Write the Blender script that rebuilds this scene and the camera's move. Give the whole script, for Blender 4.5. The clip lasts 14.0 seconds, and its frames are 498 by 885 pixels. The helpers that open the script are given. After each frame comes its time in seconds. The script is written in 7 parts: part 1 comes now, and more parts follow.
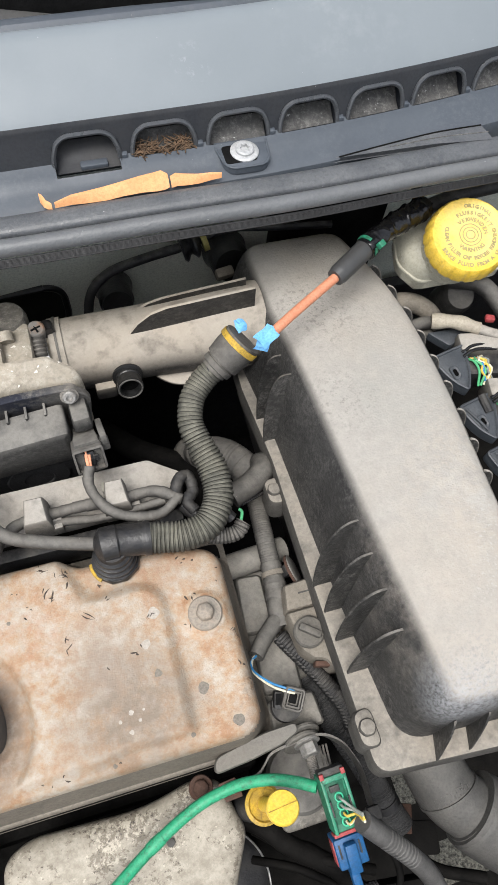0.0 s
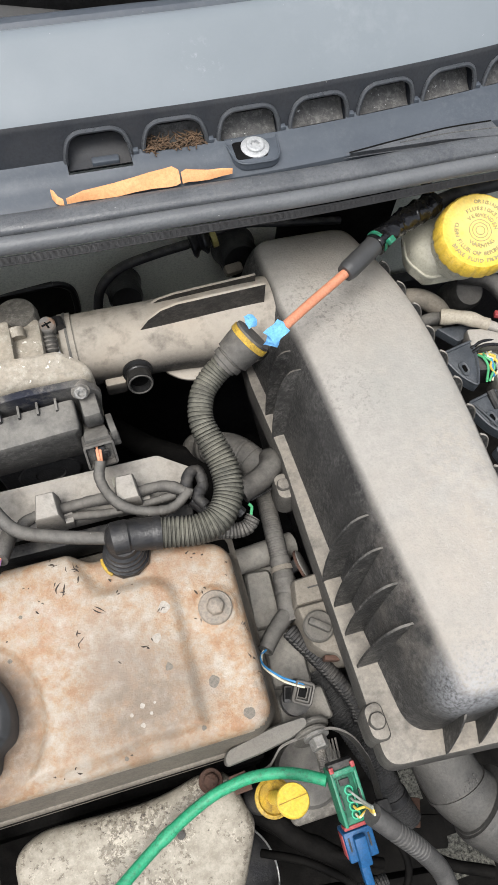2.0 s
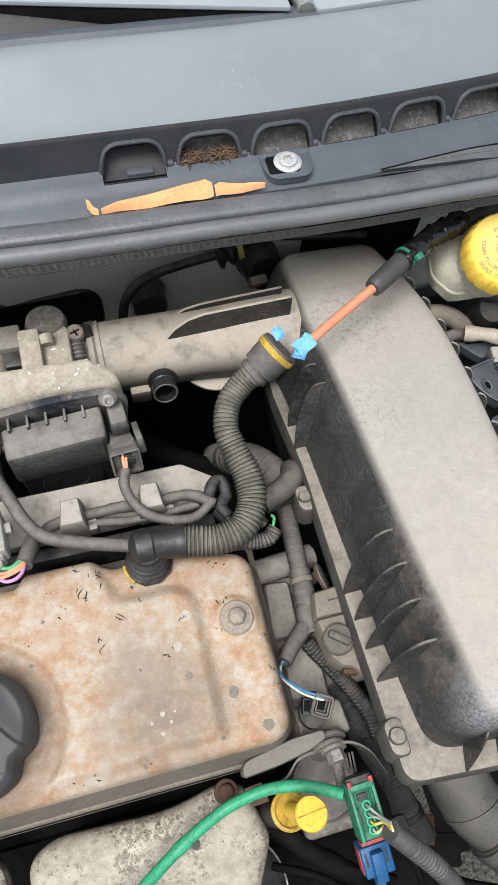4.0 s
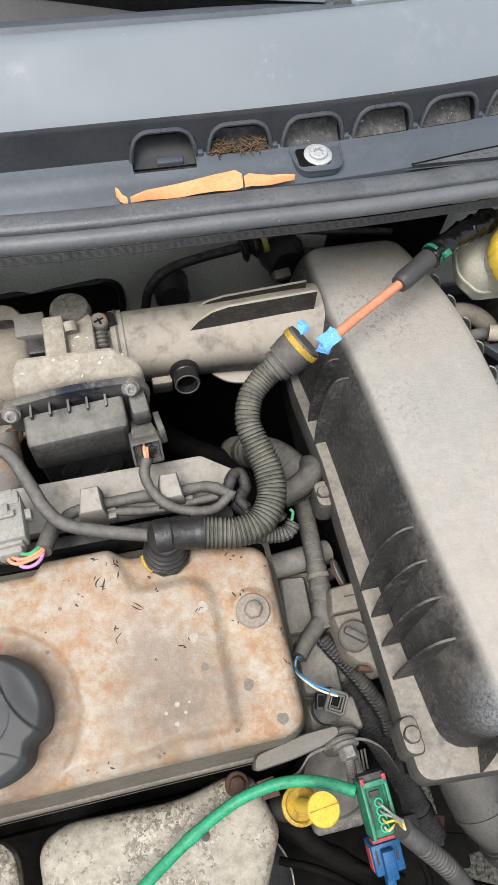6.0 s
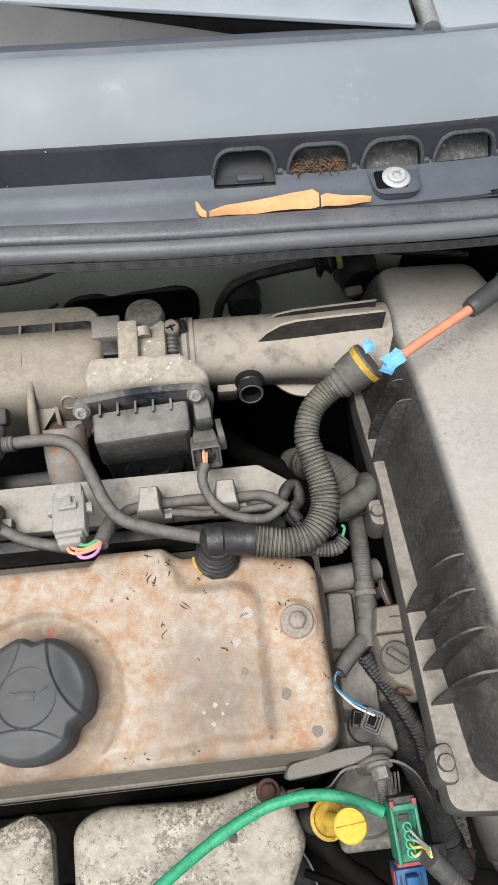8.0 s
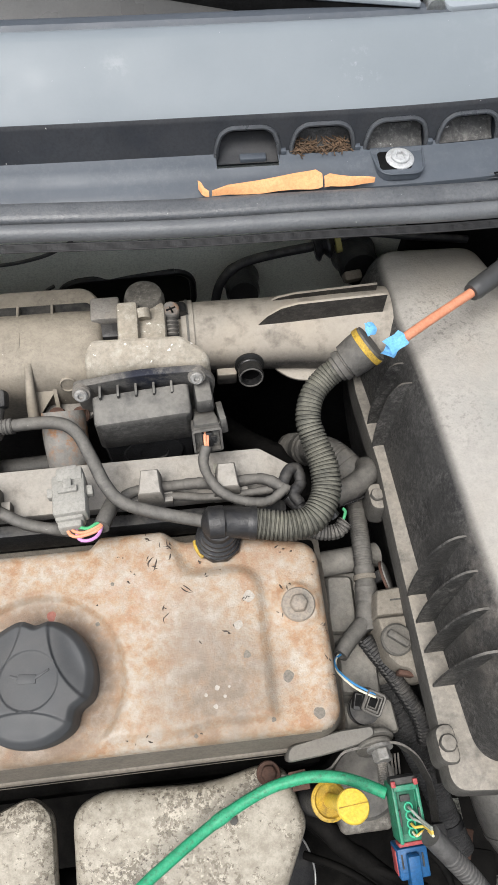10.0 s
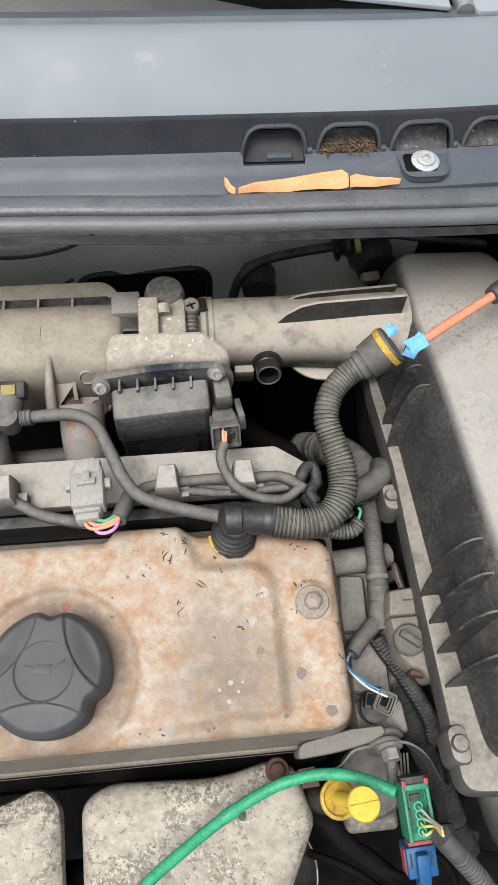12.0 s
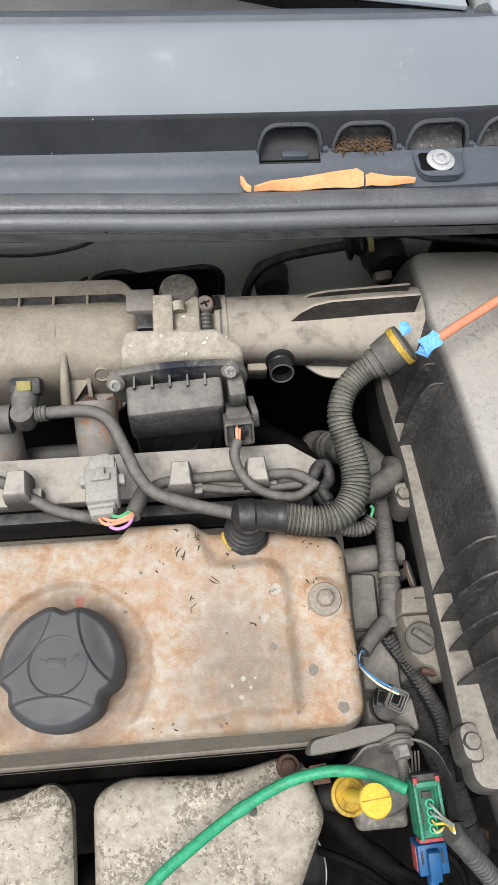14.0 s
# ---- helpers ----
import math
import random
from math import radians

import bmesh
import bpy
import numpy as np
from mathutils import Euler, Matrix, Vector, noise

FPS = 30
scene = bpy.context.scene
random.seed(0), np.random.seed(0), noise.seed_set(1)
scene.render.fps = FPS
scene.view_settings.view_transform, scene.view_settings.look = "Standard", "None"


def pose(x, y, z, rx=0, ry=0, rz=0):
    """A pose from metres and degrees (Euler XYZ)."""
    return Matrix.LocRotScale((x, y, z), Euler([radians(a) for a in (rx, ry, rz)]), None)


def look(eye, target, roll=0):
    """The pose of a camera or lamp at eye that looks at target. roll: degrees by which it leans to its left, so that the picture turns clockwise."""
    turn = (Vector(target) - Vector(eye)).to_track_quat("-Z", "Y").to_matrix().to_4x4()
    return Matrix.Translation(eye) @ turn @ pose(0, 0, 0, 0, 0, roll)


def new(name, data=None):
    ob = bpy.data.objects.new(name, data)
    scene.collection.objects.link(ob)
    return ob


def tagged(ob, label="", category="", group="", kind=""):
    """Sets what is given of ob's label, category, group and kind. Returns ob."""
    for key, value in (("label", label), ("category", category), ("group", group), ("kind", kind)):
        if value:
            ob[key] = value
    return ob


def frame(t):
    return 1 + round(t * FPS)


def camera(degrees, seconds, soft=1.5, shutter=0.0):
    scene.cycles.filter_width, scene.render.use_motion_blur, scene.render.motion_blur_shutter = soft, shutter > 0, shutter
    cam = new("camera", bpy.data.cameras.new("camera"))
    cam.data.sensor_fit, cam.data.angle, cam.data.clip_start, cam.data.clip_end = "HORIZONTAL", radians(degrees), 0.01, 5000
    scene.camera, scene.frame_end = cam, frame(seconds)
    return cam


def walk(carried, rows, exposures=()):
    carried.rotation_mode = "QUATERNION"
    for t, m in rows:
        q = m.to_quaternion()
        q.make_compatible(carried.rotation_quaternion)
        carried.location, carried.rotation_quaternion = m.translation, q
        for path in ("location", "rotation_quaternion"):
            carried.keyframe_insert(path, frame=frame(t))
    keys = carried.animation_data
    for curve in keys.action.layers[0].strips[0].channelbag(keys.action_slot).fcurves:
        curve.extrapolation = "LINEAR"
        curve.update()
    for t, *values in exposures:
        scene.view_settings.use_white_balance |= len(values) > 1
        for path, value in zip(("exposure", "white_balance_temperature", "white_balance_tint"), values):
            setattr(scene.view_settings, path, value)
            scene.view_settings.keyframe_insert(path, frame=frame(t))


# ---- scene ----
cam = camera(40.1, 14.0, soft=1.0)
# seconds, place in metres, turn in degrees
PATH = [
    (0.0, -0.0131, -0.1003, 1.3523, 25.00, -4.00, -16.00),
    (0.5, -0.0143, -0.0989, 1.3523, 24.72, -3.75, -16.13),
    (1.0, -0.0151, -0.0988, 1.3518, 24.69, -3.86, -16.04),
    (1.5, -0.0185, -0.1001, 1.3515, 24.69, -3.80, -15.79),
    (2.0, -0.0181, -0.1014, 1.3532, 24.78, -3.71, -15.82),
    (2.5, -0.0210, -0.1021, 1.3573, 25.27, -3.78, -15.43),
    (3.0, -0.0248, -0.1006, 1.3565, 25.72, -3.92, -15.19),
    (5.5, -0.0391, -0.0969, 1.3535, 25.06, -3.72, -13.10),
    (6.0, -0.0403, -0.0976, 1.3521, 25.07, -3.84, -12.44),
    (6.5, -0.0477, -0.1000, 1.3503, 24.54, -2.71, -8.52),
    (7.0, -0.0604, -0.1011, 1.3609, 24.87, -0.66, -4.89),
    (7.5, -0.0340, -0.1002, 1.3632, 25.48, -0.53, -5.79),
    (10.0, -0.0463, -0.1037, 1.3578, 24.70, -1.78, -6.37),
    (10.5, -0.0473, -0.1043, 1.3567, 24.50, -1.87, -6.35),
    (11.0, -0.0445, -0.1066, 1.3590, 24.63, -2.13, -6.42),
    (11.5, -0.0522, -0.1049, 1.3550, 24.67, -2.33, -5.72),
    (12.0, -0.0614, -0.1055, 1.3577, 24.71, -2.53, -5.09),
    (12.5, -0.0586, -0.1066, 1.3561, 24.65, -2.45, -5.15),
    (13.0, -0.0585, -0.1042, 1.3552, 24.53, -2.50, -5.21),
    (13.5, -0.0593, -0.1049, 1.3553, 24.57, -2.52, -4.99),
    (14.0, -0.0673, -0.1082, 1.3585, 24.73, -2.23, -4.53),
    ]
EXPOSURES = [(0.0, 0.70), (14.0, 0.70)]
walk(cam, [(row[0], pose(*row[1:])) for row in PATH], EXPOSURES)

# ---- light: an overcast sky over an open bonnet ----
world = bpy.data.worlds.new("overcast_sky")
scene.world = world
world.use_nodes = True
sky = world.node_tree.nodes.new("ShaderNodeTexSky")
sky.sky_type = "NISHITA"
sky.sun_disc = False
sky.sun_elevation, sky.sun_rotation = radians(69), radians(232)
sky.air_density, sky.dust_density = 1.0, 3.0
wash = world.node_tree.nodes.new("ShaderNodeHueSaturation")
wash.inputs["Saturation"].default_value = 0.35
background = world.node_tree.nodes["Background"]
background.inputs["Strength"].default_value = 0.15
world.node_tree.links.new(sky.outputs[0], wash.inputs["Color"])
world.node_tree.links.new(wash.outputs[0], background.inputs["Color"])
sun_data = bpy.data.lights.new("sun", "SUN")
sun_data.energy, sun_data.angle, sun_data.color = 2.0, radians(35), (1.0, 0.985, 0.96)
sun = new("sun", sun_data)
sun.matrix_world = look((-0.70, -0.48, 3.15), (0, 0.05, 0.85))


# ---- materials ----
def mat(name, c1, c2, rough=0.6, metal=0.0, scale=30.0, grain=500.0, bump=0.35, dust=0.0, dust_colour=(0.33, 0.30, 0.26), specks=0.0, speck_colour=(0.6, 0.58, 0.54), settle=(0.05, 0.75), patch=(0.22, 0.55), scuff=0.0, scuff_colour=(0.2, 0.19, 0.175), stains=(), mottle=1.0, grain_mix=0.5, gloss=0.28, under=False):
    """A worn surface: two colours in patches, fine grain, settled dust on faces that look up, pale or dark specks."""
    m = bpy.data.materials.new(name)
    m.use_nodes = True
    nt = m.node_tree
    bsdf = nt.nodes["Principled BSDF"]
    L = nt.links.new

    def node(kind, **values):
        n = nt.nodes.new(kind)
        for key, value in values.items():
            n.inputs[key].default_value = value
        return n

    def noise_of(size, detail=4.0, roughness=0.6):
        n = node("ShaderNodeTexNoise", Scale=size, Detail=detail, Roughness=roughness)
        L(coord.outputs["Object"], n.inputs["Vector"])
        return n.outputs["Fac"]

    def span(value, a, b):
        n = nt.nodes.new("ShaderNodeMapRange")
        n.inputs["From Min"].default_value, n.inputs["From Max"].default_value = a, b
        L(value, n.inputs["Value"])
        return n.outputs["Result"]

    def times(a, b):
        n = nt.nodes.new("ShaderNodeMath")
        n.operation = "MULTIPLY"
        L(a, n.inputs[0])
        if isinstance(b, float):
            n.inputs[1].default_value = b
        else:
            L(b, n.inputs[1])
        return n.outputs[0]

    def mixed(fac, a, b):
        n = nt.nodes.new("ShaderNodeMix")
        n.data_type = "RGBA"
        L(fac, n.inputs["Factor"])
        for index, value in ((6, a), (7, b)):
            if isinstance(value, tuple):
                n.inputs[index].default_value = (*value, 1)
            else:
                L(value, n.inputs[index])
        return n.outputs[2]

    coord = nt.nodes.new("ShaderNodeTexCoord")
    colour = mixed(span(noise_of(scale), 0.35, 0.65), c1, c2)
    fine = noise_of(grain, 3.0, 0.7)
    colour = mixed(times(span(fine, 0.42, 0.68), grain_mix), colour, tuple(v * 0.5 for v in c1))
    roughness = span(noise_of(scale * 2.3), 0.2, 0.8)
    n = nt.nodes.new("ShaderNodeMapRange")
    n.inputs["To Min"].default_value, n.inputs["To Max"].default_value = max(rough - 0.12, 0.03), min(rough + 0.12, 1)
    L(roughness, n.inputs["Value"])
    roughness = n.outputs["Result"]
    if scuff > 0:
        worn = times(span(noise_of(grain * 0.55, 6.0, 0.78), 0.47, 0.62), span(noise_of(scale * 1.3, 4.0), 0.32, 0.60))
    if scuff > 0 and under:
        colour = mixed(times(worn, scuff), colour, scuff_colour)
    if dust > 0:
        geometry = nt.nodes.new("ShaderNodeNewGeometry")
        split = nt.nodes.new("ShaderNodeSeparateXYZ")
        L(geometry.outputs["Normal"], split.inputs[0])
        cover = times(times(span(split.outputs["Z"], *settle), span(noise_of(scale * 1.7, 6.0), *patch)), dust)
        tint = mixed(times(span(noise_of(scale * 4), 0.35, 0.65), mottle), dust_colour, tuple(v * 0.78 for v in dust_colour))
        tint = mixed(times(span(noise_of(scale * 9, 4.0, 0.7), 0.5, 0.72), 0.5 * mottle), tint, tuple(v * 0.62 for v in dust_colour))
        tint = mixed(times(span(noise_of(scale * 0.35, 3.0), 0.45, 0.7), 0.35), tint, (dust_colour[0] * 1.04, dust_colour[1] * 0.95, dust_colour[2] * 0.84))
        tint = mixed(times(span(fine, 0.45, 0.72), 0.5 * mottle), tint, tuple(v * 0.6 for v in dust_colour))
        colour = mixed(cover, colour, tint)
        n = nt.nodes.new("ShaderNodeMix")
        L(cover, n.inputs["Factor"])
        L(roughness, n.inputs[2])
        n.inputs[3].default_value = 0.95
        roughness = n.outputs[0]
    if scuff > 0 and not under:
        colour = mixed(times(worn, scuff), colour, scuff_colour)
    for centre, inner, outer, stain_colour, strength, size, low, high in stains:
        away = nt.nodes.new("ShaderNodeVectorMath")
        away.operation = "DISTANCE"
        L(coord.outputs["Object"], away.inputs[0])
        away.inputs[1].default_value = centre
        spread = times(span(away.outputs["Value"], outer, inner), span(noise_of(size, 6.0, 0.7), low, high))
        colour = mixed(times(spread, strength), colour, stain_colour)
    if specks > 0:
        spots = span(noise_of(grain * 0.8, 2.0, 0.5), 0.80 - 0.12 * specks, 0.83 - 0.12 * specks)
        colour = mixed(spots, colour, speck_colour)
    L(colour, bsdf.inputs["Base Color"])
    L(roughness, bsdf.inputs["Roughness"])
    bsdf.inputs["Metallic"].default_value = metal
    bsdf.inputs["Specular IOR Level"].default_value = gloss
    if bump > 0:
        b = node("ShaderNodeBump", Strength=bump, Distance=0.0011)
        L(fine, b.inputs["Height"])
        L(b.outputs["Normal"], bsdf.inputs["Normal"])
    return m


DUST = (0.33, 0.30, 0.265)
# one panel in three tones: sky sheen and shade put into its colours
M_COWL = mat("sky_toned_weathered_plastic", (0.162, 0.185, 0.201), (0.178, 0.201, 0.217), 0.52, scale=9, grain=420, bump=0.0, grain_mix=0.03, specks=0.22, speck_colour=(0.5, 0.5, 0.5), stains=(((-0.079, 0.317, 1.050), 0.002, 0.012, (0.24, 0.26, 0.27), 0.6, 130.0, 0.48, 0.62), ((0.087, 0.310, 1.045), 0.002, 0.016, (0.33, 0.35, 0.36), 0.7, 160.0, 0.54, 0.66), ((-0.20, 0.305, 1.045), 0.004, 0.03, (0.36, 0.38, 0.39), 0.5, 90.0, 0.52, 0.64), ((0.20, 0.33, 1.05), 0.01, 0.07, (0.25, 0.27, 0.28), 0.4, 60.0, 0.5, 0.7)), gloss=0.42)
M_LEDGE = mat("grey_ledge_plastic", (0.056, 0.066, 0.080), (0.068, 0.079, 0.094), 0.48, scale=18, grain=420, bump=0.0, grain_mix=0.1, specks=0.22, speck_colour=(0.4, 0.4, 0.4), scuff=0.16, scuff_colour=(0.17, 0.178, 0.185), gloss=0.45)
M_COWL_DARK = mat("shaded_vent_plastic", (0.015, 0.018, 0.024), (0.021, 0.025, 0.032), 0.45, scale=30, bump=0.1, dust=0.1, specks=0.2, gloss=0.4)
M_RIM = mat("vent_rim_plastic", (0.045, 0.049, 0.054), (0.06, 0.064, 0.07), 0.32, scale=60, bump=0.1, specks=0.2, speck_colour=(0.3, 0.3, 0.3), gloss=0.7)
M_VENT = mat("dusty_vent_plastic", (0.040, 0.0405, 0.041), (0.060, 0.059, 0.058), 0.6, scale=90, dust=0.5, dust_colour=(0.19, 0.186, 0.178), specks=0.8, speck_colour=(0.42, 0.42, 0.41), scuff=0.6, scuff_colour=(0.26, 0.255, 0.24), patch=(0.1, 0.85), mottle=0.7)
M_SEAL = mat("sealing_rubber", (0.080, 0.084, 0.089), (0.106, 0.111, 0.116), 0.36, scale=18, dust=0.32, dust_colour=(0.23, 0.237, 0.24), settle=(0.2, 1.0), patch=(0.3, 0.75), scuff=0.12, scuff_colour=(0.20, 0.20, 0.19), mottle=0.7, grain_mix=0.3, specks=0.25, speck_colour=(0.35, 0.35, 0.34), gloss=0.5)
M_SEAL_STRIP = mat("streaked_sealing_strip", (0.062, 0.066, 0.072), (0.086, 0.091, 0.097), 0.34, scale=26, dust=0.22, dust_colour=(0.20, 0.205, 0.21), settle=(0.2, 1.0), patch=(0.4, 0.75), scuff=0.3, scuff_colour=(0.17, 0.17, 0.165), mottle=0.7, specks=0.45, speck_colour=(0.32, 0.32, 0.31), gloss=0.5)
M_BULKHEAD = mat("olive_grey_paint", (0.69, 0.71, 0.62), (0.73, 0.75, 0.66), 0.4, scale=12, dust=0.2, gloss=0.5)
M_BLACK = mat("black_plastic", (0.016, 0.016, 0.017), (0.026, 0.026, 0.027), 0.5, scale=50, dust=0.30, dust_colour=(0.24, 0.225, 0.20), settle=(0.3, 0.95), patch=(0.35, 0.65))
M_BLACK_CLEAN = mat("black_rubber", (0.011, 0.011, 0.012), (0.017, 0.017, 0.018), 0.36, scale=60, dust=0.10, settle=(0.4, 1.0), patch=(0.4, 0.7), gloss=0.5)
M_BOX = mat("dusty_black_plastic", (0.026, 0.0255, 0.025), (0.048, 0.047, 0.045), 0.55, scale=30, grain=500, mottle=0.45, scuff=0.55, scuff_colour=(0.125, 0.12, 0.113), stains=(((0.235, 0.01, 0.93), 0.045, 0.095, (0.41, 0.365, 0.305), 0.5, 130.0, 0.44, 0.60), ((0.195, 0.11, 0.92), 0.025, 0.060, (0.285, 0.285, 0.26), 0.55, 28.0, 0.36, 0.62), ((0.225, -0.05, 0.935), 0.04, 0.085, (0.47, 0.455, 0.42), 0.5, 420.0, 0.54, 0.66), ((0.190, -0.045, 0.94), 0.02, 0.10, (0.40, 0.355, 0.305), 0.55, 45.0, 0.42, 0.66), ((0.143, -0.118, 0.938), 0.012, 0.040, (0.34, 0.35, 0.365), 0.6, 430.0, 0.33, 0.58), ((0.160, -0.105, 0.954), 0.010, 0.045, (0.15, 0.158, 0.17), 0.45, 420.0, 0.50, 0.64), ((0.16, 0.197, 0.902), 0.012, 0.06, (0.13, 0.12, 0.11), 0.6, 260.0, 0.52, 0.62), ((0.149, 0.105, 0.918), 0.006, 0.045, (0.14, 0.13, 0.12), 0.5, 300.0, 0.53, 0.63), ((0.225, 0.004, 0.935), 0.01, 0.07, (0.44, 0.42, 0.385), 0.5, 50.0, 0.45, 0.65), ((0.197, 0.037, 0.929), 0.01, 0.06, (0.18, 0.17, 0.15), 0.3, 180.0, 0.52, 0.70)), dust=0.97, dust_colour=(0.365, 0.345, 0.312), settle=(0.52, 0.76), patch=(-0.15, 0.30), bump=0.6, specks=0.1, speck_colour=(0.13, 0.125, 0.12), under=True)
M_DUSTY = mat("dusty_grey_plastic", (0.055, 0.052, 0.047), (0.085, 0.08, 0.072), 0.65, scale=50, dust=0.9, dust_colour=(0.391, 0.365, 0.325), settle=(0.02, 0.7), patch=(0.0, 0.5), mottle=0.45, specks=0.3, speck_colour=(0.50, 0.47, 0.42), scuff=0.22, scuff_colour=(0.17, 0.158, 0.138))
M_DUCT = mat("dusty_duct_plastic", (0.028, 0.026, 0.024), (0.05, 0.047, 0.043), 0.6, scale=40, grain=420, dust=0.95, dust_colour=(0.393, 0.355, 0.301), settle=(0.02, 0.6), patch=(0.12, 0.50), bump=0.3, specks=0.25, speck_colour=(0.11, 0.10, 0.085), mottle=0.4, scuff=0.35, scuff_colour=(0.16, 0.145, 0.125), under=True)
M_HOSE = mat("dusty_rubber_hose", (0.028, 0.0273, 0.0265), (0.050, 0.0478, 0.045), 0.5, scale=80, grain=320, dust=0.66, dust_colour=(0.278, 0.262, 0.234), settle=(0.1, 0.95), patch=(-0.1, 0.9), mottle=0.3, scuff=0.15, scuff_colour=(0.24, 0.225, 0.20), specks=0.45, speck_colour=(0.30, 0.28, 0.25), bump=0.5)
M_CAST = mat("cast_aluminium", (0.25, 0.225, 0.18), (0.32, 0.285, 0.23), 0.6, metal=0.1, scale=45, grain=260, dust=0.5, dust_colour=(0.407, 0.363, 0.297), scuff=0.5, scuff_colour=(0.55, 0.52, 0.45), specks=0.9, speck_colour=(0.64, 0.61, 0.55), bump=0.35)
M_GEARBOX = mat("grey_gearbox_casting", (0.16, 0.153, 0.140), (0.225, 0.214, 0.193), 0.65, metal=0.1, scale=60, grain=260, dust=0.6, dust_colour=(0.32, 0.30, 0.262), bump=0.6, patch=(0.1, 0.6), mottle=0.6, scuff=0.28, scuff_colour=(0.07, 0.065, 0.058))
M_STEEL = mat("zinc_plated_steel", (0.45, 0.45, 0.44), (0.55, 0.55, 0.53), 0.4, metal=0.8, scale=80)
M_WASHER = mat("white_grey_coated_screw", (0.42, 0.43, 0.43), (0.49, 0.49, 0.49), 0.45, metal=0.2, scale=200)
M_BRACKET = mat("grey_steel_bracket", (0.20, 0.19, 0.175), (0.28, 0.265, 0.24), 0.6, metal=0.4, scale=60, dust=0.5)
M_STRIP = mat("dull_dark_steel_strip", (0.075, 0.073, 0.069), (0.11, 0.106, 0.10), 0.45, metal=0.4, scale=90, scuff=0.35, scuff_colour=(0.19, 0.183, 0.17), dust=0.3)
M_RUST = mat("rusty_steel", (0.105, 0.058, 0.042), (0.075, 0.048, 0.038), 0.85, metal=0.2, scale=120, bump=0.4)
M_YELLOW = mat("yellow_plastic", (0.72, 0.48, 0.05), (0.77, 0.53, 0.07), 0.36, scale=60, bump=0.0, specks=0.0, speck_colour=(0.50, 0.36, 0.10), scuff=0.2, scuff_colour=(0.74, 0.58, 0.22), stains=(((0.2825, 0.204, 0.952), 0.020, 0.030, (0.66, 0.52, 0.20), 0.75, 40.0, 0.2, 0.6),), gloss=0.5)
M_YELLOW_OLD = mat("grimy_yellow_plastic", (0.56, 0.36, 0.04), (0.30, 0.20, 0.05), 0.5, scale=110, mottle=0.6, scuff=0.6, scuff_colour=(0.07, 0.055, 0.03), specks=0.5, speck_colour=(0.08, 0.06, 0.03))
M_RES = mat("translucent_white_plastic", (0.45, 0.43, 0.345), (0.37, 0.355, 0.285), 0.3, scale=25, dust=0.15, bump=0.05, gloss=0.5)
M_COPPER = mat("copper_coloured_tube", (0.62, 0.26, 0.15), (0.52, 0.20, 0.11), 0.42, scale=90, bump=0.03, gloss=0.5)
M_BLUE_TAPE = mat("pale_blue_tape", (0.15, 0.42, 0.76), (0.19, 0.47, 0.80), 0.6, scale=90)
M_BLUE = mat("blue_plastic", (0.006, 0.075, 0.20), (0.010, 0.095, 0.245), 0.45, scale=90, scuff=0.3, scuff_colour=(0.02, 0.03, 0.05), gloss=0.4)
M_GREEN = mat("green_plastic", (0.02, 0.235, 0.13), (0.02, 0.16, 0.09), 0.45, scale=150, scuff=0.7, scuff_colour=(0.03, 0.06, 0.04), specks=0.4, speck_colour=(0.03, 0.06, 0.04), gloss=0.5)
M_GREEN_CABLE = mat("green_cable_sheath", (0.022, 0.31, 0.15), (0.05, 0.36, 0.19), 0.46, scale=70, bump=0.08, scuff=0.75, scuff_colour=(0.045, 0.09, 0.055), specks=0.15, speck_colour=(0.02, 0.03, 0.02), gloss=0.35)
M_GREY_CONN = mat("grey_connector_plastic", (0.265, 0.26, 0.235), (0.31, 0.30, 0.272), 0.5, scale=90, dust=0.3, dust_colour=(0.36, 0.34, 0.30), mottle=0.4, scuff=0.2, scuff_colour=(0.14, 0.13, 0.12))
M_LEAF = mat("dry_orange_leaf", (0.72, 0.36, 0.16), (0.62, 0.30, 0.13), 0.6, scale=60, bump=0.1)
M_LITTER = mat("dry_needle_litter", (0.16, 0.10, 0.06), (0.07, 0.05, 0.035), 0.9, scale=300)
M_GLASS = mat("dark_windscreen", (0.012, 0.014, 0.016), (0.018, 0.02, 0.022), 0.30, scale=10, bump=0.0, dust=0.06, gloss=0.30)
M_WIPER = mat("dusty_wiper_paint", (0.215, 0.240, 0.262), (0.245, 0.270, 0.292), 0.35, scale=20, bump=0.02, grain_mix=0.05, dust=0.15, dust_colour=(0.4, 0.42, 0.44), gloss=0.5)
M_GROUND = mat("pebbly_asphalt", (0.045, 0.042, 0.035), (0.40, 0.375, 0.30), 0.9, scale=170, grain=500, bump=1.0)
M_MOTOR = mat("dusty_motor_plastic", (0.028, 0.0275, 0.027), (0.046, 0.045, 0.043), 0.5, scale=40, grain=420, dust=0.62, dust_colour=(0.302, 0.287, 0.257), settle=(0.25, 0.85), patch=(0.2, 0.6), mottle=0.5, specks=0.5, speck_colour=(0.26, 0.255, 0.24), scuff=0.32, scuff_colour=(0.16, 0.156, 0.145))
# near-black so deep gaps read dark: their shade is in this colour
M_DEEP_SHADE = mat("deep_shade_metal", (0.005, 0.0048, 0.0046), (0.009, 0.0085, 0.008), 0.75, scale=40, dust=0.08, dust_colour=(0.08, 0.074, 0.065), settle=(0.3, 1.0), patch=(0.4, 0.7), gloss=0.06)
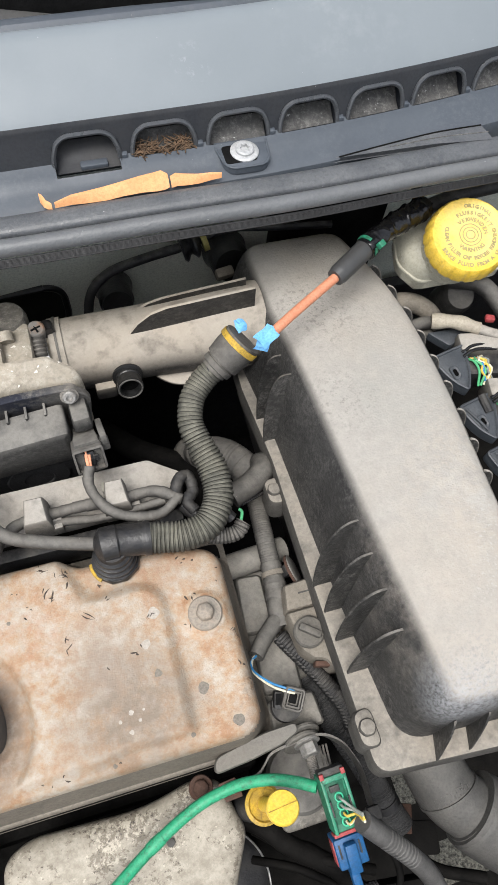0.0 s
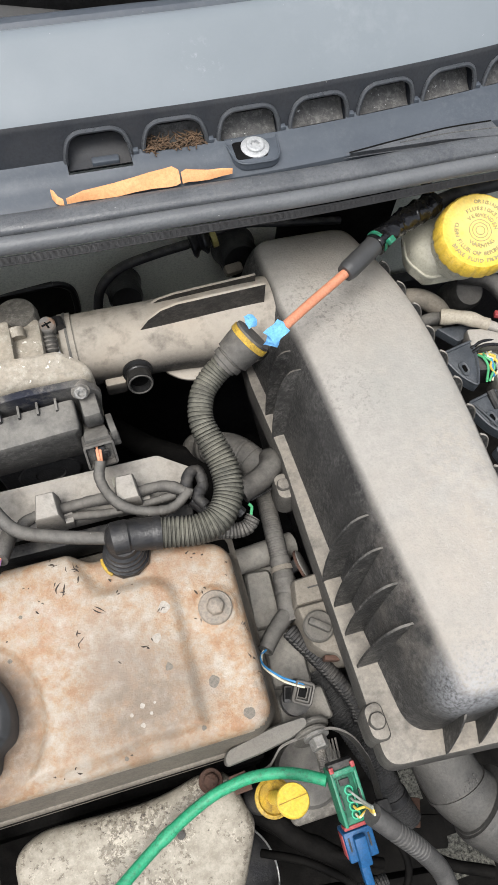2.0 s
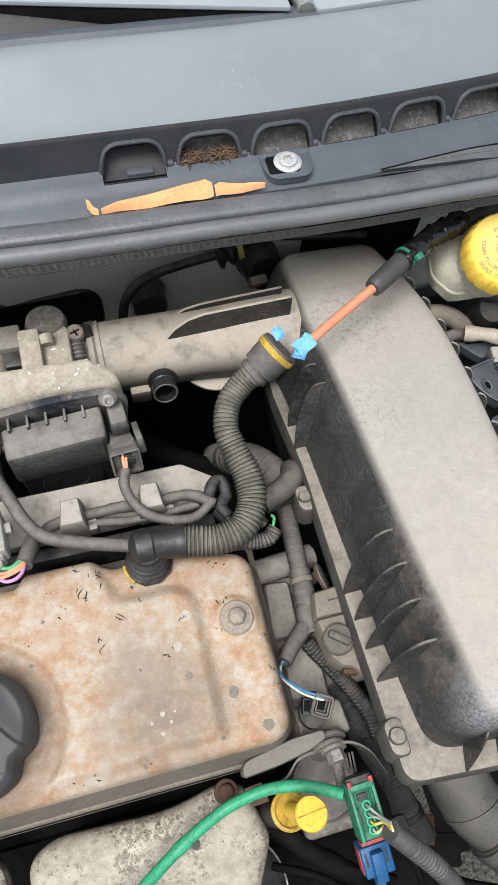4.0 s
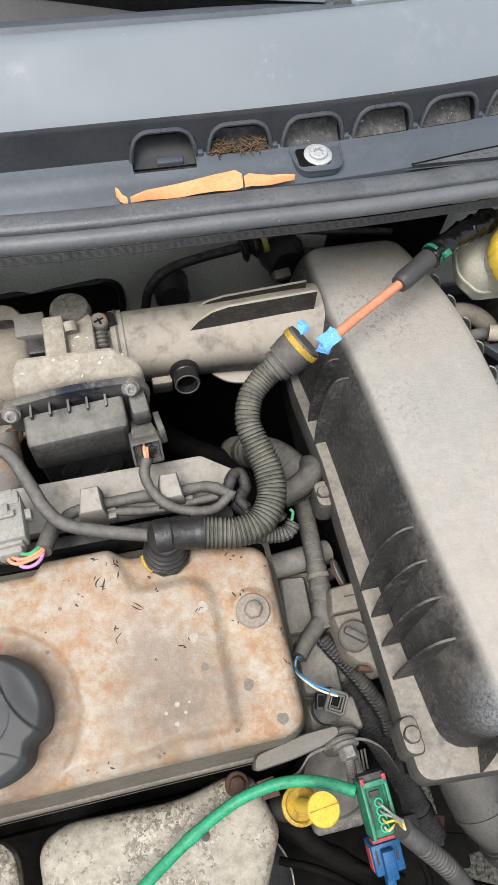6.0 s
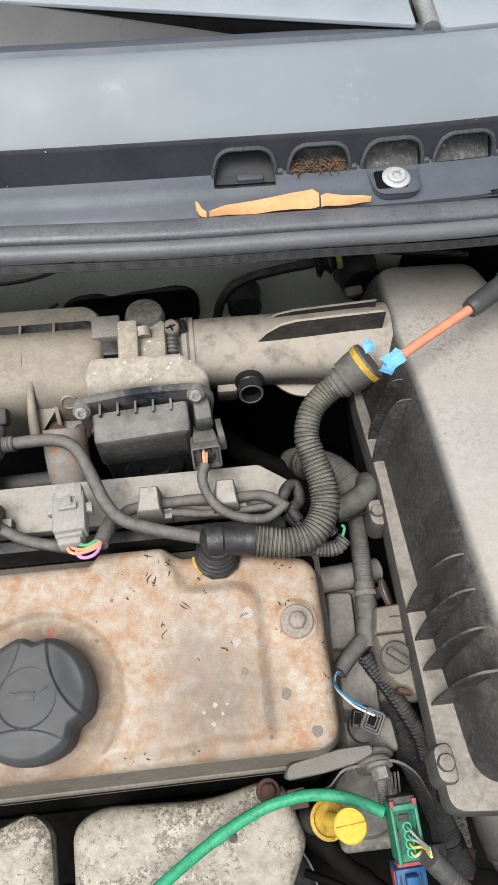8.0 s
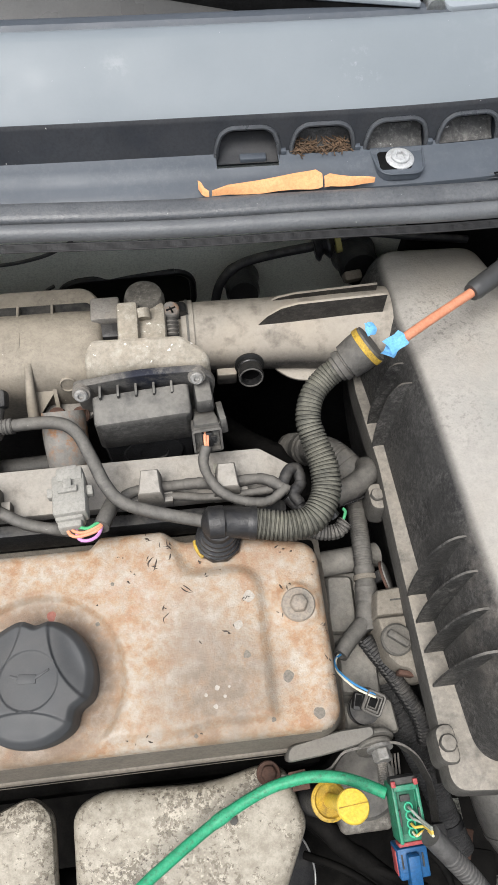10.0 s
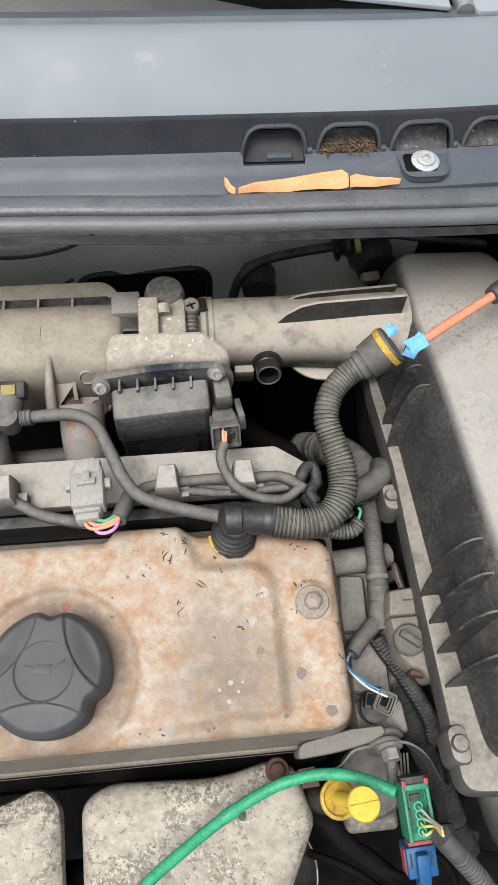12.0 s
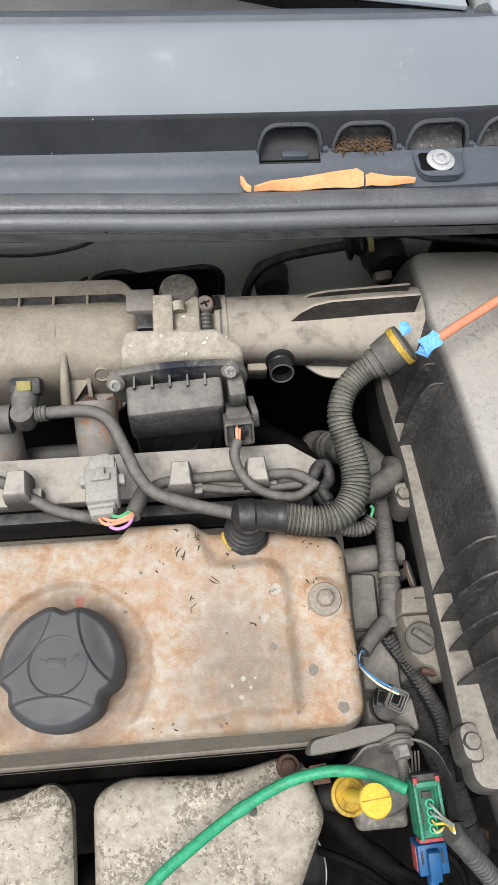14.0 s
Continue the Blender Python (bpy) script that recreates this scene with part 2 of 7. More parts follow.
M_BRAID = mat("woven_black_sleeve", (0.026, 0.026, 0.026), (0.058, 0.057, 0.056), 0.8, scale=700, grain=900, bump=0.8, dust=0.08, dust_colour=(0.12, 0.115, 0.11))
M_BOXY = mat("dusty_beige_plastic", (0.13, 0.117, 0.097), (0.17, 0.152, 0.125), 0.65, scale=60, dust=0.6, dust_colour=(0.275, 0.245, 0.20), scuff=0.35, scuff_colour=(0.09, 0.08, 0.068))
M_BAR = mat("dark_slotted_cap", (0.07, 0.066, 0.058), (0.10, 0.094, 0.083), 0.6, scale=90, dust=0.4, dust_colour=(0.22, 0.2, 0.17), settle=(0.5, 1.0))
M_PLATE = mat("dusty_lifting_plate", (0.125, 0.12, 0.107), (0.165, 0.155, 0.138), 0.55, metal=0.2, scale=50, dust=0.6, dust_colour=(0.215, 0.202, 0.178), settle=(0.55, 0.95), mottle=0.5)
# shaded and lit copies of the plug's green, for its well and pin rings
M_GREEN_DARK = mat("shaded_green_plastic", (0.01, 0.09, 0.05), (0.02, 0.12, 0.07), 0.5, scale=200)
M_GREEN_LIT = mat("lit_green_plastic", (0.05, 0.48, 0.27), (0.06, 0.42, 0.24), 0.4, scale=200)
M_RED = mat("red_plastic", (0.30, 0.045, 0.05), (0.36, 0.075, 0.07), 0.45, scale=200)
M_CONDUIT = mat("grey_corrugated_plastic", (0.050, 0.049, 0.0475), (0.072, 0.070, 0.067), 0.5, scale=60, dust=0.3, dust_colour=(0.22, 0.21, 0.195), settle=(0.4, 1.0), scuff=0.15, scuff_colour=(0.15, 0.147, 0.14), mottle=0.6, gloss=0.4)
M_SLEEVE = mat("grey_heat_shrink", (0.040, 0.040, 0.040), (0.052, 0.052, 0.052), 0.45, scale=40, bump=0.08, grain_mix=0.15, gloss=0.5)
M_INLET = mat("grey_inlet_rubber", (0.058, 0.0565, 0.054), (0.088, 0.085, 0.079), 0.45, scale=40, scuff=0.15, scuff_colour=(0.14, 0.135, 0.125), dust=0.32, dust_colour=(0.2, 0.19, 0.17), settle=(0.3, 1.0))
M_YELLOW_DIM = mat("faded_yellow_ring", (0.30, 0.26, 0.08), (0.24, 0.21, 0.07), 0.6, scale=100)
M_CAP = mat("oil_cap_plastic", (0.036, 0.038, 0.040), (0.047, 0.049, 0.051), 0.55, scale=25, grain=1200, bump=0.05, dust=0.3, dust_colour=(0.15, 0.14, 0.13), settle=(0.5, 1.0), patch=(0.35, 0.7), gloss=0.5, grain_mix=0.12)


def wire_mat(name, colour):
    return mat(name, colour, tuple(v * 0.8 for v in colour), 0.4, scale=100, bump=0.0)


W_BLUE, W_WHITE, W_YELLOW = wire_mat("blue_wire", (0.05, 0.24, 0.50)), wire_mat("cream_wire", (0.7, 0.66, 0.5)), wire_mat("yellow_wire", (0.75, 0.52, 0.1))
W_ORANGE, W_VIOLET, W_GREEN = wire_mat("orange_wire", (0.74, 0.34, 0.20)), wire_mat("violet_wire", (0.62, 0.3, 0.6)), wire_mat("green_wire", (0.1, 0.45, 0.2))
W_GREY, W_RED = wire_mat("grey_wire", (0.3, 0.32, 0.28)), wire_mat("red_wire", (0.6, 0.08, 0.06))


def painted_metal(name, stops, chips, scale_a, scale_b, rough, chip_colour, cluster, stain, stains=()):
    """Old paint in several tones with worn chips."""
    m = bpy.data.materials.new(name)
    m.use_nodes = True
    nt = m.node_tree
    bsdf, L = nt.nodes["Principled BSDF"], nt.links.new
    coord = nt.nodes.new("ShaderNodeTexCoord")

    def noise_of(size, detail, roughness=0.6):
        n = nt.nodes.new("ShaderNodeTexNoise")
        n.inputs["Scale"].default_value, n.inputs["Detail"].default_value, n.inputs["Roughness"].default_value = size, detail, roughness
        L(coord.outputs["Object"], n.inputs["Vector"])
        return n.outputs["Fac"]

    def mixed(fac, a, b):
        n = nt.nodes.new("ShaderNodeMix")
        n.data_type = "RGBA"
        L(fac, n.inputs["Factor"])
        for index, value in ((6, a), (7, b)):
            if isinstance(value, tuple):
                n.inputs[index].default_value = (*value, 1)
            else:
                L(value, n.inputs[index])
        return n.outputs[2]

    def span(value, a, b, top=1.0):
        n = nt.nodes.new("ShaderNodeMapRange")
        n.inputs["From Min"].default_value, n.inputs["From Max"].default_value, n.inputs["To Max"].default_value = a, b, top
        L(value, n.inputs["Value"])
        return n.outputs["Result"]

    ramp = nt.nodes.new("ShaderNodeValToRGB")
    L(noise_of(scale_a, 8.0, 0.70), ramp.inputs["Fac"])
    while len(ramp.color_ramp.elements) < len(stops):
        ramp.color_ramp.elements.new(0.5)
    for element, (where, colour) in zip(ramp.color_ramp.elements, stops):
        element.position, element.color = where, (*colour, 1)
    colour = mixed(span(noise_of(scale_b, 5.0), 0.5, 0.72, 0.75), ramp.outputs["Color"], stops[-1][1])
    colour = mixed(span(noise_of(scale_b * 2.7, 4.0), 0.55, 0.75, 0.5), colour, stops[0][1])
    chip = span(noise_of(chips[0], 5.0, 0.7), chips[1], chips[1] + 0.03)
    n = nt.nodes.new("ShaderNodeMath")
    n.operation = "MULTIPLY"
    L(chip, n.inputs[0])
    L(span(noise_of(24.0, 3.0), 0.55 - 0.12 * cluster, 0.60 - 0.1 * cluster), n.inputs[1])
    colour = mixed(n.outputs[0], colour, chip_colour)
    grime = span(noise_of(13, 5.0), 0.46, 0.72, stain)
    colour = mixed(grime, colour, tuple(v * 0.72 for v in stops[0][1]))
    for centre, inner, outer, stain_colour, strength, size, low, high in stains:
        away = nt.nodes.new("ShaderNodeVectorMath")
        away.operation = "DISTANCE"
        L(coord.outputs["Object"], away.inputs[0])
        away.inputs[1].default_value = centre
        n = nt.nodes.new("ShaderNodeMath")
        n.operation = "MULTIPLY"
        L(span(away.outputs["Value"], outer, inner, strength), n.inputs[0])
        L(span(noise_of(size, 6.0, 0.7), low, high), n.inputs[1])
        colour = mixed(n.outputs[0], colour, stain_colour)
    colour = mixed(span(noise_of(330.0, 6.0, 0.75), 0.52, 0.64, 0.30), colour, tuple(v * 0.6 for v in stops[1][1]))
    L(colour, bsdf.inputs["Base Color"])
    bsdf.inputs["Roughness"].default_value = rough
    b = nt.nodes.new("ShaderNodeBump")
    b.inputs["Strength"].default_value, b.inputs["Distance"].default_value = 0.6, 0.0009
    L(noise_of(scale_b * 4, 5.0, 0.7), b.inputs["Height"])
    L(b.outputs["Normal"], bsdf.inputs["Normal"])
    return m


COVER_TONES = [(0.37, (0.410, 0.360, 0.298)), (0.47, (0.372, 0.305, 0.232)), (0.54, (0.360, 0.250, 0.158)), (0.64, (0.305, 0.168, 0.088))]
COVER_STAINS = (((0.0365, -0.030, 0.842), 0.002, 0.014, (0.12, 0.085, 0.060), 0.8, 190.0, 0.46, 0.56), ((0.0365, -0.065, 0.842), 0.002, 0.016, (0.12, 0.085, 0.060), 0.8, 190.0, 0.48, 0.58), ((-0.046, -0.060, 0.855), 0.018, 0.060, (0.170, 0.130, 0.095), 0.92, 55.0, 0.15, 0.58), ((-0.060, -0.020, 0.855), 0.004, 0.036, (0.22, 0.19, 0.16), 0.8, 70.0, 0.28, 0.62),
                ((-0.1712, -0.0442, 0.852), 0.050, 0.066, (0.17, 0.115, 0.075), 0.9, 60.0, 0.2, 0.55), ((0.030, -0.085, 0.845), 0.004, 0.022, (0.25, 0.175, 0.125), 0.7, 120.0, 0.35, 0.6),
                ((-0.010, 0.035, 0.85), 0.004, 0.030, (0.33, 0.195, 0.125), 0.6, 160.0, 0.42, 0.6), ((-0.105, 0.010, 0.85), 0.004, 0.040, (0.36, 0.205, 0.125), 0.6, 170.0, 0.44, 0.6))
M_COVER = painted_metal("faded_rusty_cover_paint", COVER_TONES, (260.0, 0.70), 70.0, 150.0, 0.55, (0.10, 0.07, 0.05), 0.6, 0.5, COVER_STAINS)
# grime and the steep face's shade together in one darker brown-grey
M_SKIRT = mat("grimy_shaded_cover_side", (0.150, 0.132, 0.108), (0.195, 0.170, 0.138), 0.6, scale=26, grain=400, scuff=0.5, scuff_colour=(0.10, 0.09, 0.08), specks=0.3, speck_colour=(0.08, 0.06, 0.05), dust=0.15, dust_colour=(0.25, 0.22, 0.18), settle=(0.3, 0.9))


def corroded(name, pale, dull, dark, deep):
    """Flaking coating: pale metal, dull film, and dark hard-edged patches gathered in drifts, with fine pits."""
    m = bpy.data.materials.new(name)
    m.use_nodes = True
    nt = m.node_tree
    bsdf, L = nt.nodes["Principled BSDF"], nt.links.new
    coord = nt.nodes.new("ShaderNodeTexCoord")

    def noise_of(size, detail, roughness):
        n = nt.nodes.new("ShaderNodeTexNoise")
        n.inputs["Scale"].default_value, n.inputs["Detail"].default_value, n.inputs["Roughness"].default_value = size, detail, roughness
        L(coord.outputs["Object"], n.inputs["Vector"])
        return n.outputs["Fac"]

    def blend(a, b, share):
        n = nt.nodes.new("ShaderNodeMath")
        n.operation = "MULTIPLY_ADD"
        n.inputs[1].default_value = share
        L(b, n.inputs[0])
        L(a, n.inputs[2])
        return n.outputs[0]

    def span(value, a, b, top=1.0):
        n = nt.nodes.new("ShaderNodeMapRange")
        n.inputs["From Min"].default_value, n.inputs["From Max"].default_value, n.inputs["To Max"].default_value = a, b, top
        L(value, n.inputs["Value"])
        return n.outputs["Result"]

    def mixed(fac, a, b):
        n = nt.nodes.new("ShaderNodeMix")
        n.data_type = "RGBA"
        L(fac, n.inputs["Factor"])
        for index, value in ((6, a), (7, b)):
            if isinstance(value, tuple):
                n.inputs[index].default_value = (*value, 1)
            else:
                L(value, n.inputs[index])
        return n.outputs[2]

    drift = noise_of(26.0, 3.0, 0.5)
    fine = noise_of(210.0, 7.0, 0.72)
    colour = mixed(span(noise_of(110.0, 7.0, 0.75), 0.42, 0.62), pale, dull)
    colour = mixed(span(noise_of(600.0, 4.0, 0.7), 0.50, 0.68, 0.55), colour, dull)
    colour = mixed(span(blend(fine, drift, 0.75), 0.925, 0.950, 0.72), colour, dark)
    colour = mixed(span(blend(noise_of(420.0, 4.0, 0.7), drift, 0.35), 0.81, 0.84), colour, deep)
    colour = mixed(span(blend(noise_of(240.0, 6.0, 0.75), drift, 0.5), 0.835, 0.87, 0.75), colour, tuple(min(v * 1.35, 0.62) for v in pale))
    L(colour, bsdf.inputs["Base Color"])
    bsdf.inputs["Roughness"].default_value = 0.6
    bsdf.inputs["Metallic"].default_value = 0.1
    b = nt.nodes.new("ShaderNodeBump")
    b.inputs["Strength"].default_value, b.inputs["Distance"].default_value = 0.5, 0.0006
    L(fine, b.inputs["Height"])
    L(b.outputs["Normal"], bsdf.inputs["Normal"])
    return m


M_SHIELD = corroded("mottled_heat_shield", (0.345, 0.313, 0.255), (0.225, 0.20, 0.157), (0.125, 0.104, 0.078), (0.065, 0.054, 0.045))
M_FLANGE = mat("mottled_flange_plastic", (0.055, 0.052, 0.047), (0.085, 0.08, 0.072), 0.65, scale=45, grain=420, dust=0.85, dust_colour=(0.33, 0.30, 0.255), settle=(0.45, 0.9), patch=(0.12, 0.50), scuff=0.25, scuff_colour=(0.09, 0.085, 0.078), bump=0.25)
M_WEB = mat("scratched_black_web", (0.026, 0.0255, 0.0245), (0.046, 0.045, 0.043), 0.5, scale=60, grain=500, scuff=0.6, scuff_colour=(0.17, 0.163, 0.152), dust=0.6, dust_colour=(0.26, 0.24, 0.21), settle=(0.55, 0.95))
M_PLENUM = mat("grainy_brown_grey_plastic", (0.10, 0.089, 0.073), (0.145, 0.128, 0.104), 0.65, scale=22, grain=420, dust=0.8, dust_colour=(0.379, 0.333, 0.266), settle=(0.05, 0.75), patch=(0.0, 0.6), mottle=0.45, scuff=0.4, scuff_colour=(0.11, 0.098, 0.08), specks=0.3, speck_colour=(0.40, 0.37, 0.32))
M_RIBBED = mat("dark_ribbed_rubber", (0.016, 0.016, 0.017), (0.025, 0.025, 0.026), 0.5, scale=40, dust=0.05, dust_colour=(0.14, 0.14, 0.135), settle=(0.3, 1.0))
M_GASKET = mat("smudged_gasket_flange", (0.13, 0.125, 0.117), (0.18, 0.172, 0.158), 0.5, metal=0.3, scale=60, dust=0.4, dust_colour=(0.26, 0.24, 0.21), stains=(((-0.078, 0.163, 0.915), 0.012, 0.036, (0.018, 0.021, 0.034), 0.95, 90.0, 0.36, 0.52),), scuff=0.4, scuff_colour=(0.07, 0.068, 0.064))
M_TAPE = mat("shiny_black_tape", (0.005, 0.005, 0.006), (0.008, 0.008, 0.009), 0.24, scale=60, grain=70, bump=0.15, gloss=0.5)
M_STUB = mat("black_stub_plastic", (0.011, 0.011, 0.011), (0.017, 0.017, 0.017), 0.42, scale=60, gloss=0.5)
# for holes and gaps drawn as black solids, shade put into the colour
M_VOID = mat("hole_shade_black", (0.006, 0.006, 0.006), (0.010, 0.010, 0.010), 0.7, scale=60, gloss=0.06)
M_DOME = mat("pitted_dark_casting", (0.11, 0.103, 0.09), (0.17, 0.157, 0.135), 0.6, metal=0.1, scale=80, grain=300, scuff=0.45, scuff_colour=(0.45, 0.42, 0.37), bump=0.5)
M_RIBHOSE = mat("dusty_corrugated_hose", (0.024, 0.024, 0.021), (0.042, 0.041, 0.036), 0.5, scale=60, grain=700, dust=0.75, dust_colour=(0.237, 0.228, 0.185), settle=(0.15, 0.95), patch=(0.2, 0.62), scuff=0.3, scuff_colour=(0.14, 0.135, 0.10), bump=0.6)
M_NUT = mat("dull_zinc_nut", (0.33, 0.325, 0.31), (0.42, 0.415, 0.40), 0.5, metal=0.6, scale=200, dust=0.4)
M_BOLT = mat("painted_bolt", (0.24, 0.215, 0.18), (0.30, 0.25, 0.20), 0.55, scale=120)
M_FLAKE = mat("curled_paint_edge", (0.05, 0.04, 0.034), (0.09, 0.07, 0.055), 0.8, scale=300)
M_GRIME = mat("grime_spot", (0.17, 0.15, 0.125), (0.21, 0.185, 0.155), 0.7, scale=300)
M_BARE = mat("pale_bare_spot", (0.41, 0.375, 0.325), (0.36, 0.325, 0.275), 0.6, scale=200)
M_PRIMER = mat("pink_primer_chip", (0.36, 0.15, 0.11), (0.30, 0.10, 0.075), 0.6, scale=300)
M_EAR = mat("blue_grey_latch_plastic", (0.032, 0.038, 0.046), (0.046, 0.054, 0.063), 0.42, scale=60, dust=0.10, dust_colour=(0.2, 0.2, 0.2), scuff=0.2, scuff_colour=(0.12, 0.125, 0.13), gloss=0.5)
M_TAN = mat("tan_wrapped_sleeve", (0.42, 0.38, 0.30), (0.34, 0.30, 0.24), 0.6, scale=60)
M_LETTER = mat("raised_dull_yellow_lettering", (0.37, 0.315, 0.150), (0.33, 0.285, 0.14), 0.5, scale=200)
M_RUNNER = painted_metal("rust_streaked_casting", [(0.35, (0.16, 0.152, 0.138)), (0.52, (0.235, 0.222, 0.20)), (0.60, (0.30, 0.145, 0.062))], (90.0, 0.66), 40.0, 120.0, 0.65, (0.22, 0.10, 0.05), 0.4, 0.6)

# ---- helpers for shapes ----
def thing(name, label, category, at=(0, 0, 0), group="", kind=""):
    ob = new(name)
    ob.location, ob.empty_display_size = at, 0.01
    return tagged(ob, label, category, group, kind)


def mesh_of(name, bm, material, sharp=35.0):
    bmesh.ops.remove_doubles(bm, verts=bm.verts, dist=1e-6)
    bmesh.ops.recalc_face_normals(bm, faces=bm.faces)
    for f in bm.faces:
        f.smooth = True
    for e in bm.edges:
        e.smooth = len(e.link_faces) == 2 and e.calc_face_angle(0) < radians(sharp)
    me = bpy.data.meshes.new(name)
    bm.to_mesh(me)
    bm.free()
    me.materials.append(material)
    return me


def part(name, bm, material, parent, label="", sharp=35.0):
    ob = new(name, mesh_of(name, bm, material, sharp))
    ob.parent = parent
    if parent.type == "EMPTY":
        ob.matrix_parent_inverse = Matrix.Translation(-parent.location)
    return tagged(ob, label)


def solo(name, bm, material, label, category, group="", kind="", sharp=35.0):
    return tagged(new(name, mesh_of(name, bm, material, sharp)), label, category, group, kind)


def box(centre, size, bevel=0.002, turn=(0, 0, 0), bm=None, seg=2, taper=1.0):
    """A bevelled block; taper scales its top face."""
    bm = bm or bmesh.new()
    made = bmesh.ops.create_cube(bm, size=1.0)["verts"]
    for v in made:
        k = taper if v.co.z > 0 else 1.0
        v.co = Vector((v.co.x * size[0] * k, v.co.y * size[1] * k, v.co.z * size[2]))
    if bevel > 0:
        edges = {e for v in made for e in v.link_edges}
        out = bmesh.ops.bevel(bm, geom=list(edges), offset=bevel, segments=seg, affect="EDGES", profile=0.5)
        made = list({v for f in out["faces"] for v in f.verts} | {v for v in made if v.is_valid})
    bmesh.ops.transform(bm, matrix=pose(*centre, *turn), verts=made)
    return bm


def frame_along(points):
    """Turned frames along a smooth line through the points."""
    frames, up = [], None
    for i, p in enumerate(points):
        t = (points[min(i + 1, len(points) - 1)] - points[max(i - 1, 0)]).normalized()
        if up is None:
            up = t.orthogonal().normalized()
        up = (up - t * up.dot(t)).normalized()
        frames.append((p, up, t.cross(up)))
    return frames


def smooth_line(points, step):
    """A Catmull-Rom line through the points, sampled about every step."""
    ps = [Vector(p) for p in points]
    ps = [2 * ps[0] - ps[1]] + ps + [2 * ps[-1] - ps[-2]]
    out = []
    for i in range(1, len(ps) - 2):
        a, b, c, d = ps[i - 1:i + 3]
        n = max(2, int((c - b).length / step))
        for k in range(n):
            t = k / n
            out.append(0.5 * (2 * b + (c - a) * t + (2 * a - 5 * b + 4 * c - d) * t ** 2 + (3 * b - a - 3 * c + d) * t ** 3))
    return out + [ps[-2]]


def tube(points, radius, n=14, step=0.004, bm=None, inner=0.0, caps=True):
    """A round sweep; radius is a number or a function of the length run. inner > 0 hollows the far end."""
    bm = bm or bmesh.new()
    line = smooth_line(points, step)
    run, rings = 0.0, []
    for i, (p, u, v) in enumerate(frame_along(line)):
        run += (line[i] - line[i - 1]).length if i else 0
        r = radius(run) if callable(radius) else radius
        rings.append([bm.verts.new(p + (u * math.cos(a) + v * math.sin(a)) * r) for a in [2 * math.pi * k / n for k in range(n)]])
    if inner > 0:
        p, u, v = frame_along(line)[-1]
        back = (line[-2] - line[-1]).normalized()
        for depth in (0.0, inner * 1.6):
            rings.append([bm.verts.new(p + back * depth + (u * math.cos(a) + v * math.sin(a)) * inner) for a in [2 * math.pi * k / n for k in range(n)]])
    for r0, r1 in zip(rings, rings[1:]):
        for k in range(n):
            bm.faces.new((r0[k], r0[(k + 1) % n], r1[(k + 1) % n], r1[k]))
    if caps:
        bm.faces.new(rings[0])
        bm.faces.new(rings[-1])
    return bm


def ribbed(radius, pitch, depth, start=0.0, end=99.0):
    """The radius of a corrugated hose along its length."""
    def f(run):
        if run < start or run > end:
            return radius
        k = (run / pitch) % 1.0
        return radius - depth * (1.0 if k < 0.28 else 0.0)
    return f


def wrapped(radius, pitch, depth=0.10):
    """The radius of a lead wound with cloth tape: each turn laps over the last."""
    def f(run):
        return radius * (1 - depth * ((run / pitch) % 1.0)) * (1 + 0.05 * math.sin(run * 210))
    return f


def lathe(profile, centre, turn=(0, 0, 0), n=32, bm=None, wobble=None):
    """A turned shape: (radius, height) pairs round the z axis of the pose. wobble(angle, radius, height) may change the radius."""
    bm = bm or bmesh.new()
    m, rings = pose(*centre, *turn), []
    for r, z in profile:
        if r <= 1e-6:
            rings.append([bm.verts.new(m @ Vector((0, 0, z)))])
            continue
        ring = []
        for k in range(n):
            a = 2 * math.pi * k / n
            rr = wobble(a, r, z) if wobble else r
            ring.append(bm.verts.new(m @ Vector((rr * math.cos(a), rr * math.sin(a), z))))
        rings.append(ring)
    for r0, r1 in zip(rings, rings[1:]):
        for k in range(n):
            q = [r0[k % len(r0)], r0[(k + 1) % len(r0)], r1[(k + 1) % len(r1)], r1[k % len(r1)]]
            q = list(dict.fromkeys(q))
            if len(q) > 2:
                bm.faces.new(q)
    for ring in (rings[0], rings[-1]):
        if len(ring) > 2:
            bm.faces.new(ring)
    return bm


def outline(corners, radius=0.006, seg=5):
    """A closed plan, corners against the clock; a corner may bring its own radius."""
    return corners, radius, seg


def drawn(plan, inset=0.0):
    """The points of a plan with rounded corners, moved inwards by inset."""
    corners, radius, seg = plan
    n, moved, out = len(corners), [], []
    for i in range(n):
        p, a, b = Vector(corners[i][:2]), Vector(corners[i - 1][:2]), Vector(corners[(i + 1) % n][:2])
        d0, d1 = (p - a).normalized(), (b - p).normalized()
        n0, n1 = Vector((-d0.y, d0.x)), Vector((-d1.y, d1.x))
        turn = d0.x * d1.y - d0.y * d1.x
        r = corners[i][2] if len(corners[i]) > 2 else radius
        moved.append((p + (n0 + n1) * inset / (1 + n0.dot(n1)), max(r - inset, 0.0004) if turn > 0 else r + inset))
    for i in range(n):
        p, r = moved[i]
        da, db = moved[i - 1][0] - p, moved[(i + 1) % n][0] - p
        r = min(r, da.length * 0.49, db.length * 0.49)
        s, e = p + da.normalized() * r, p + db.normalized() * r
        for k in range(seg + 1):
            t = k / seg
            out.append((1 - t) ** 2 * s + 2 * t * (1 - t) * p + t ** 2 * e)
    return out


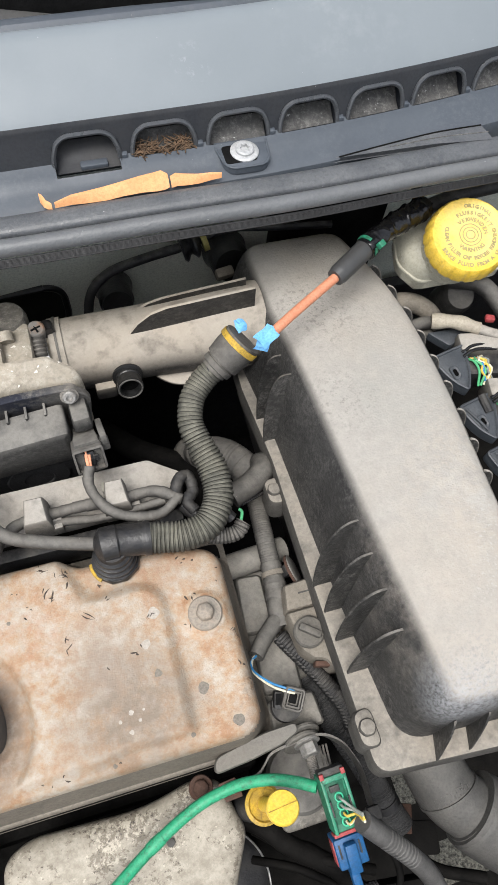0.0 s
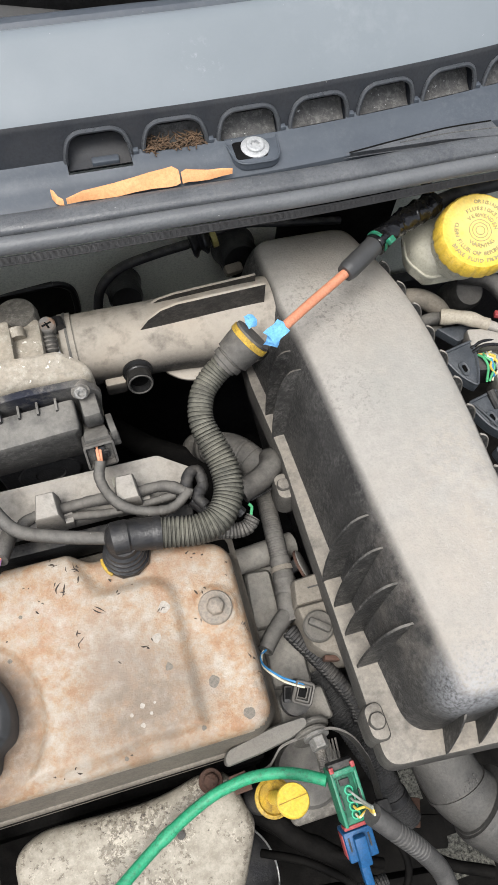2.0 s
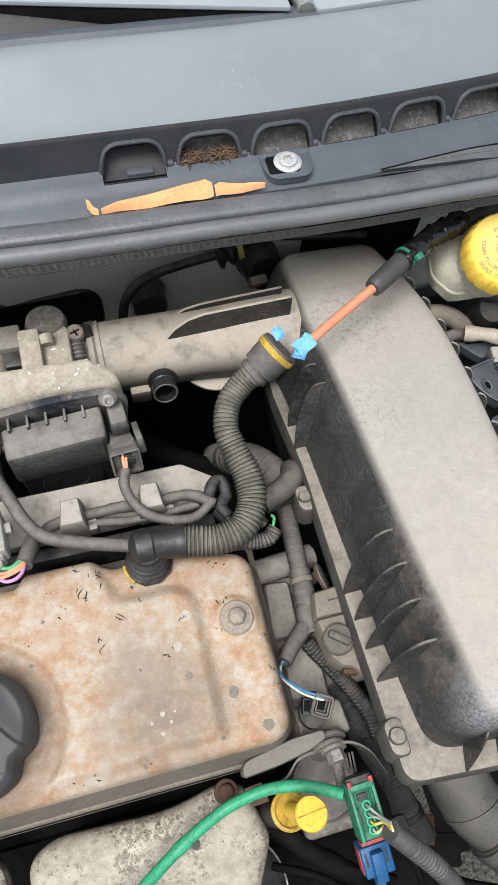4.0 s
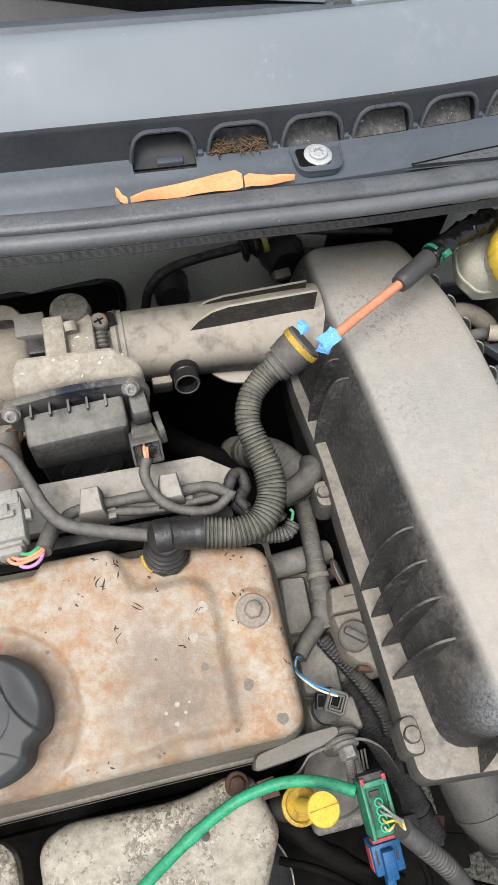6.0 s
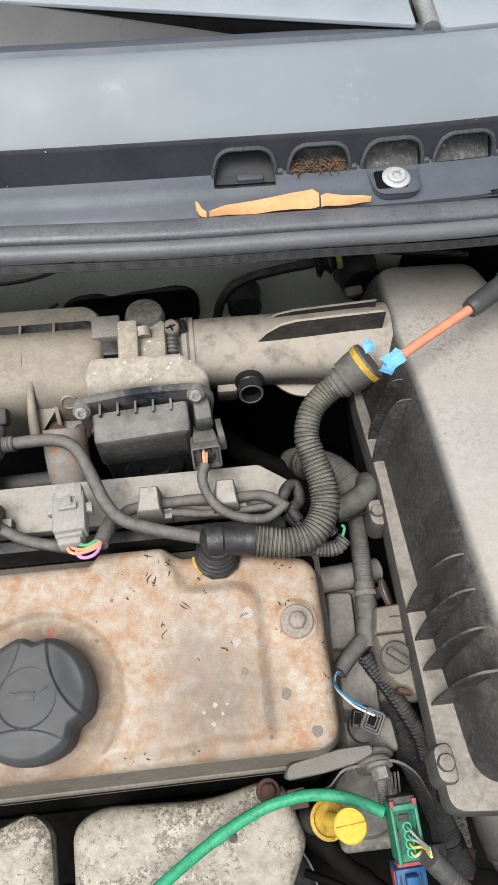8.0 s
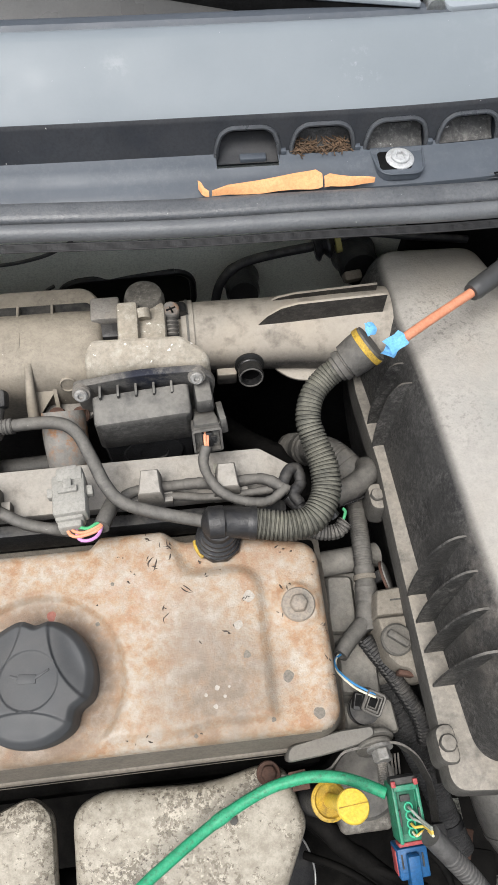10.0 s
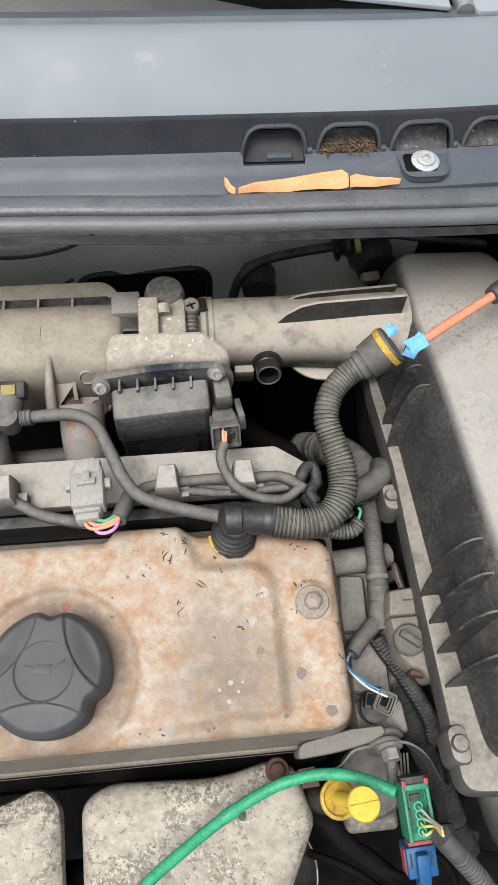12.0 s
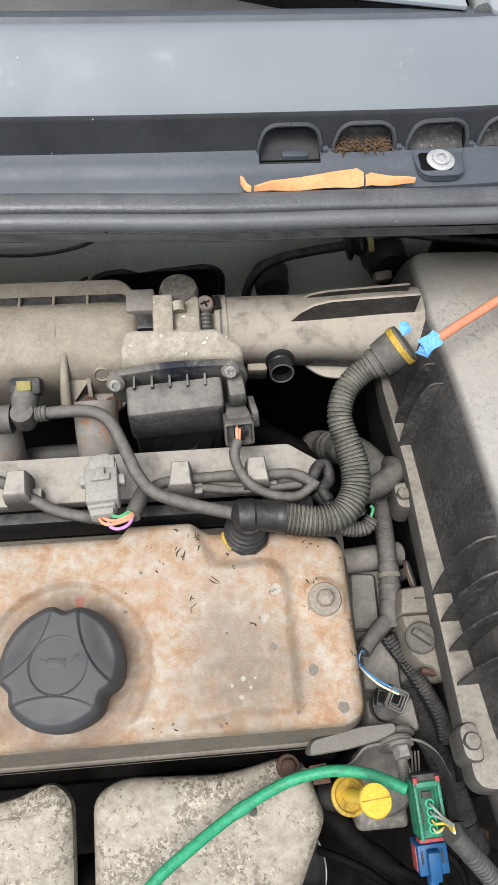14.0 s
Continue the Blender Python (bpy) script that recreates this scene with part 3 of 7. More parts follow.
def moulded(plan, levels, bm=None, lift=None, m=None, lean=None):
    """Rings of a plan, each (inset, z), joined to one moulded body; lift(x, y, z) may bend the heights, lean(z) shift the rings."""
    bm = bm or bmesh.new()
    n = len(drawn(plan))
    rings = []
    for inset, z in levels:
        ring = []
        dx, dy = lean(z) if lean else (0.0, 0.0)
        for x, y in drawn(plan, inset):
            co = Vector((x + dx, y + dy, lift(x, y, z) if lift else z))
            ring.append(bm.verts.new(m @ co if m else co))
        rings.append(ring)
    for r0, r1 in zip(rings, rings[1:]):
        for k in range(n):
            bm.faces.new((r0[k], r0[(k + 1) % n], r1[(k + 1) % n], r1[k]))
    caps = [bm.faces.new(rings[0]), bm.faces.new(rings[-1])]
    bmesh.ops.triangulate(bm, faces=caps)
    return bm


def slab(plan, z0, z1, bevel=0.0015, bm=None, m=None, lift=None):
    """A flat body of a plan with rounded rims."""
    b = bevel
    return moulded(plan, [(b, z0), (0, z0 + b), (0, z1 - b), (b * 0.3, z1 - b * 0.3), (b, z1)], bm, lift, m)


def field(xs, ys, height, keep=None, bm=None):
    """A sheet over a grid, z by height(x, y)."""
    bm = bm or bmesh.new()
    grid = [[bm.verts.new((x, y, height(x, y))) for x in xs] for y in ys]
    for j in range(len(ys) - 1):
        for i in range(len(xs) - 1):
            if keep is None or keep((xs[i] + xs[i + 1]) / 2, (ys[j] + ys[j + 1]) / 2):
                bm.faces.new((grid[j][i], grid[j][i + 1], grid[j + 1][i + 1], grid[j + 1][i]))
    return bm


def sweep_x(profile, xs, bow, bm=None, keep=None):
    """A profile of (y, z) pairs drawn along x, shifted back by bow(x)."""
    bm = bm or bmesh.new()
    rows = [[bm.verts.new((x, y + bow(x), z)) for y, z in profile] for x in xs]
    for i in range(len(xs) - 1):
        for j in range(len(profile) - 1):
            if keep is None or keep((xs[i] + xs[i + 1]) / 2, j):
                bm.faces.new((rows[i][j], rows[i + 1][j], rows[i + 1][j + 1], rows[i][j + 1]))
    return bm


def stepwise(a, b, n):
    return [a + (b - a) * k / n for k in range(n + 1)]


def soft_step(v, a, b):
    t = min(1.0, max(0.0, (v - a) / (b - a)))
    return t * t * (3 - 2 * t)


def fin(corners, normal, thick, bm=None):
    """A thin plate through corners in space."""
    bm = bm or bmesh.new()
    n = Vector(normal).normalized() * thick / 2
    a = [bm.verts.new(Vector(c) - n) for c in corners]
    b = [bm.verts.new(Vector(c) + n) for c in corners]
    bm.faces.new(a[::-1])
    bm.faces.new(b)
    for i in range(len(a)):
        j = (i + 1) % len(a)
        bm.faces.new((a[i], a[j], b[j], b[i]))
    return bm


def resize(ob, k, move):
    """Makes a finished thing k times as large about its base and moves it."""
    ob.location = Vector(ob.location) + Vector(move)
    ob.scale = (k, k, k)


def hex_bolt(parent, centre, turn, r_washer, r_head, h, material, washer_label="", head_label=""):
    part("washer", lathe([(r_washer, -0.004), (r_washer, 0), (r_washer * 0.93, 0.0012), (r_head, 0.0014)], centre, turn, 28), material, parent, washer_label)
    part("bolt_head", lathe([(r_head, 0), (r_head, h * 0.55), (r_head * 0.93, h * 0.8), (r_head * 0.74, h * 0.97), (0, h)], centre, turn, 36, wobble=lambda a, r, z: r * (1 - 0.075 * (0.5 - 0.5 * math.cos(6 * a)))), material, parent, head_label, 50)


# ---- setting: ground, bay walls, bulkhead ----
bm = bmesh.new()
bmesh.ops.create_grid(bm, x_segments=8, y_segments=8, size=400)
solo("ground", bm, M_GROUND, "grey asphalt under the parked car", "ground", kind="structure")
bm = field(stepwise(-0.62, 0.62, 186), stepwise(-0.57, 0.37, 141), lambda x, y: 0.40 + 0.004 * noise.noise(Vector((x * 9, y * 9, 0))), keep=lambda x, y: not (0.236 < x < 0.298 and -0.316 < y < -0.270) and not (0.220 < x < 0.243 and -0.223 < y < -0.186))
solo("floor", bm, M_DEEP_SHADE, "grimy undertray with a drain opening, shade in its near-black colour", "floor", kind="structure")
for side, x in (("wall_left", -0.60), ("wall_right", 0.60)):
    solo(side, box((x, -0.1, 0.67), (0.03, 0.90, 0.52), 0.004), M_DEEP_SHADE, "dark inner wing panel of the engine bay", "wall", kind="structure")
solo("wall_front", box((0, -0.56, 0.66), (1.2, 0.03, 0.50), 0.004), M_DEEP_SHADE, "dark front panel of the engine bay", "wall", kind="structure")


# bulkhead: painted sheet with a rounded black opening and pressed swages
HOLE = (-0.105, 0.762, 0.068, 0.034)


def in_hole(x, z):
    dx, dz = abs(x - HOLE[0]) - HOLE[2] + 0.02, abs(z - HOLE[1]) - HOLE[3] + 0.02
    return math.hypot(max(dx, 0), max(dz, 0)) + min(max(dx, dz), 0) < 0.02


def bulkhead_y(x, z):
    y = 0.345 + 0.012 * math.sin(x * 9.0 + 1.0) * soft_step(z, 0.55, 0.8)
    y -= 0.10 * soft_step(z, 0.935, 0.985)
    y += 0.006 * soft_step(abs(x + 0.22), 0.10, 0.08) * soft_step(z, 0.95, 0.88)
    return y


bm = bmesh.new()
xs, zs = stepwise(-0.62, 0.62, 310), stepwise(0.40, 0.986, 150)
grid = [[bm.verts.new((x, bulkhead_y(x, z), z)) for x in xs] for z in zs]
for j in range(len(zs) - 1):
    for i in range(len(xs) - 1):
        if not in_hole((xs[i] + xs[i + 1]) / 2, (zs[j] + zs[j + 1]) / 2):
            bm.faces.new((grid[j][i], grid[j][i + 1], grid[j + 1][i + 1], grid[j + 1][i]))
bulkhead = solo("wall_bulkhead", bm, M_BULKHEAD, "olive-grey painted steel bulkhead with a dark opening", "bulkhead", kind="structure")
# two added black sheets stand for shade under the duct and beside the reservoir
solo("wall_dark_sheet", box((0.03, 0.322, 0.570), (1.15, 0.016, 0.33), 0.006), M_BLACK_CLEAN, "added black sheet that darkens the lower bulkhead", "insulation mat", kind="structure")
solo("wall_dark_sheet_upper", box((0.2235, 0.324, 0.845), (0.119, 0.014, 0.235), 0.006), M_DEEP_SHADE, "added black sheet that darkens the gap behind the brake reservoir", "insulation mat", kind="structure")
solo("wall_behind_bulkhead", box((0, 0.42, 0.70), (1.24, 0.02, 0.56), 0.003), M_BLACK, "black panel closing the space behind the bulkhead", "wall", kind="structure")
rim = drawn(outline([(HOLE[0] - HOLE[2], HOLE[1] - HOLE[3]), (HOLE[0] + HOLE[2], HOLE[1] - HOLE[3]), (HOLE[0] + HOLE[2], HOLE[1] + HOLE[3]), (HOLE[0] - HOLE[2], HOLE[1] + HOLE[3])], 0.026, 8))
part("grommet", tube([(x, bulkhead_y(x, z) - 0.001, z) for x, z in rim + rim[:1]], 0.0036, 8, 0.004), M_BLACK_CLEAN, bulkhead, "black rubber edging of the opening")


# ---- scuttle panel ----
def cowl_bow(x):
    return 0.26 * max(0.0, x - 0.06) ** 2 + 0.06 * min(0.0, x + 0.05) ** 2


PITCH, VENT_W, VENT_X = 0.0535, 0.0435, 0.0065
VENTS = [VENT_X + PITCH * k for k in range(8)]
COWL = [(0.2486, 0.978), (0.2490, 0.9900), (0.2512, 0.9955), (0.256, 0.9978), (0.262, 0.9985), (0.2665, 1.0005), (0.270, 1.0025), (0.274, 1.0035), (0.2775, 1.0045), (0.2805, 1.0055)]
FACE = [(0.2805 + 0.0075 * t, 1.0055 + 0.0224 * t) for t in stepwise(0, 1, 14)]
UPPER = [(0.2892, 1.0297), (0.2915, 1.0318), (0.297, 1.0356), (0.305, 1.0411), (0.313, 1.0463), (0.320, 1.0508), (0.3265, 1.0546), (0.3315, 1.0573), (0.3345, 1.0585), (0.3385, 1.0590), (0.3420, 1.0583), (0.3442, 1.0565), (0.3452, 1.050), (0.3455, 1.035)]
LOW = len(COWL)


def vent_edge(dx):
    """How far up the face, 0 to 1, a vent's arch reaches at dx from its middle."""
    w, r = VENT_W / 2, 0.013
    if abs(dx) > w:
        return -1.0
    s = abs(dx) - (w - r)
    drop = 0.0 if s < 0 else r - math.sqrt(max(r * r - s * s, 0))
    return 0.74 - drop / 0.0236


cowl = thing("scuttle_panel", "weathered grey plastic scuttle panel with arched air vents", "scuttle panel", (0, 0.30, 1.0))
xs = stepwise(-0.68, 0.68, 680)
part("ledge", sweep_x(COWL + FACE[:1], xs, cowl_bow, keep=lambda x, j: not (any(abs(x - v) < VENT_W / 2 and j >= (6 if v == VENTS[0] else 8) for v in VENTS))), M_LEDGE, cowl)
part("vent_face", sweep_x(FACE + UPPER[:1], xs, cowl_bow, keep=lambda x, j: not any(vent_edge(x - v) > (j + 0.5) / 14 for v in VENTS)), M_COWL_DARK, cowl, "vertical face with arched vents, shade in its dark colour")
part("upper_panel", sweep_x(UPPER, xs[::4], cowl_bow), M_COWL, cowl, "grey upper panel, sky sheen in its colour, with pale specks")


def on_face(x, t, out=0.0):
    return (x, 0.2805 + 0.0075 * t + cowl_bow(x) - out, 1.0055 + 0.0224 * t + out * 0.3)


for v in VENTS:
    arch = [on_face(v - VENT_W / 2 - 0.001, -0.12, 0.0008)]
    for t in stepwise(-1, 1, 16):
        dx = t * VENT_W / 2
        arch.append(on_face(v + dx, max(vent_edge(dx * 0.999), 0.0), 0.0008))
    arch.append(on_face(v + VENT_W / 2 + 0.001, -0.12, 0.0008))
    part("vent_rim", tube(arch, 0.0017, 8, 0.002), M_RIM, cowl)
    w = VENT_W / 2 + 0.0005
    bm, b = bmesh.new(), cowl_bow(v)
    lip, sill = (0.2735, 1.0025) if v == VENTS[0] else (0.2785, 1.0040)
    inner = [(-w, lip, sill), (w, lip, sill), (w, 0.281, 0.9945), (w, 0.305, 0.998), (w, 0.309, 1.0225), (w, 0.2885, 1.0238), (-w, 0.2885, 1.0238), (-w, 0.309, 1.0225), (-w, 0.305, 0.998), (-w, 0.281, 0.9945)]
    q = [bm.verts.new((v + x, y + cowl_bow(v + x), z)) for x, y, z in inner]
    for face in ((0, 1, 2, 9), (9, 2, 3, 8), (8, 3, 4, 7), (7, 4, 5, 6), (1, 5, 4, 3, 2), (0, 9, 8, 7, 6)):
        bm.faces.new([q[k] for k in face])
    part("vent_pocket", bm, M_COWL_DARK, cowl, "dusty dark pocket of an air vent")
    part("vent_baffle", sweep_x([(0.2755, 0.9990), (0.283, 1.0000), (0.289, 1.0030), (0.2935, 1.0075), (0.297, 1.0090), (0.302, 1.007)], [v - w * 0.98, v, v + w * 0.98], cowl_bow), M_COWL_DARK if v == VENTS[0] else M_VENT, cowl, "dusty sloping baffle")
part("vent_tab", box((VENTS[0] + 0.004, 0.2805, 0.9995), (0.019, 0.006, 0.006), 0.001), M_LEDGE, cowl)

for v in VENTS[:-1]:
    x = v + VENT_W / 2 + 0.0036
    part("drain_notch", box((x, 0.2795 + cowl_bow(x), 1.0052), (0.0040, 0.0040, 0.0046), 0.0006), M_LEDGE, cowl)
# screw plate and screw in front of the third vent
plate = outline([(0.0985, 0.2540), (0.1300, 0.2540), (0.1330, 0.279, 0.003), (0.0945, 0.279, 0.003)], 0.009)
part("screw_plate", slab(plate, 0.9965, 1.0035, 0.001), M_LEDGE, cowl)
part("plate_rim", tube([(p.x, p.y, 1.0035) for p in drawn(plate) + drawn(plate)[:1]], 0.0008, 6, 0.003), M_LEDGE, cowl)
part("slot", slab(outline([(0.0990, 0.2585), (0.122, 0.2585), (0.122, 0.2755), (0.0990, 0.2755)], 0.003), 1.003, 1.0039, 0.0002), M_VOID, cowl, "black slab for the shaded slot beside the screw")
screw = thing("torx_screw", "pale zinc torx screw with a wide washer head", "screw", (0.1145, 0.2680, 1.004))
part("screw_washer", lathe([(0.0102, -0.001), (0.0102, 0.0004), (0.0094, 0.0010), (0.0070, 0.0012)], (0.1145, 0.2680, 1.004), n=36), M_WASHER, screw)
part("screw_head", lathe([(0.0066, 0.0), (0.0066, 0.0026), (0.0058, 0.0034), (0.0032, 0.0034), (0.0030, 0.0010), (0, 0.0010)], (0.1145, 0.2680, 1.004), n=36, wobble=lambda a, r, z: r * (1 + 0.16 * math.cos(6 * a)) if r < 0.004 else r), M_WASHER, screw)


torn = thing("torn_sealing_strip", "torn dirty rubber strip lifting off the ledge", "rubber strip", (0.26, 0.262, 0.999))
part("strip", slab(outline([(0.1813, 0.2525), (0.2206, 0.2575), (0.2608, 0.2616), (0.2986, 0.2620), (0.3017, 0.2468), (0.2564, 0.2512), (0.2184, 0.2519)], 0.002), 0.9960, 1.0003, 0.0004), M_SEAL_STRIP, torn)
part("torn_edge", tube([(0.1813, 0.2525, 1.0005), (0.2206, 0.2575, 1.0005), (0.2608, 0.2616, 1.0005), (0.2986, 0.2620, 1.0005)], 0.0006, 6, 0.003), M_VOID, torn, "black line for the gap at the torn edge")
part("crease", tube([(0.2219, 0.2547, 1.0004), (0.2613, 0.2564, 1.0004), (0.3016, 0.2544, 1.0004)], 0.0004, 6, 0.003), M_VENT, torn, "pale dirty crease")


# ---- rubber seal on the bulkhead's upper edge ----
def seal_bow(x):
    return 0.075 * (x - 0.10) ** 2 + 0.0006 * math.sin(x * 31)


SEAL = [(0.2480, 0.980), (0.2480, 0.9955), (0.2474, 0.9984), (0.2460, 0.9998), (0.2420, 1.0002), (0.2360, 0.9994), (0.2334, 0.9984), (0.2322, 0.9968), (0.2316, 0.9915)]
SEAL += [(0.2262 + 0.0063 * math.cos(a), 0.9920 + 0.0063 * math.sin(a)) for a in [radians(32 + 10 * k) for k in range(17)]]
SKIRT = [(0.2208, 0.9885)]
for k in range(6):
    y, z = 0.2204 - 0.00030 * k, 0.9880 - 0.0007 * k
    SKIRT += [(y, z), (y - 0.0004, z - 0.0002), (y - 0.0004, z - 0.0004), (y + 0.0001, z - 0.00055)]
SKIRT += [(0.2184, 0.9838), (0.2178, 0.9832), (0.2180, 0.9825), (0.232, 0.976)]
seal = thing("hood_seal", "grey rubber hood seal with a ribbed skirt", "rubber seal", (0, 0.24, 0.98))
xs = stepwise(-0.66, 0.66, 264)
part("seal_strip", sweep_x(SEAL[:9], xs, seal_bow), M_SEAL_STRIP, seal, "dark flat strip streaked with dirt", 50)
part("seal_bulb", sweep_x(SEAL[8:], xs, seal_bow), M_SEAL, seal, "", 50)
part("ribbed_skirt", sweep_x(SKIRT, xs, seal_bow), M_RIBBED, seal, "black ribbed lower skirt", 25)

# ---- windscreen base and wiper ----
screen = thing("windscreen", "dark windscreen glass above the scuttle panel", "windscreen", (0, 0.42, 1.05), kind="structure")
part("glass", sweep_x([(0.365, 1.040), (0.60, 1.16), (0.60, 1.155), (0.365, 1.035)], stepwise(-0.66, 0.66, 40), cowl_bow), M_GLASS, screen)
part("lower_trim", sweep_x([(0.3455, 1.043), (0.3480, 1.0540), (0.3520, 1.0560), (0.3590, 1.0545), (0.366, 1.051), (0.370, 1.043)], stepwise(-0.66, 0.66, 80), cowl_bow), M_LEDGE, screen)
wiper = thing("wiper_arm", "dusty grey wiper arm resting over the glass", "wiper arm", (0.0, 0.40, 1.05))
part("arm", slab(outline([(-0.42, 0.450), (0.134, 0.3515), (0.134, 0.383), (-0.42, 0.500)], 0.002), 1.0565, 1.0605, 0.0012), M_WIPER, wiper)
# a solid black slab stands for the shade below the arm
part("arm_underside", slab(outline([(-0.42, 0.4510), (0.133, 0.3525), (0.133, 0.382), (-0.42, 0.499)], 0.002), 1.020, 1.0563, 0.001), M_VOID, wiper, "added black slab for the shaded gap under the arm")
part("arm_joint", tube([(0.1455, 0.352, 1.056), (0.1460, 0.392, 1.056)], 0.0065, 16), M_STEEL, wiper, "bright metal hinge of the wiper arm")
part("arm_head", slab(outline([(0.152, 0.350), (0.235, 0.356), (0.245, 0.390), (0.152, 0.390)], 0.008), 1.046, 1.058, 0.003), M_WIPER, wiper)
# ---- valve cover ----
CAP = (-0.1712, -0.0442)
BOLT = (0.0165, -0.0085)


def cover_z(x, y):
    back = 0.0500 + 0.0085 * soft_step(x, -0.136, -0.126) - 0.0085 * soft_step(x, -0.082, -0.062) - 0.008 * soft_step(x, -0.03, 0.03)
    front, right, r = -0.0950, 0.0375, 0.016
    dx, dy = x - right + r, max(y - back, front - y) + r
    d = math.hypot(max(dx, 0), max(dy, 0)) + min(max(dx, dy), 0) - r
    a = max(x + 0.010, -0.083 - y, y - 0.023)
    if x > -0.028 and y > 0.006:
        a = math.hypot(max(x + 0.028, 0), max(y - 0.005, 0)) - 0.018
    b = x + 0.066 + 0.010 * soft_step(y, 0.025, 0.055)
    k = max(0.012 - abs(a - b), 0) / 0.012
    inside = min(a, b) - k * k * 0.003
    raised = soft_step(-inside, -0.0055, 0.0055) * soft_step(y, -0.0905, -0.081)
    z = 0.8500 + 0.0055 * raised
    cap = math.hypot(x - CAP[0], y - CAP[1])
    z -= 0.0048 * soft_step(0.060 - cap, -0.003, 0.004) * raised
    bolt = math.hypot(x - BOLT[0], y - BOLT[1])
    z += 0.0025 * soft_step(0.0165 - bolt, -0.002, 0.003)
    z += 0.0007 * noise.noise(Vector((x * 30, y * 30, 0)))
    e = 0.009
    if d > -e:
        t = min(d + e, e)
        z -= e - math.sqrt(max(e * e - t * t, 0))
    if d > 0:
        z -= min(d * 5.0, 0.042)
    if d > 0.0085:
        z = 0.7985 - 0.004 * soft_step(d, 0.010, 0.0115)
    return z


cover = thing("valve_cover", "cream valve cover with rust-stained peeling paint", "valve cover", (-0.15, -0.03, 0.80))
xs = stepwise(-0.40, 0.0485, 224)
ys = stepwise(-0.1065, 0.0700, 177)


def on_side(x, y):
    """True for the cover's steep lower side, darkened for grime and shade, below a wavy paint edge."""
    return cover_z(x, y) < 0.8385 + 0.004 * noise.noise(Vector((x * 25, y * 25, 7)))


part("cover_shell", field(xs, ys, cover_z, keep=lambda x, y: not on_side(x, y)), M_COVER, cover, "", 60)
part("cover_side", field(xs, ys, cover_z, keep=on_side), M_SKIRT, cover, "side of the cover, grime and shade in its brown-grey colour", 60)
hex_bolt(cover, (BOLT[0], BOLT[1], cover_z(*BOLT) + 0.002), (0, 0, 0), 0.0125, 0.0066, 0.0090, M_BOLT)

cap = thing("oil_filler_cap", "black moulded plastic oil filler cap with scalloped grips", "oil cap", (*CAP, 0.852))


def cap_rim(a):
    bite = max(0.0, math.cos(3 * (a - radians(85)))) ** 6
    return 0.0418 * (1 - 0.12 * bite)


def cap_height(x, y):
    """Three sunken lobes between arms that run out from the middle disc."""
    r, z = math.hypot(x, y), 0.0235
    for k in range(3):
        a = radians(25 + 120 * k)
        d = 0.060 - math.hypot(x - 0.0795 * math.cos(a), y - 0.0795 * math.sin(a))
        z -= 0.0022 * soft_step(d, -0.0004, 0.0009) + 0.0026 * soft_step(d, 0.0005, 0.014)
    z -= 0.0011 * soft_step(0.0192 - r, -0.0006, 0.0006)
    return z


bm, rings, n = bmesh.new(), [], 216
for t in [0.02, 0.15, 0.25, 0.35, 0.41, 0.43, 0.445, 0.46] + stepwise(0.475, 0.985, 40) + [1.0, 1.012, 1.012, 1.0]:
    ring = []
    for k in range(n):
        a = 2 * math.pi * k / n
        r = cap_rim(a) * t if t > 0.5 else 0.0418 * t + (cap_rim(a) - 0.0418) * t * max(0.0, (t - 0.45) / 0.05)
        x, y = r * math.cos(a), r * math.sin(a)
        z = cap_height(x, y) - 0.006 * soft_step(t, 0.86, 1.04)
        if len(rings) >= 49:
            z = (0.012, 0.008, 0.001, -0.010)[len(rings) - 49]
        ring.append(bm.verts.new((CAP[0] + x, CAP[1] + y, 0.857 + z)))
    rings.append(ring)
for r0, r1 in zip(rings, rings[1:]):
    for k in range(n):
        bm.faces.new((r0[k], r0[(k + 1) % n], r1[(k + 1) % n], r1[k]))
bm.faces.new(rings[0])
part("cap_body", bm, M_CAP, cap, "", 60)
part("oilcan_mark", box((CAP[0] - 0.001, CAP[1] + 0.001, 0.8797), (0.012, 0.006, 0.0008), 0.0003, (0, 0, -4)), M_CAP, cap)
part("oilcan_spout", box((CAP[0] + 0.009, CAP[1] + 0.0035, 0.8797), (0.010, 0.0016, 0.0008), 0.0002, (0, 0, 28)), M_CAP, cap)
part("oilcan_handle", box((CAP[0] - 0.0095, CAP[1] + 0.003, 0.8797), (0.006, 0.0016, 0.0008), 0.0002, (0, 0, -20)), M_CAP, cap)

# peeled paint: dark curled flakes, pale bare spots and grime dots on the cover
rng = random.Random(11)
FLAKES = [(-0.083, 0.049, 7, 0.009), (-0.077, 0.044, 4, 0.008), (-0.089, 0.034, 3, 0.011), (-0.086, 0.027, 2, 0.006), (-0.101, 0.0225, 3, 0.004), (-0.063, 0.008, 2, 0.013), (-0.083, -0.006, 4, 0.008), (-0.0225, 0.000, 3, 0.011), (-0.0345, -0.020, 3, 0.008), (-0.054, -0.027, 1, 0.004), (-0.046, 0.021, 3, 0.006), (-0.053, 0.031, 2, 0.004), (0.010, 0.036, 4, 0.004), (0.010, 0.004, 3, 0.007), (0.033, -0.025, 3, 0.008), (-0.061, -0.088, 1, 0.003), (-0.103, -0.089, 4, 0.004), (-0.129, 0.007, 1, 0.003), (0.004, -0.012, 2, 0.005), (-0.112, 0.040, 2, 0.003), (0.0345, -0.046, 4, 0.008), (0.0350, -0.060, 3, 0.006), (0.0335, 0.018, 3, 0.005)]
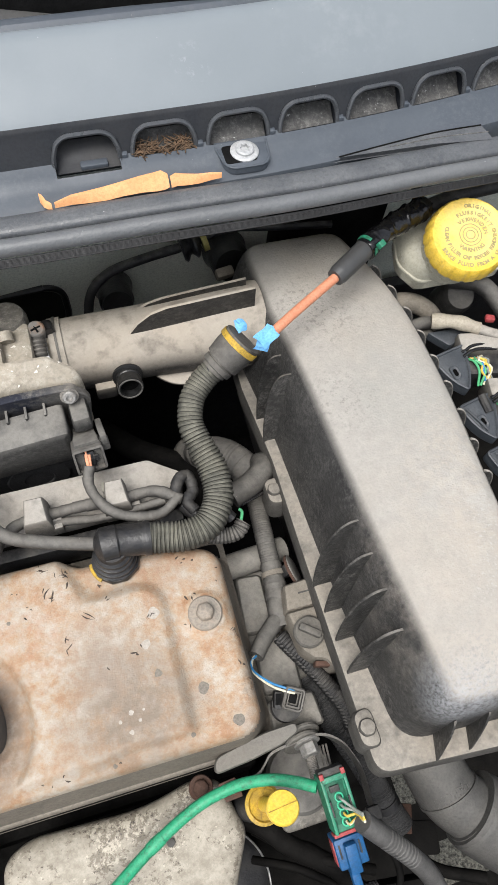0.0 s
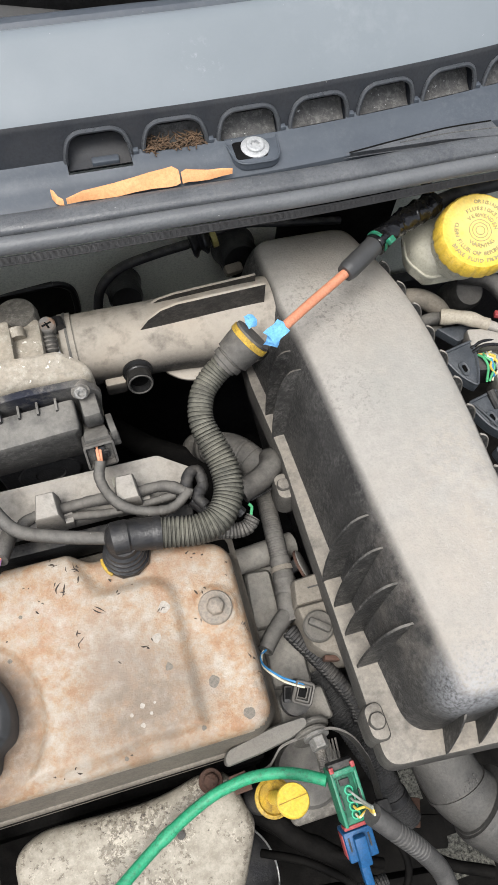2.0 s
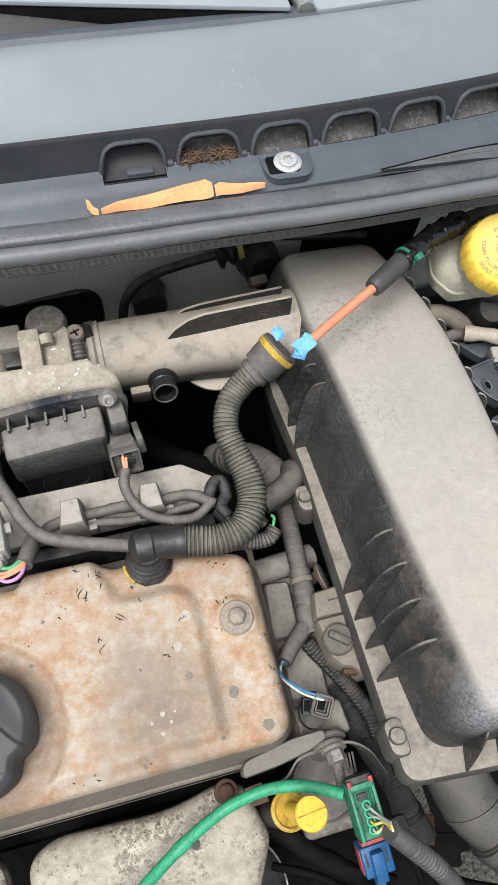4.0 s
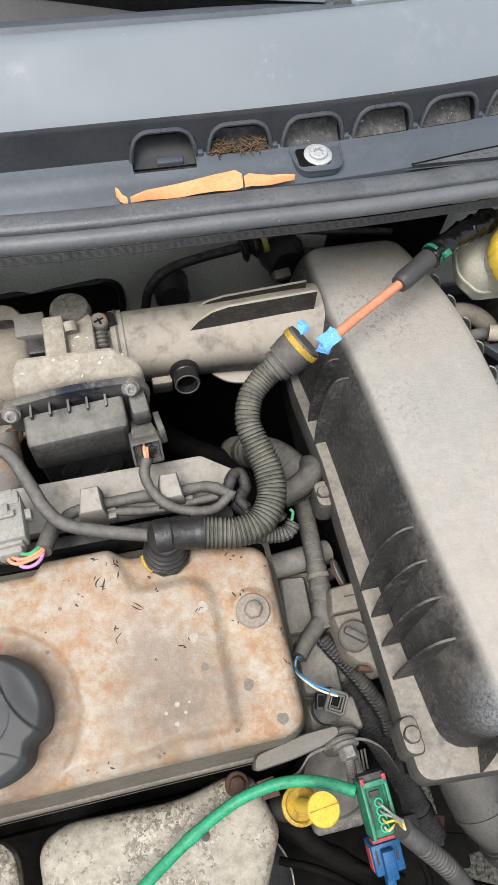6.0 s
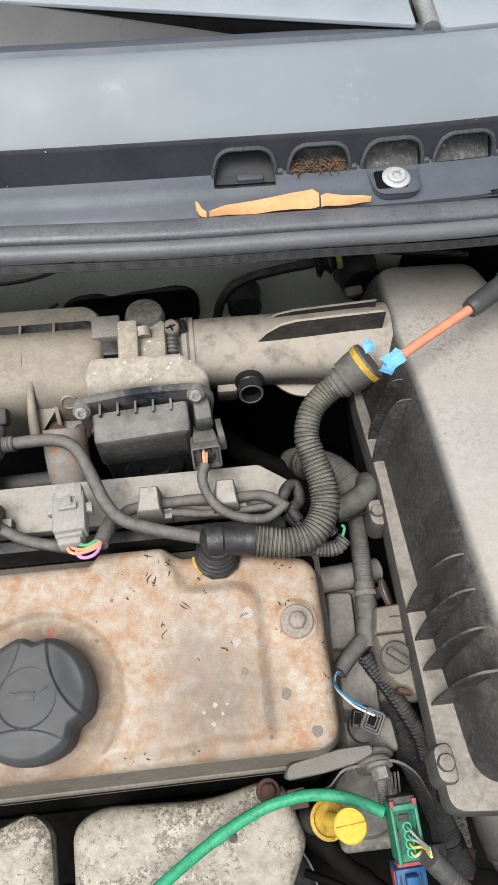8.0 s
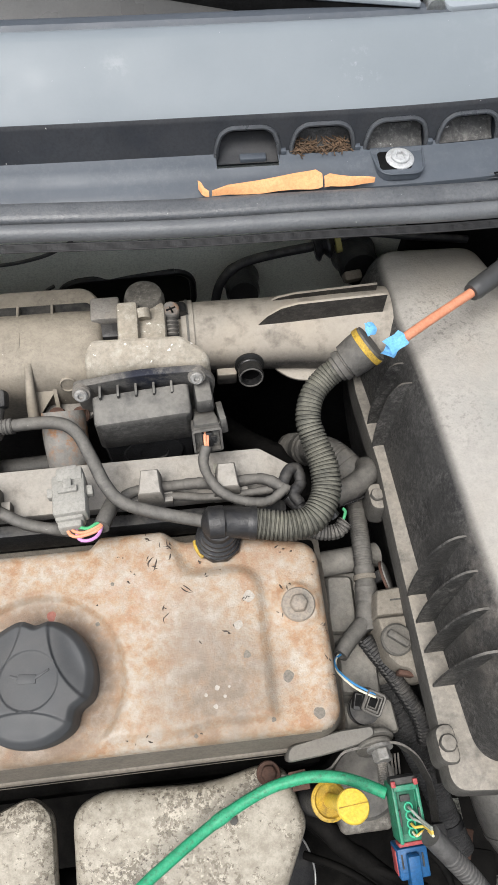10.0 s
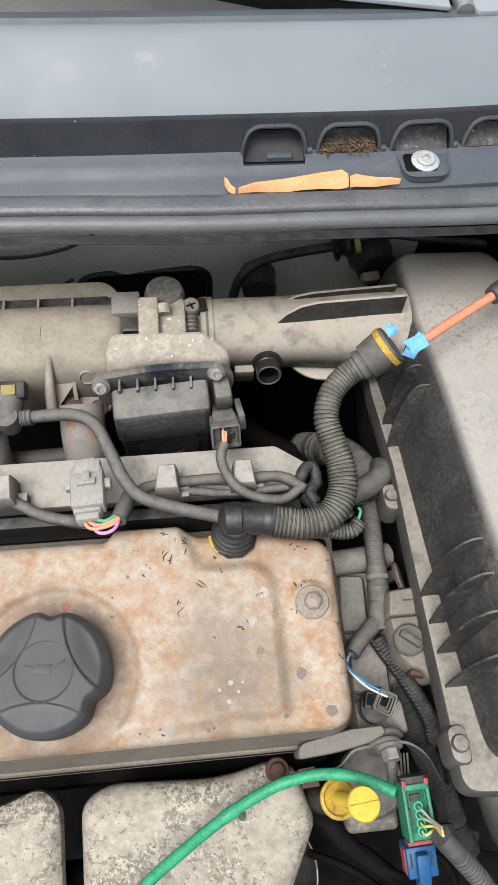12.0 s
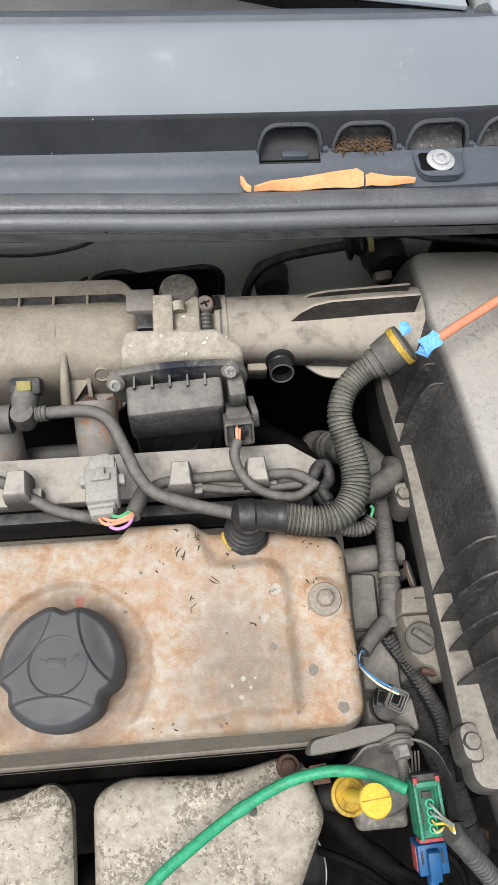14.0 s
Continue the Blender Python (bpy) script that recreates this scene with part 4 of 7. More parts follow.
for cx, cy, count, size in FLAKES:
    for k in range(count):
        x, y, a = cx + rng.gauss(0, 0.0009 * count), cy + rng.gauss(0, 0.0009 * count), rng.uniform(0, math.pi)
        length, curl, lean = size * rng.uniform(0.4, 1.15), rng.uniform(-0.8, 0.8), rng.uniform(0.5, 2.2)
        pts = []
        for t in stepwise(-0.5, 0.5, 4):
            u, v = length * t, curl * length * (t * t - 0.1)
            px, py = x + u * math.cos(a) - v * math.sin(a), y + u * math.sin(a) + v * math.cos(a)
            px, py = px + rng.gauss(0, 0.0003), py + rng.gauss(0, 0.0003)
            pts.append((px, py, cover_z(px, py) - 0.0001))
        broad = rng.uniform(0.0003, 0.0008)
        part("paint_flake", tube(pts, lambda run: broad * math.sin(math.pi * min(max((run / length) ** lean, 0.04), 0.96)), 5, 0.0015), M_FLAKE, cover)


def spot(x, y, r, material, label):
    bm, ring = bmesh.new(), []
    for k in range(26):
        a = 2 * math.pi * k / 26
        q = r * (1 + 0.32 * noise.noise(Vector((x * 900 + math.cos(a), y * 900 + math.sin(a), 0))))
        px, py = x + q * math.cos(a), y + q * math.sin(a)
        ring.append(bm.verts.new((px, py, cover_z(px, py) + 0.00022)))
    bm.faces.new(ring)
    ob = part("paint_spot", bm, material, cover, label)


for x, y, r in ((0.0030, -0.0575, 0.0040), (-0.0250, -0.0400, 0.0026), (0.0215, -0.0835, 0.0040), (-0.0110, -0.0845, 0.0016), (-0.0650, -0.0890, 0.0014), (-0.118, 0.020, 0.0014)):
    spot(x, y, r, M_GRIME, "dark grime spot")
for x, y, r in ((-0.0190, 0.0010, 0.0044), (-0.0290, -0.0190, 0.0032), (-0.0480, -0.0600, 0.0018), (-0.0430, -0.0660, 0.0012), (-0.0500, -0.0720, 0.0016), (-0.0560, -0.0640, 0.0012), (-0.0395, -0.0600, 0.0009)):
    spot(x, y, r, M_BARE, "pale bare spot")

spot(-0.163, 0.0020, 0.0034, M_PRIMER, "chip down to pink primer")
spot(-0.130, -0.007, 0.0016, M_GRIME, "dark grime spot")

# ---- exhaust heat shields ----
shield = thing("heat_shield", "mottled grey pressed steel exhaust heat shield", "heat shield", (-0.08, -0.16, 0.74), group="exhaust heat shields")
plan = outline([(-0.1665, -0.128, 0.014), (-0.168, -0.30), (-0.060, -0.30), (-0.006, -0.195, 0.01), (0.0125, -0.157, 0.008), (0.0, -0.116, 0.014), (-0.020, -0.112, 0.008), (-0.06, -0.121, 0.02), (-0.145, -0.117, 0.016)], 0.01)


def shield_lift(x, y, z):
    return z - 0.10 * max(0.0, -0.135 - y) - 1.6 * max(0.0, -0.15 - y) ** 2 + 0.0015 * noise.noise(Vector((x * 40, y * 40, 3)))


part("shield_sheet", moulded(plan, [(0.004, 0.735), (0.0, 0.757), (0.0015, 0.763), (0.005, 0.7665), (0.010, 0.768), (0.02, 0.769)], lift=shield_lift), M_SHIELD, shield, "", 60)
hex_bolt(shield, (-0.0143, -0.1195, 0.7685), (0, 0, 0), 0.0095, 0.0062, 0.006, M_RUST, "rusty washer", "rusty bolt head")
part("shield_hole", lathe([(0.0030, 0.0), (0.0030, 0.0006), (0, 0.0006)], (-0.0445, -0.1485, 0.7683), n=16), M_BLACK, shield, "small drilled hole")
left_shield = thing("heat_shield", "mottled grey heat shield with a rounded corner", "heat shield", (-0.25, -0.16, 0.74), group="exhaust heat shields")
plan = outline([(-0.1805, -0.128, 0.014), (-0.197, -0.114, 0.01), (-0.235, -0.128, 0.03), (-0.33, -0.12), (-0.33, -0.30), (-0.180, -0.30)], 0.012)
part("shield_side", moulded(plan, [(0.004, 0.735), (0.0, 0.757), (0.0015, 0.763)], lift=shield_lift), M_SHIELD, left_shield, "", 60)
part("shield_top", moulded(plan, [(0.0016, 0.7632), (0.005, 0.7665), (0.010, 0.768), (0.02, 0.769)], lift=shield_lift), M_SHIELD, left_shield, "", 60)


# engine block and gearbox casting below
block = thing("engine_block", "grimy cylinder head and engine block, shade in their near-black colour", "engine block", (-0.15, -0.03, 0.42))
part("cylinder_head", box((-0.17, -0.025, 0.745), (0.43, 0.165, 0.105), 0.006), M_DEEP_SHADE, block)
part("block", box((-0.17, -0.02, 0.56), (0.42, 0.20, 0.28), 0.01), M_DEEP_SHADE, block)
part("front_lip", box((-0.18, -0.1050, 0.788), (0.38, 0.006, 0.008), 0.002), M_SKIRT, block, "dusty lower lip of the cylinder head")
part("exhaust_manifold", tube([(-0.36, -0.20, 0.69), (-0.20, -0.20, 0.70), (-0.10, -0.20, 0.66), (-0.08, -0.21, 0.56)], 0.028, 18), M_DEEP_SHADE, block)

gearbox = thing("gearbox", "cast gearbox housing, gap shade in its near-black colour", "gearbox", (0.11, -0.05, 0.42))
part("bell_housing", box((0.115, -0.04, 0.55), (0.14, 0.24, 0.28), 0.02, seg=4), M_DEEP_SHADE, gearbox)
# ---- air filter box ----
# the box leans down towards the bulkhead: its own plan lies in the tilted plane of the flange
airbox = thing("air_filter_box", "black plastic air filter box under pale dust", "air filter box", (0.16, 0.03, 0.70))
BOX = pose(0, 0, 0.8475, -9.5, 0, 0)


def placed(bm, m):
    bmesh.ops.transform(bm, matrix=m, verts=bm.verts)
    return bm


def box_lean(z):
    """How far the moulded lid leans over at a height above the flange."""
    return 0.150 * max(z, 0.0), -0.064 * max(z, 0.0)


def lid_lift(x, y, z):
    k = soft_step(z, 0.03, 0.08)
    return z + k * (-0.007 * soft_step(-y, 0.07, 0.135) - 0.003 * soft_step(y, 0.20, 0.28) - 0.003 * soft_step(x, 0.16, 0.23))


LID = [(0.1185, -0.1284, 0.02), (0.2125, -0.135, 0.02), (0.217, -0.0326, 0.04), (0.2305, 0.083, 0.05), (0.2337, 0.167, 0.04), (0.2285, 0.2172, 0.03), (0.2108, 0.2947, 0.026), (0.1085, 0.2947, 0.022), (0.1070, 0.2079, 0.01), (0.1118, 0.1386, 0.02), (0.1128, -0.0224, 0.05)]
LID_RISE = [(0.0, -0.003), (0.0004, 0.020), (0.0015, 0.045), (0.0025, 0.062), (0.0045, 0.071), (0.0078, 0.0785), (0.0125, 0.0835), (0.0200, 0.0862), (0.031, 0.0870), (0.040, 0.0872)]
part("lid", moulded(outline(LID, 0.012, 8), LID_RISE, lift=lid_lift, m=BOX, lean=box_lean), M_BOX, airbox, "", 60)
FLANGE = [(0.0966, -0.1430, 0.012), (0.2232, -0.1530), (0.231, -0.0323), (0.2455, 0.0943), (0.2475, 0.1731), (0.2336, 0.3077), (0.1050, 0.3077), (0.0995, 0.1847, 0.004), (0.1030, 0.1053), (0.1003, 0.0297), (0.0984, -0.0524)]
part("flange", slab(outline(FLANGE, 0.006, 6), -0.025, 0.0, 0.0035, m=BOX), M_FLANGE, airbox)
part("lower_box", moulded(outline(FLANGE, 0.015, 6), [(0.03, -0.180), (0.022, -0.140), (0.012, -0.040), (0.009, -0.022)], m=BOX), M_BOX, airbox)


# gussets between lid and flange
def gusset(y0, y1, x0, x1, h):
    """A web square to the lid's wall: a quarter oval from the flange's rim up to the wall."""
    def at(x, z):
        return (x, y0 + (y1 - y0) * z / h, z)
    curve = [at(x0, -0.002)] + [at(x0 + (x1 - x0) * (1 - max(math.cos(t), 0.0) ** 0.95), 0.001 + (h - 0.001) * math.sin(t) ** 0.95) for t in stepwise(0, math.pi / 2, 10)] + [at(x1 + 0.014, h), at(x1 - 0.002, -0.002)]
    part("gusset", placed(fin(curve, (0, h, y0 - y1), 0.0017), BOX), M_WEB, airbox)


for y0, y1, x0, x1, h in ((-0.0091, 0.0010, 0.0994, 0.1262, 0.0715), (-0.0306, -0.0240, 0.1009, 0.1258, 0.0710), (-0.0527, -0.0492, 0.1012, 0.1250, 0.0695), (-0.0765, -0.0755, 0.1010, 0.1245, 0.0660), (0.1262, 0.1370, 0.1022, 0.1200, 0.0690), (0.1499, 0.1585, 0.1033, 0.1195, 0.0680)):
    gusset(y0, y1, x0, x1, h)
for x in (0.1376, 0.1615, 0.1870):
    curve = [(x, -0.1455, 0.0)] + [(x + 0.0066 * t, -0.1455 + 0.0140 * t, 0.044 * (1 - max(1 - t, 0.0) ** 1.8)) for t in stepwise(0.12, 1, 8)] + [(x + 0.0066, -0.124, 0.0)]
    part("gusset", placed(fin(curve, (1, 0.15, -0.15), 0.0020), BOX), M_WEB, airbox)
RIGHT = [(-0.135, 0.2125), (-0.0326, 0.217), (0.083, 0.2300), (0.167, 0.2325), (0.2172, 0.2280), (0.2500, 0.2210)]


def lid_right(y, z):
    """The lid's outer wall at a place along it and a height above the flange."""
    x = RIGHT[-1][1]
    for (ya, xa), (yb, xb) in zip(RIGHT, RIGHT[1:]):
        if y <= yb:
            x = xa + (xb - xa) * (y - ya) / (yb - ya)
            break
    for (ia, za), (ib, zb) in zip(LID_RISE, LID_RISE[1:]):
        if za <= z <= zb:
            x -= ia + (ib - ia) * (z - za) / (zb - za)
            break
    return x + box_lean(z)[0]


for k in range(11):
    y = 0.2205 - 0.0270 * k
    rim = [(0.0085, 0.0), (0.0075, 0.040), (0.0066, 0.058), (0.0058, 0.066), (0.0046, 0.0725), (0.0026, 0.0775), (0.0, 0.0803), (-0.010, 0.0740), (-0.010, 0.0)]
    web = [(lid_right(y + 0.10 * b, b) + a, y + 0.06 * b, b) for a, b in rim]
    part("edge_rib", placed(fin(web, (0, 1, -0.06), 0.0016), BOX), M_WEB, airbox)
    part("rib_edge", placed(tube(web[:7], 0.0010, 6, 0.004), BOX), M_DUSTY, airbox, "dusty edge of a rib")
# screw lugs
for x, y, z in ((0.1002, -0.1143, 0.004), (0.0985, 0.0819, -0.008)):
    part("screw_lug", slab(outline([(x - 0.0075, y - 0.012), (x + 0.0075, y - 0.014), (x + 0.0075, y + 0.014), (x - 0.0075, y + 0.012)], 0.0072), z - 0.03, z, 0.005, m=BOX), M_FLANGE, airbox)
    part("lug_screw", placed(lathe([(0.0060, -0.002), (0.0058, 0.0014), (0.0050, 0.0026), (0.0032, 0.0032), (0, 0.0033)], (x, y, z), n=30, wobble=lambda a, r, h: r * (1 - 0.05 * (0.5 - 0.5 * math.cos(6 * a)))), BOX), M_FLANGE, airbox)

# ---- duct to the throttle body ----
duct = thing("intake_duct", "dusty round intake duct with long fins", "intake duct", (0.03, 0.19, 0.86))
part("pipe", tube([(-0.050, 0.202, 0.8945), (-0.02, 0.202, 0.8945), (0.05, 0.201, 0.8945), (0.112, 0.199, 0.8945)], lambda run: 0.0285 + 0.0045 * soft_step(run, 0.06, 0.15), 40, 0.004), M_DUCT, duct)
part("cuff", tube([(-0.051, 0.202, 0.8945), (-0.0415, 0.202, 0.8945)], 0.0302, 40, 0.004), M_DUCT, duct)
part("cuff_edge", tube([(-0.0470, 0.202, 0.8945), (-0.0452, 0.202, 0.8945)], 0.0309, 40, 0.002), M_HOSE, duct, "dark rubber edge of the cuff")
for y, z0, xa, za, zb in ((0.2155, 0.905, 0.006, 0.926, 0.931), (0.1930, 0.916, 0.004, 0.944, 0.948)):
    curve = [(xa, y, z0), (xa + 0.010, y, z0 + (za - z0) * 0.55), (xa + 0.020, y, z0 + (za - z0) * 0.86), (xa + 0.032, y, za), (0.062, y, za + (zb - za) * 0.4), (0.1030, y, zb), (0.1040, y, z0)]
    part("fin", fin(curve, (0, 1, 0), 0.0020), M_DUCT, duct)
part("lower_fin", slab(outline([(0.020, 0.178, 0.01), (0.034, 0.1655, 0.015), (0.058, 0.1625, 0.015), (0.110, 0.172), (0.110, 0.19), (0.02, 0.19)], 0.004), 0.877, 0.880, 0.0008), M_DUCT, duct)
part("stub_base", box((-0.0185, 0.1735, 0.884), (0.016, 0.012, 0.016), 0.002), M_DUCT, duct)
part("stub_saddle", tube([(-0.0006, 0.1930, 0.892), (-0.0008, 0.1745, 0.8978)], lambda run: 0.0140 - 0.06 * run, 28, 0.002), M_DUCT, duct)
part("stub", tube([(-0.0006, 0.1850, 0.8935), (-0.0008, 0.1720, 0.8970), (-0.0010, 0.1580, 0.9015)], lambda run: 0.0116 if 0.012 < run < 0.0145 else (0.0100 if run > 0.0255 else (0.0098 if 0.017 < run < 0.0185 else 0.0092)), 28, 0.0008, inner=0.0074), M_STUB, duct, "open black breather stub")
part("stub_bore", lathe([(0.0073, 0.0), (0, 0.0)], (-0.0009, 0.1640, 0.8995), (72, 0, 0), 24), M_VOID, duct, "black disc for the shade in the stub's mouth")
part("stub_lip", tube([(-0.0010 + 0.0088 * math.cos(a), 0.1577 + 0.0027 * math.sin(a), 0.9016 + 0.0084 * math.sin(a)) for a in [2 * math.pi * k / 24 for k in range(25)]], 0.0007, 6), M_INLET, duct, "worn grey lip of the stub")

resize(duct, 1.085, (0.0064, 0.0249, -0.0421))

# ---- breather hose ----
hose = thing("breather_hose", "corrugated black breather hose with a rubber elbow", "hose", (0.0, 0.09, 0.86))
HOSE = [(-0.0143, 0.0501, 0.8768), (0.0009, 0.0471, 0.8762), (0.017, 0.0448, 0.8765), (0.0338, 0.049, 0.8773), (0.0454, 0.0657, 0.8801), (0.0465, 0.086, 0.885), (0.0410, 0.107, 0.891), (0.0385, 0.122, 0.896), (0.0435, 0.138, 0.902), (0.0545, 0.1490, 0.907), (0.066, 0.1545, 0.913)]


def hose_rings(run):
    """Ribs like beads, finer towards the narrow upper end."""
    body = 0.0113 - 0.0016 * soft_step(run, 0.085, 0.135)
    return body - 0.0011 * (1.0 if (run / 0.0031) % 1.0 < 0.32 else 0.0) * (1.0 - 0.5 * soft_step(run, 0.120, 0.140))


part("corrugated_section", tube(HOSE, hose_rings, 24, 0.0005), M_RIBHOSE, hose, "", 25)
part("cuff", tube([(0.0635, 0.1535, 0.911), (0.0750, 0.1580, 0.918), (0.0890, 0.1635, 0.9290)], lambda run: 0.0106 if run < 0.003 else (0.0126 if run < 0.0075 else (0.0117 if run < 0.0092 else 0.0152 - 0.0010 * soft_step(run, 0.022, 0.009))), 32, 0.0006), M_HOSE, hose, "", 40)
part("yellow_collar", tube([(0.0838, 0.1614, 0.9252), (0.0873, 0.1628, 0.9278)], 0.0161, 32, 0.002), M_YELLOW_OLD, hose, "grimy yellow collar")
for k in range(6):
    part("wear_nick", box((0.0590 + 0.0026 * (k // 2), 0.1545 + 0.0012 * (k // 2) - 0.004 * (k % 2), 0.9178 + 0.0016 * (k // 2) + 0.0012 * (k % 2)), (0.0012, 0.0045, 0.0014), 0.0003, (28, -30, -20)), M_BLACK_CLEAN, hose)
part("rubber_sleeve", tube([(-0.0491, 0.0517, 0.8774), (-0.0358, 0.0517, 0.8779), (-0.0255, 0.0513, 0.8769), (-0.0092, 0.0496, 0.8758)], lambda run: 0.0128 * math.sqrt(min(1.0, 0.12 + run / 0.007)) if run < 0.017 else (0.0117 if run < 0.036 else 0.0126), 28, 0.0012), M_BLACK_CLEAN, hose)
EL = (-0.0375, 0.0462, 0.8515)
part("elbow", lathe([(0.015, -0.0014), (0.0172, 0.0), (0.0176, 0.0022), (0.0172, 0.0047), (0.015, 0.0058), (0.0146, 0.0065), (0.016, 0.0076), (0.016, 0.0104), (0.0136, 0.0119), (0.0132, 0.0126), (0.0145, 0.0137), (0.0145, 0.0162), (0.0122, 0.0176), (0.0118, 0.0184), (0.0134, 0.0194), (0.0134, 0.0223), (0.0114, 0.0241), (0.0105, 0.0281), (0, 0.0281)], EL, (-3, 1, 0), 36), M_BLACK_CLEAN, hose)
part("base_collar", lathe([(0.0182, 0.0), (0.0186, 0.002), (0.0180, 0.005)], (EL[0], EL[1], EL[2] - 0.001), (-7, 1, 0), 10), M_BLACK_CLEAN, hose)
part("yellow_seal", tube([(EL[0] + 0.0176 * math.cos(a), EL[1] + 0.0176 * math.sin(a), EL[2] + 0.0035) for a in [radians(178 + 8 * k) for k in range(7)]], 0.0017, 8, 0.002), M_YELLOW_OLD, hose, "yellow edge of the seal")

# ---- copper-coloured tube, sleeve and taped hose ----
tap = thing("copper_tube", "copper-coloured tube with pale blue tape at its end", "tube", (0.13, 0.17, 0.93))
part("tube", tube([(0.1035, 0.1555, 0.9370), (0.135, 0.1732, 0.9410), (0.172, 0.1935, 0.944)], 0.0037, 16), M_COPPER, tap)


def scrap(centre, size, turn, seed):
    """A torn, crumpled piece of tape: a creased thin sheet with ragged edges."""
    bm, n, m = bmesh.new(), 7, pose(*centre, *turn)
    grid = []
    for j in range(n + 1):
        row = []
        for i in range(n + 1):
            u, v = 2 * i / n - 1, 2 * j / n - 1
            rag = 1 + 0.25 * noise.noise(Vector((u * 0.9 + seed, v * 0.9, seed)))
            fold = 0.9 * noise.noise(Vector((u * 0.7 + seed, v * 1.2, 3))) + 0.5 * abs(noise.noise(Vector((u * 1.3 + seed, v * 1.1, 9))))
            row.append(bm.verts.new(m @ Vector((u * rag * size[0], v * rag * size[1], size[2] * (fold - 0.6 * v * v)))))
        grid.append(row)
    for j in range(n):
        for i in range(n):
            bm.faces.new((grid[j][i], grid[j][i + 1], grid[j + 1][i + 1], grid[j + 1][i]))
    bmesh.ops.solidify(bm, geom=bm.faces[:], thickness=0.0004)
    return bm


part("tape_scrap", scrap((0.1030, 0.1545, 0.9425), (0.0075, 0.0062, 0.0045), (15, -10, 30), 3.1), M_BLUE_TAPE, tap, "crumpled pale blue tape", 25)
part("tape_scrap", scrap((0.1000, 0.1515, 0.9360), (0.0058, 0.0050, 0.0040), (40, 20, -15), 7.7), M_BLUE_TAPE, tap, "crumpled pale blue tape", 25)
part("tape_scrap", scrap((0.0895, 0.1735, 0.9340), (0.0042, 0.0050, 0.0030), (10, 15, 20), 5.2), M_BLUE_TAPE, tap, "torn scrap of pale blue tape", 25)
line_in = thing("taped_hose", "black taped hose with a green cable tie", "hose", (0.25, 0.23, 0.93))
part("heat_shrink", tube([(0.168, 0.1915, 0.9435), (0.186, 0.2025, 0.9455), (0.203, 0.2135, 0.946)], lambda run: 0.0068 + 0.0012 * soft_step(run, 0.0, 0.006) + 0.0001 * math.sin(run * 500), 24, 0.002, inner=0.0), M_SLEEVE, line_in, "grey-black heat-shrink sleeve")
def crumpled(bm, size, freq, seed):
    """Pushes the skin in and out along a few sharp folds."""
    bm.normal_update()
    for v in bm.verts:
        q = v.co * freq + Vector((seed, 0, 0))
        fold = 1 - abs(noise.noise(q)) * 2.6
        wrap = math.sin((v.co.x * 0.87 + v.co.y * 0.5 + v.co.z * 0.9) * 520)
        v.co += v.normal * size * (max(fold, 0) ** 3 - 0.3 + 0.20 * soft_step(wrap, -0.2, 0.2))
    return bm


part("taped_section", crumpled(tube([(0.198, 0.210, 0.946), (0.216, 0.221, 0.947), (0.236, 0.231, 0.946), (0.262, 0.2415, 0.945)], lambda run: 0.0086 + 0.0008 * soft_step(run, 0.030, 0.034), 48, 0.0008), 0.0013, 75, 3.0), M_TAPE, line_in, "shiny wrinkled black tape", 60)
part("tape_flap", scrap((0.2560, 0.2490, 0.953), (0.0060, 0.0085, 0.0050), (55, 15, 10), 4.4), M_TAPE, line_in, "loose end of the black tape")
part("thin_hose", tube([(0.255, 0.239, 0.945), (0.299, 0.2480, 0.945), (0.36, 0.254, 0.943)], 0.0062, 14), M_BLACK, line_in)
part("cable_tie", tube([(0.2005, 0.212, 0.946), (0.2028, 0.2134, 0.9462)], 0.0095, 24, 0.002), M_GREEN, line_in, "green cable tie")
part("tie_head", box((0.2085, 0.206, 0.954), (0.006, 0.005, 0.005), 0.0008, (20, 0, 30)), M_GREEN, line_in)

# ---- throttle body ----
tb = thing("throttle_body", "grey cast throttle body with a black motor cover", "throttle body", (-0.085, 0.17, 0.83))
part("bore", tube([(-0.121, 0.2279, 0.8554), (-0.0503, 0.2279, 0.8554)], 0.0293, 36), M_CAST, tb)
part("casting", box((-0.0895, 0.2080, 0.853), (0.060, 0.040, 0.060), 0.006, seg=3), M_CAST, tb)
part("sloped_housing", moulded(outline([(-0.1265, 0.1655), (-0.088, 0.1665, 0.02), (-0.038, 0.1645), (-0.0300, 0.1700, 0.008), (-0.0345, 0.1775, 0.008), (-0.052, 0.1875), (-0.119, 0.1885), (-0.1255, 0.1810)], 0.005), [(0, 0.845), (0, 0.898), (0.0006, 0.9065), (0.0018, 0.9100), (0.0040, 0.9120), (0.0075, 0.9127)], lift=lambda x, y, z: z + (max(0.0, y - 0.166) * 0.72 if z > 0.9 else 0.0)), M_CAST, tb)
part("tower", box((-0.0760, 0.2180, 0.866), (0.0257, 0.036, 0.071), 0.004), M_CAST, tb)
part("tower_post", box((-0.0926, 0.2150, 0.8750), (0.0166, 0.038, 0.074), 0.003, (8, 0, 0)), M_CAST, tb)
part("post_boss", tube([(-0.0814, 0.2244, 0.9067), (-0.0808, 0.2170, 0.9045)], 0.0064, 14), M_CAST, tb)
part("bypass_dome", lathe([(0.0166, -0.03), (0.0166, 0.010), (0.0145, 0.016), (0, 0.017)], (-0.0798, 0.2415, 0.8863), (-8, 0, 0), 28), M_DOME, tb)
part("side_lug", box((-0.1100, 0.2235, 0.8690), (0.0250, 0.034, 0.060), 0.003), M_BLACK_CLEAN, tb)
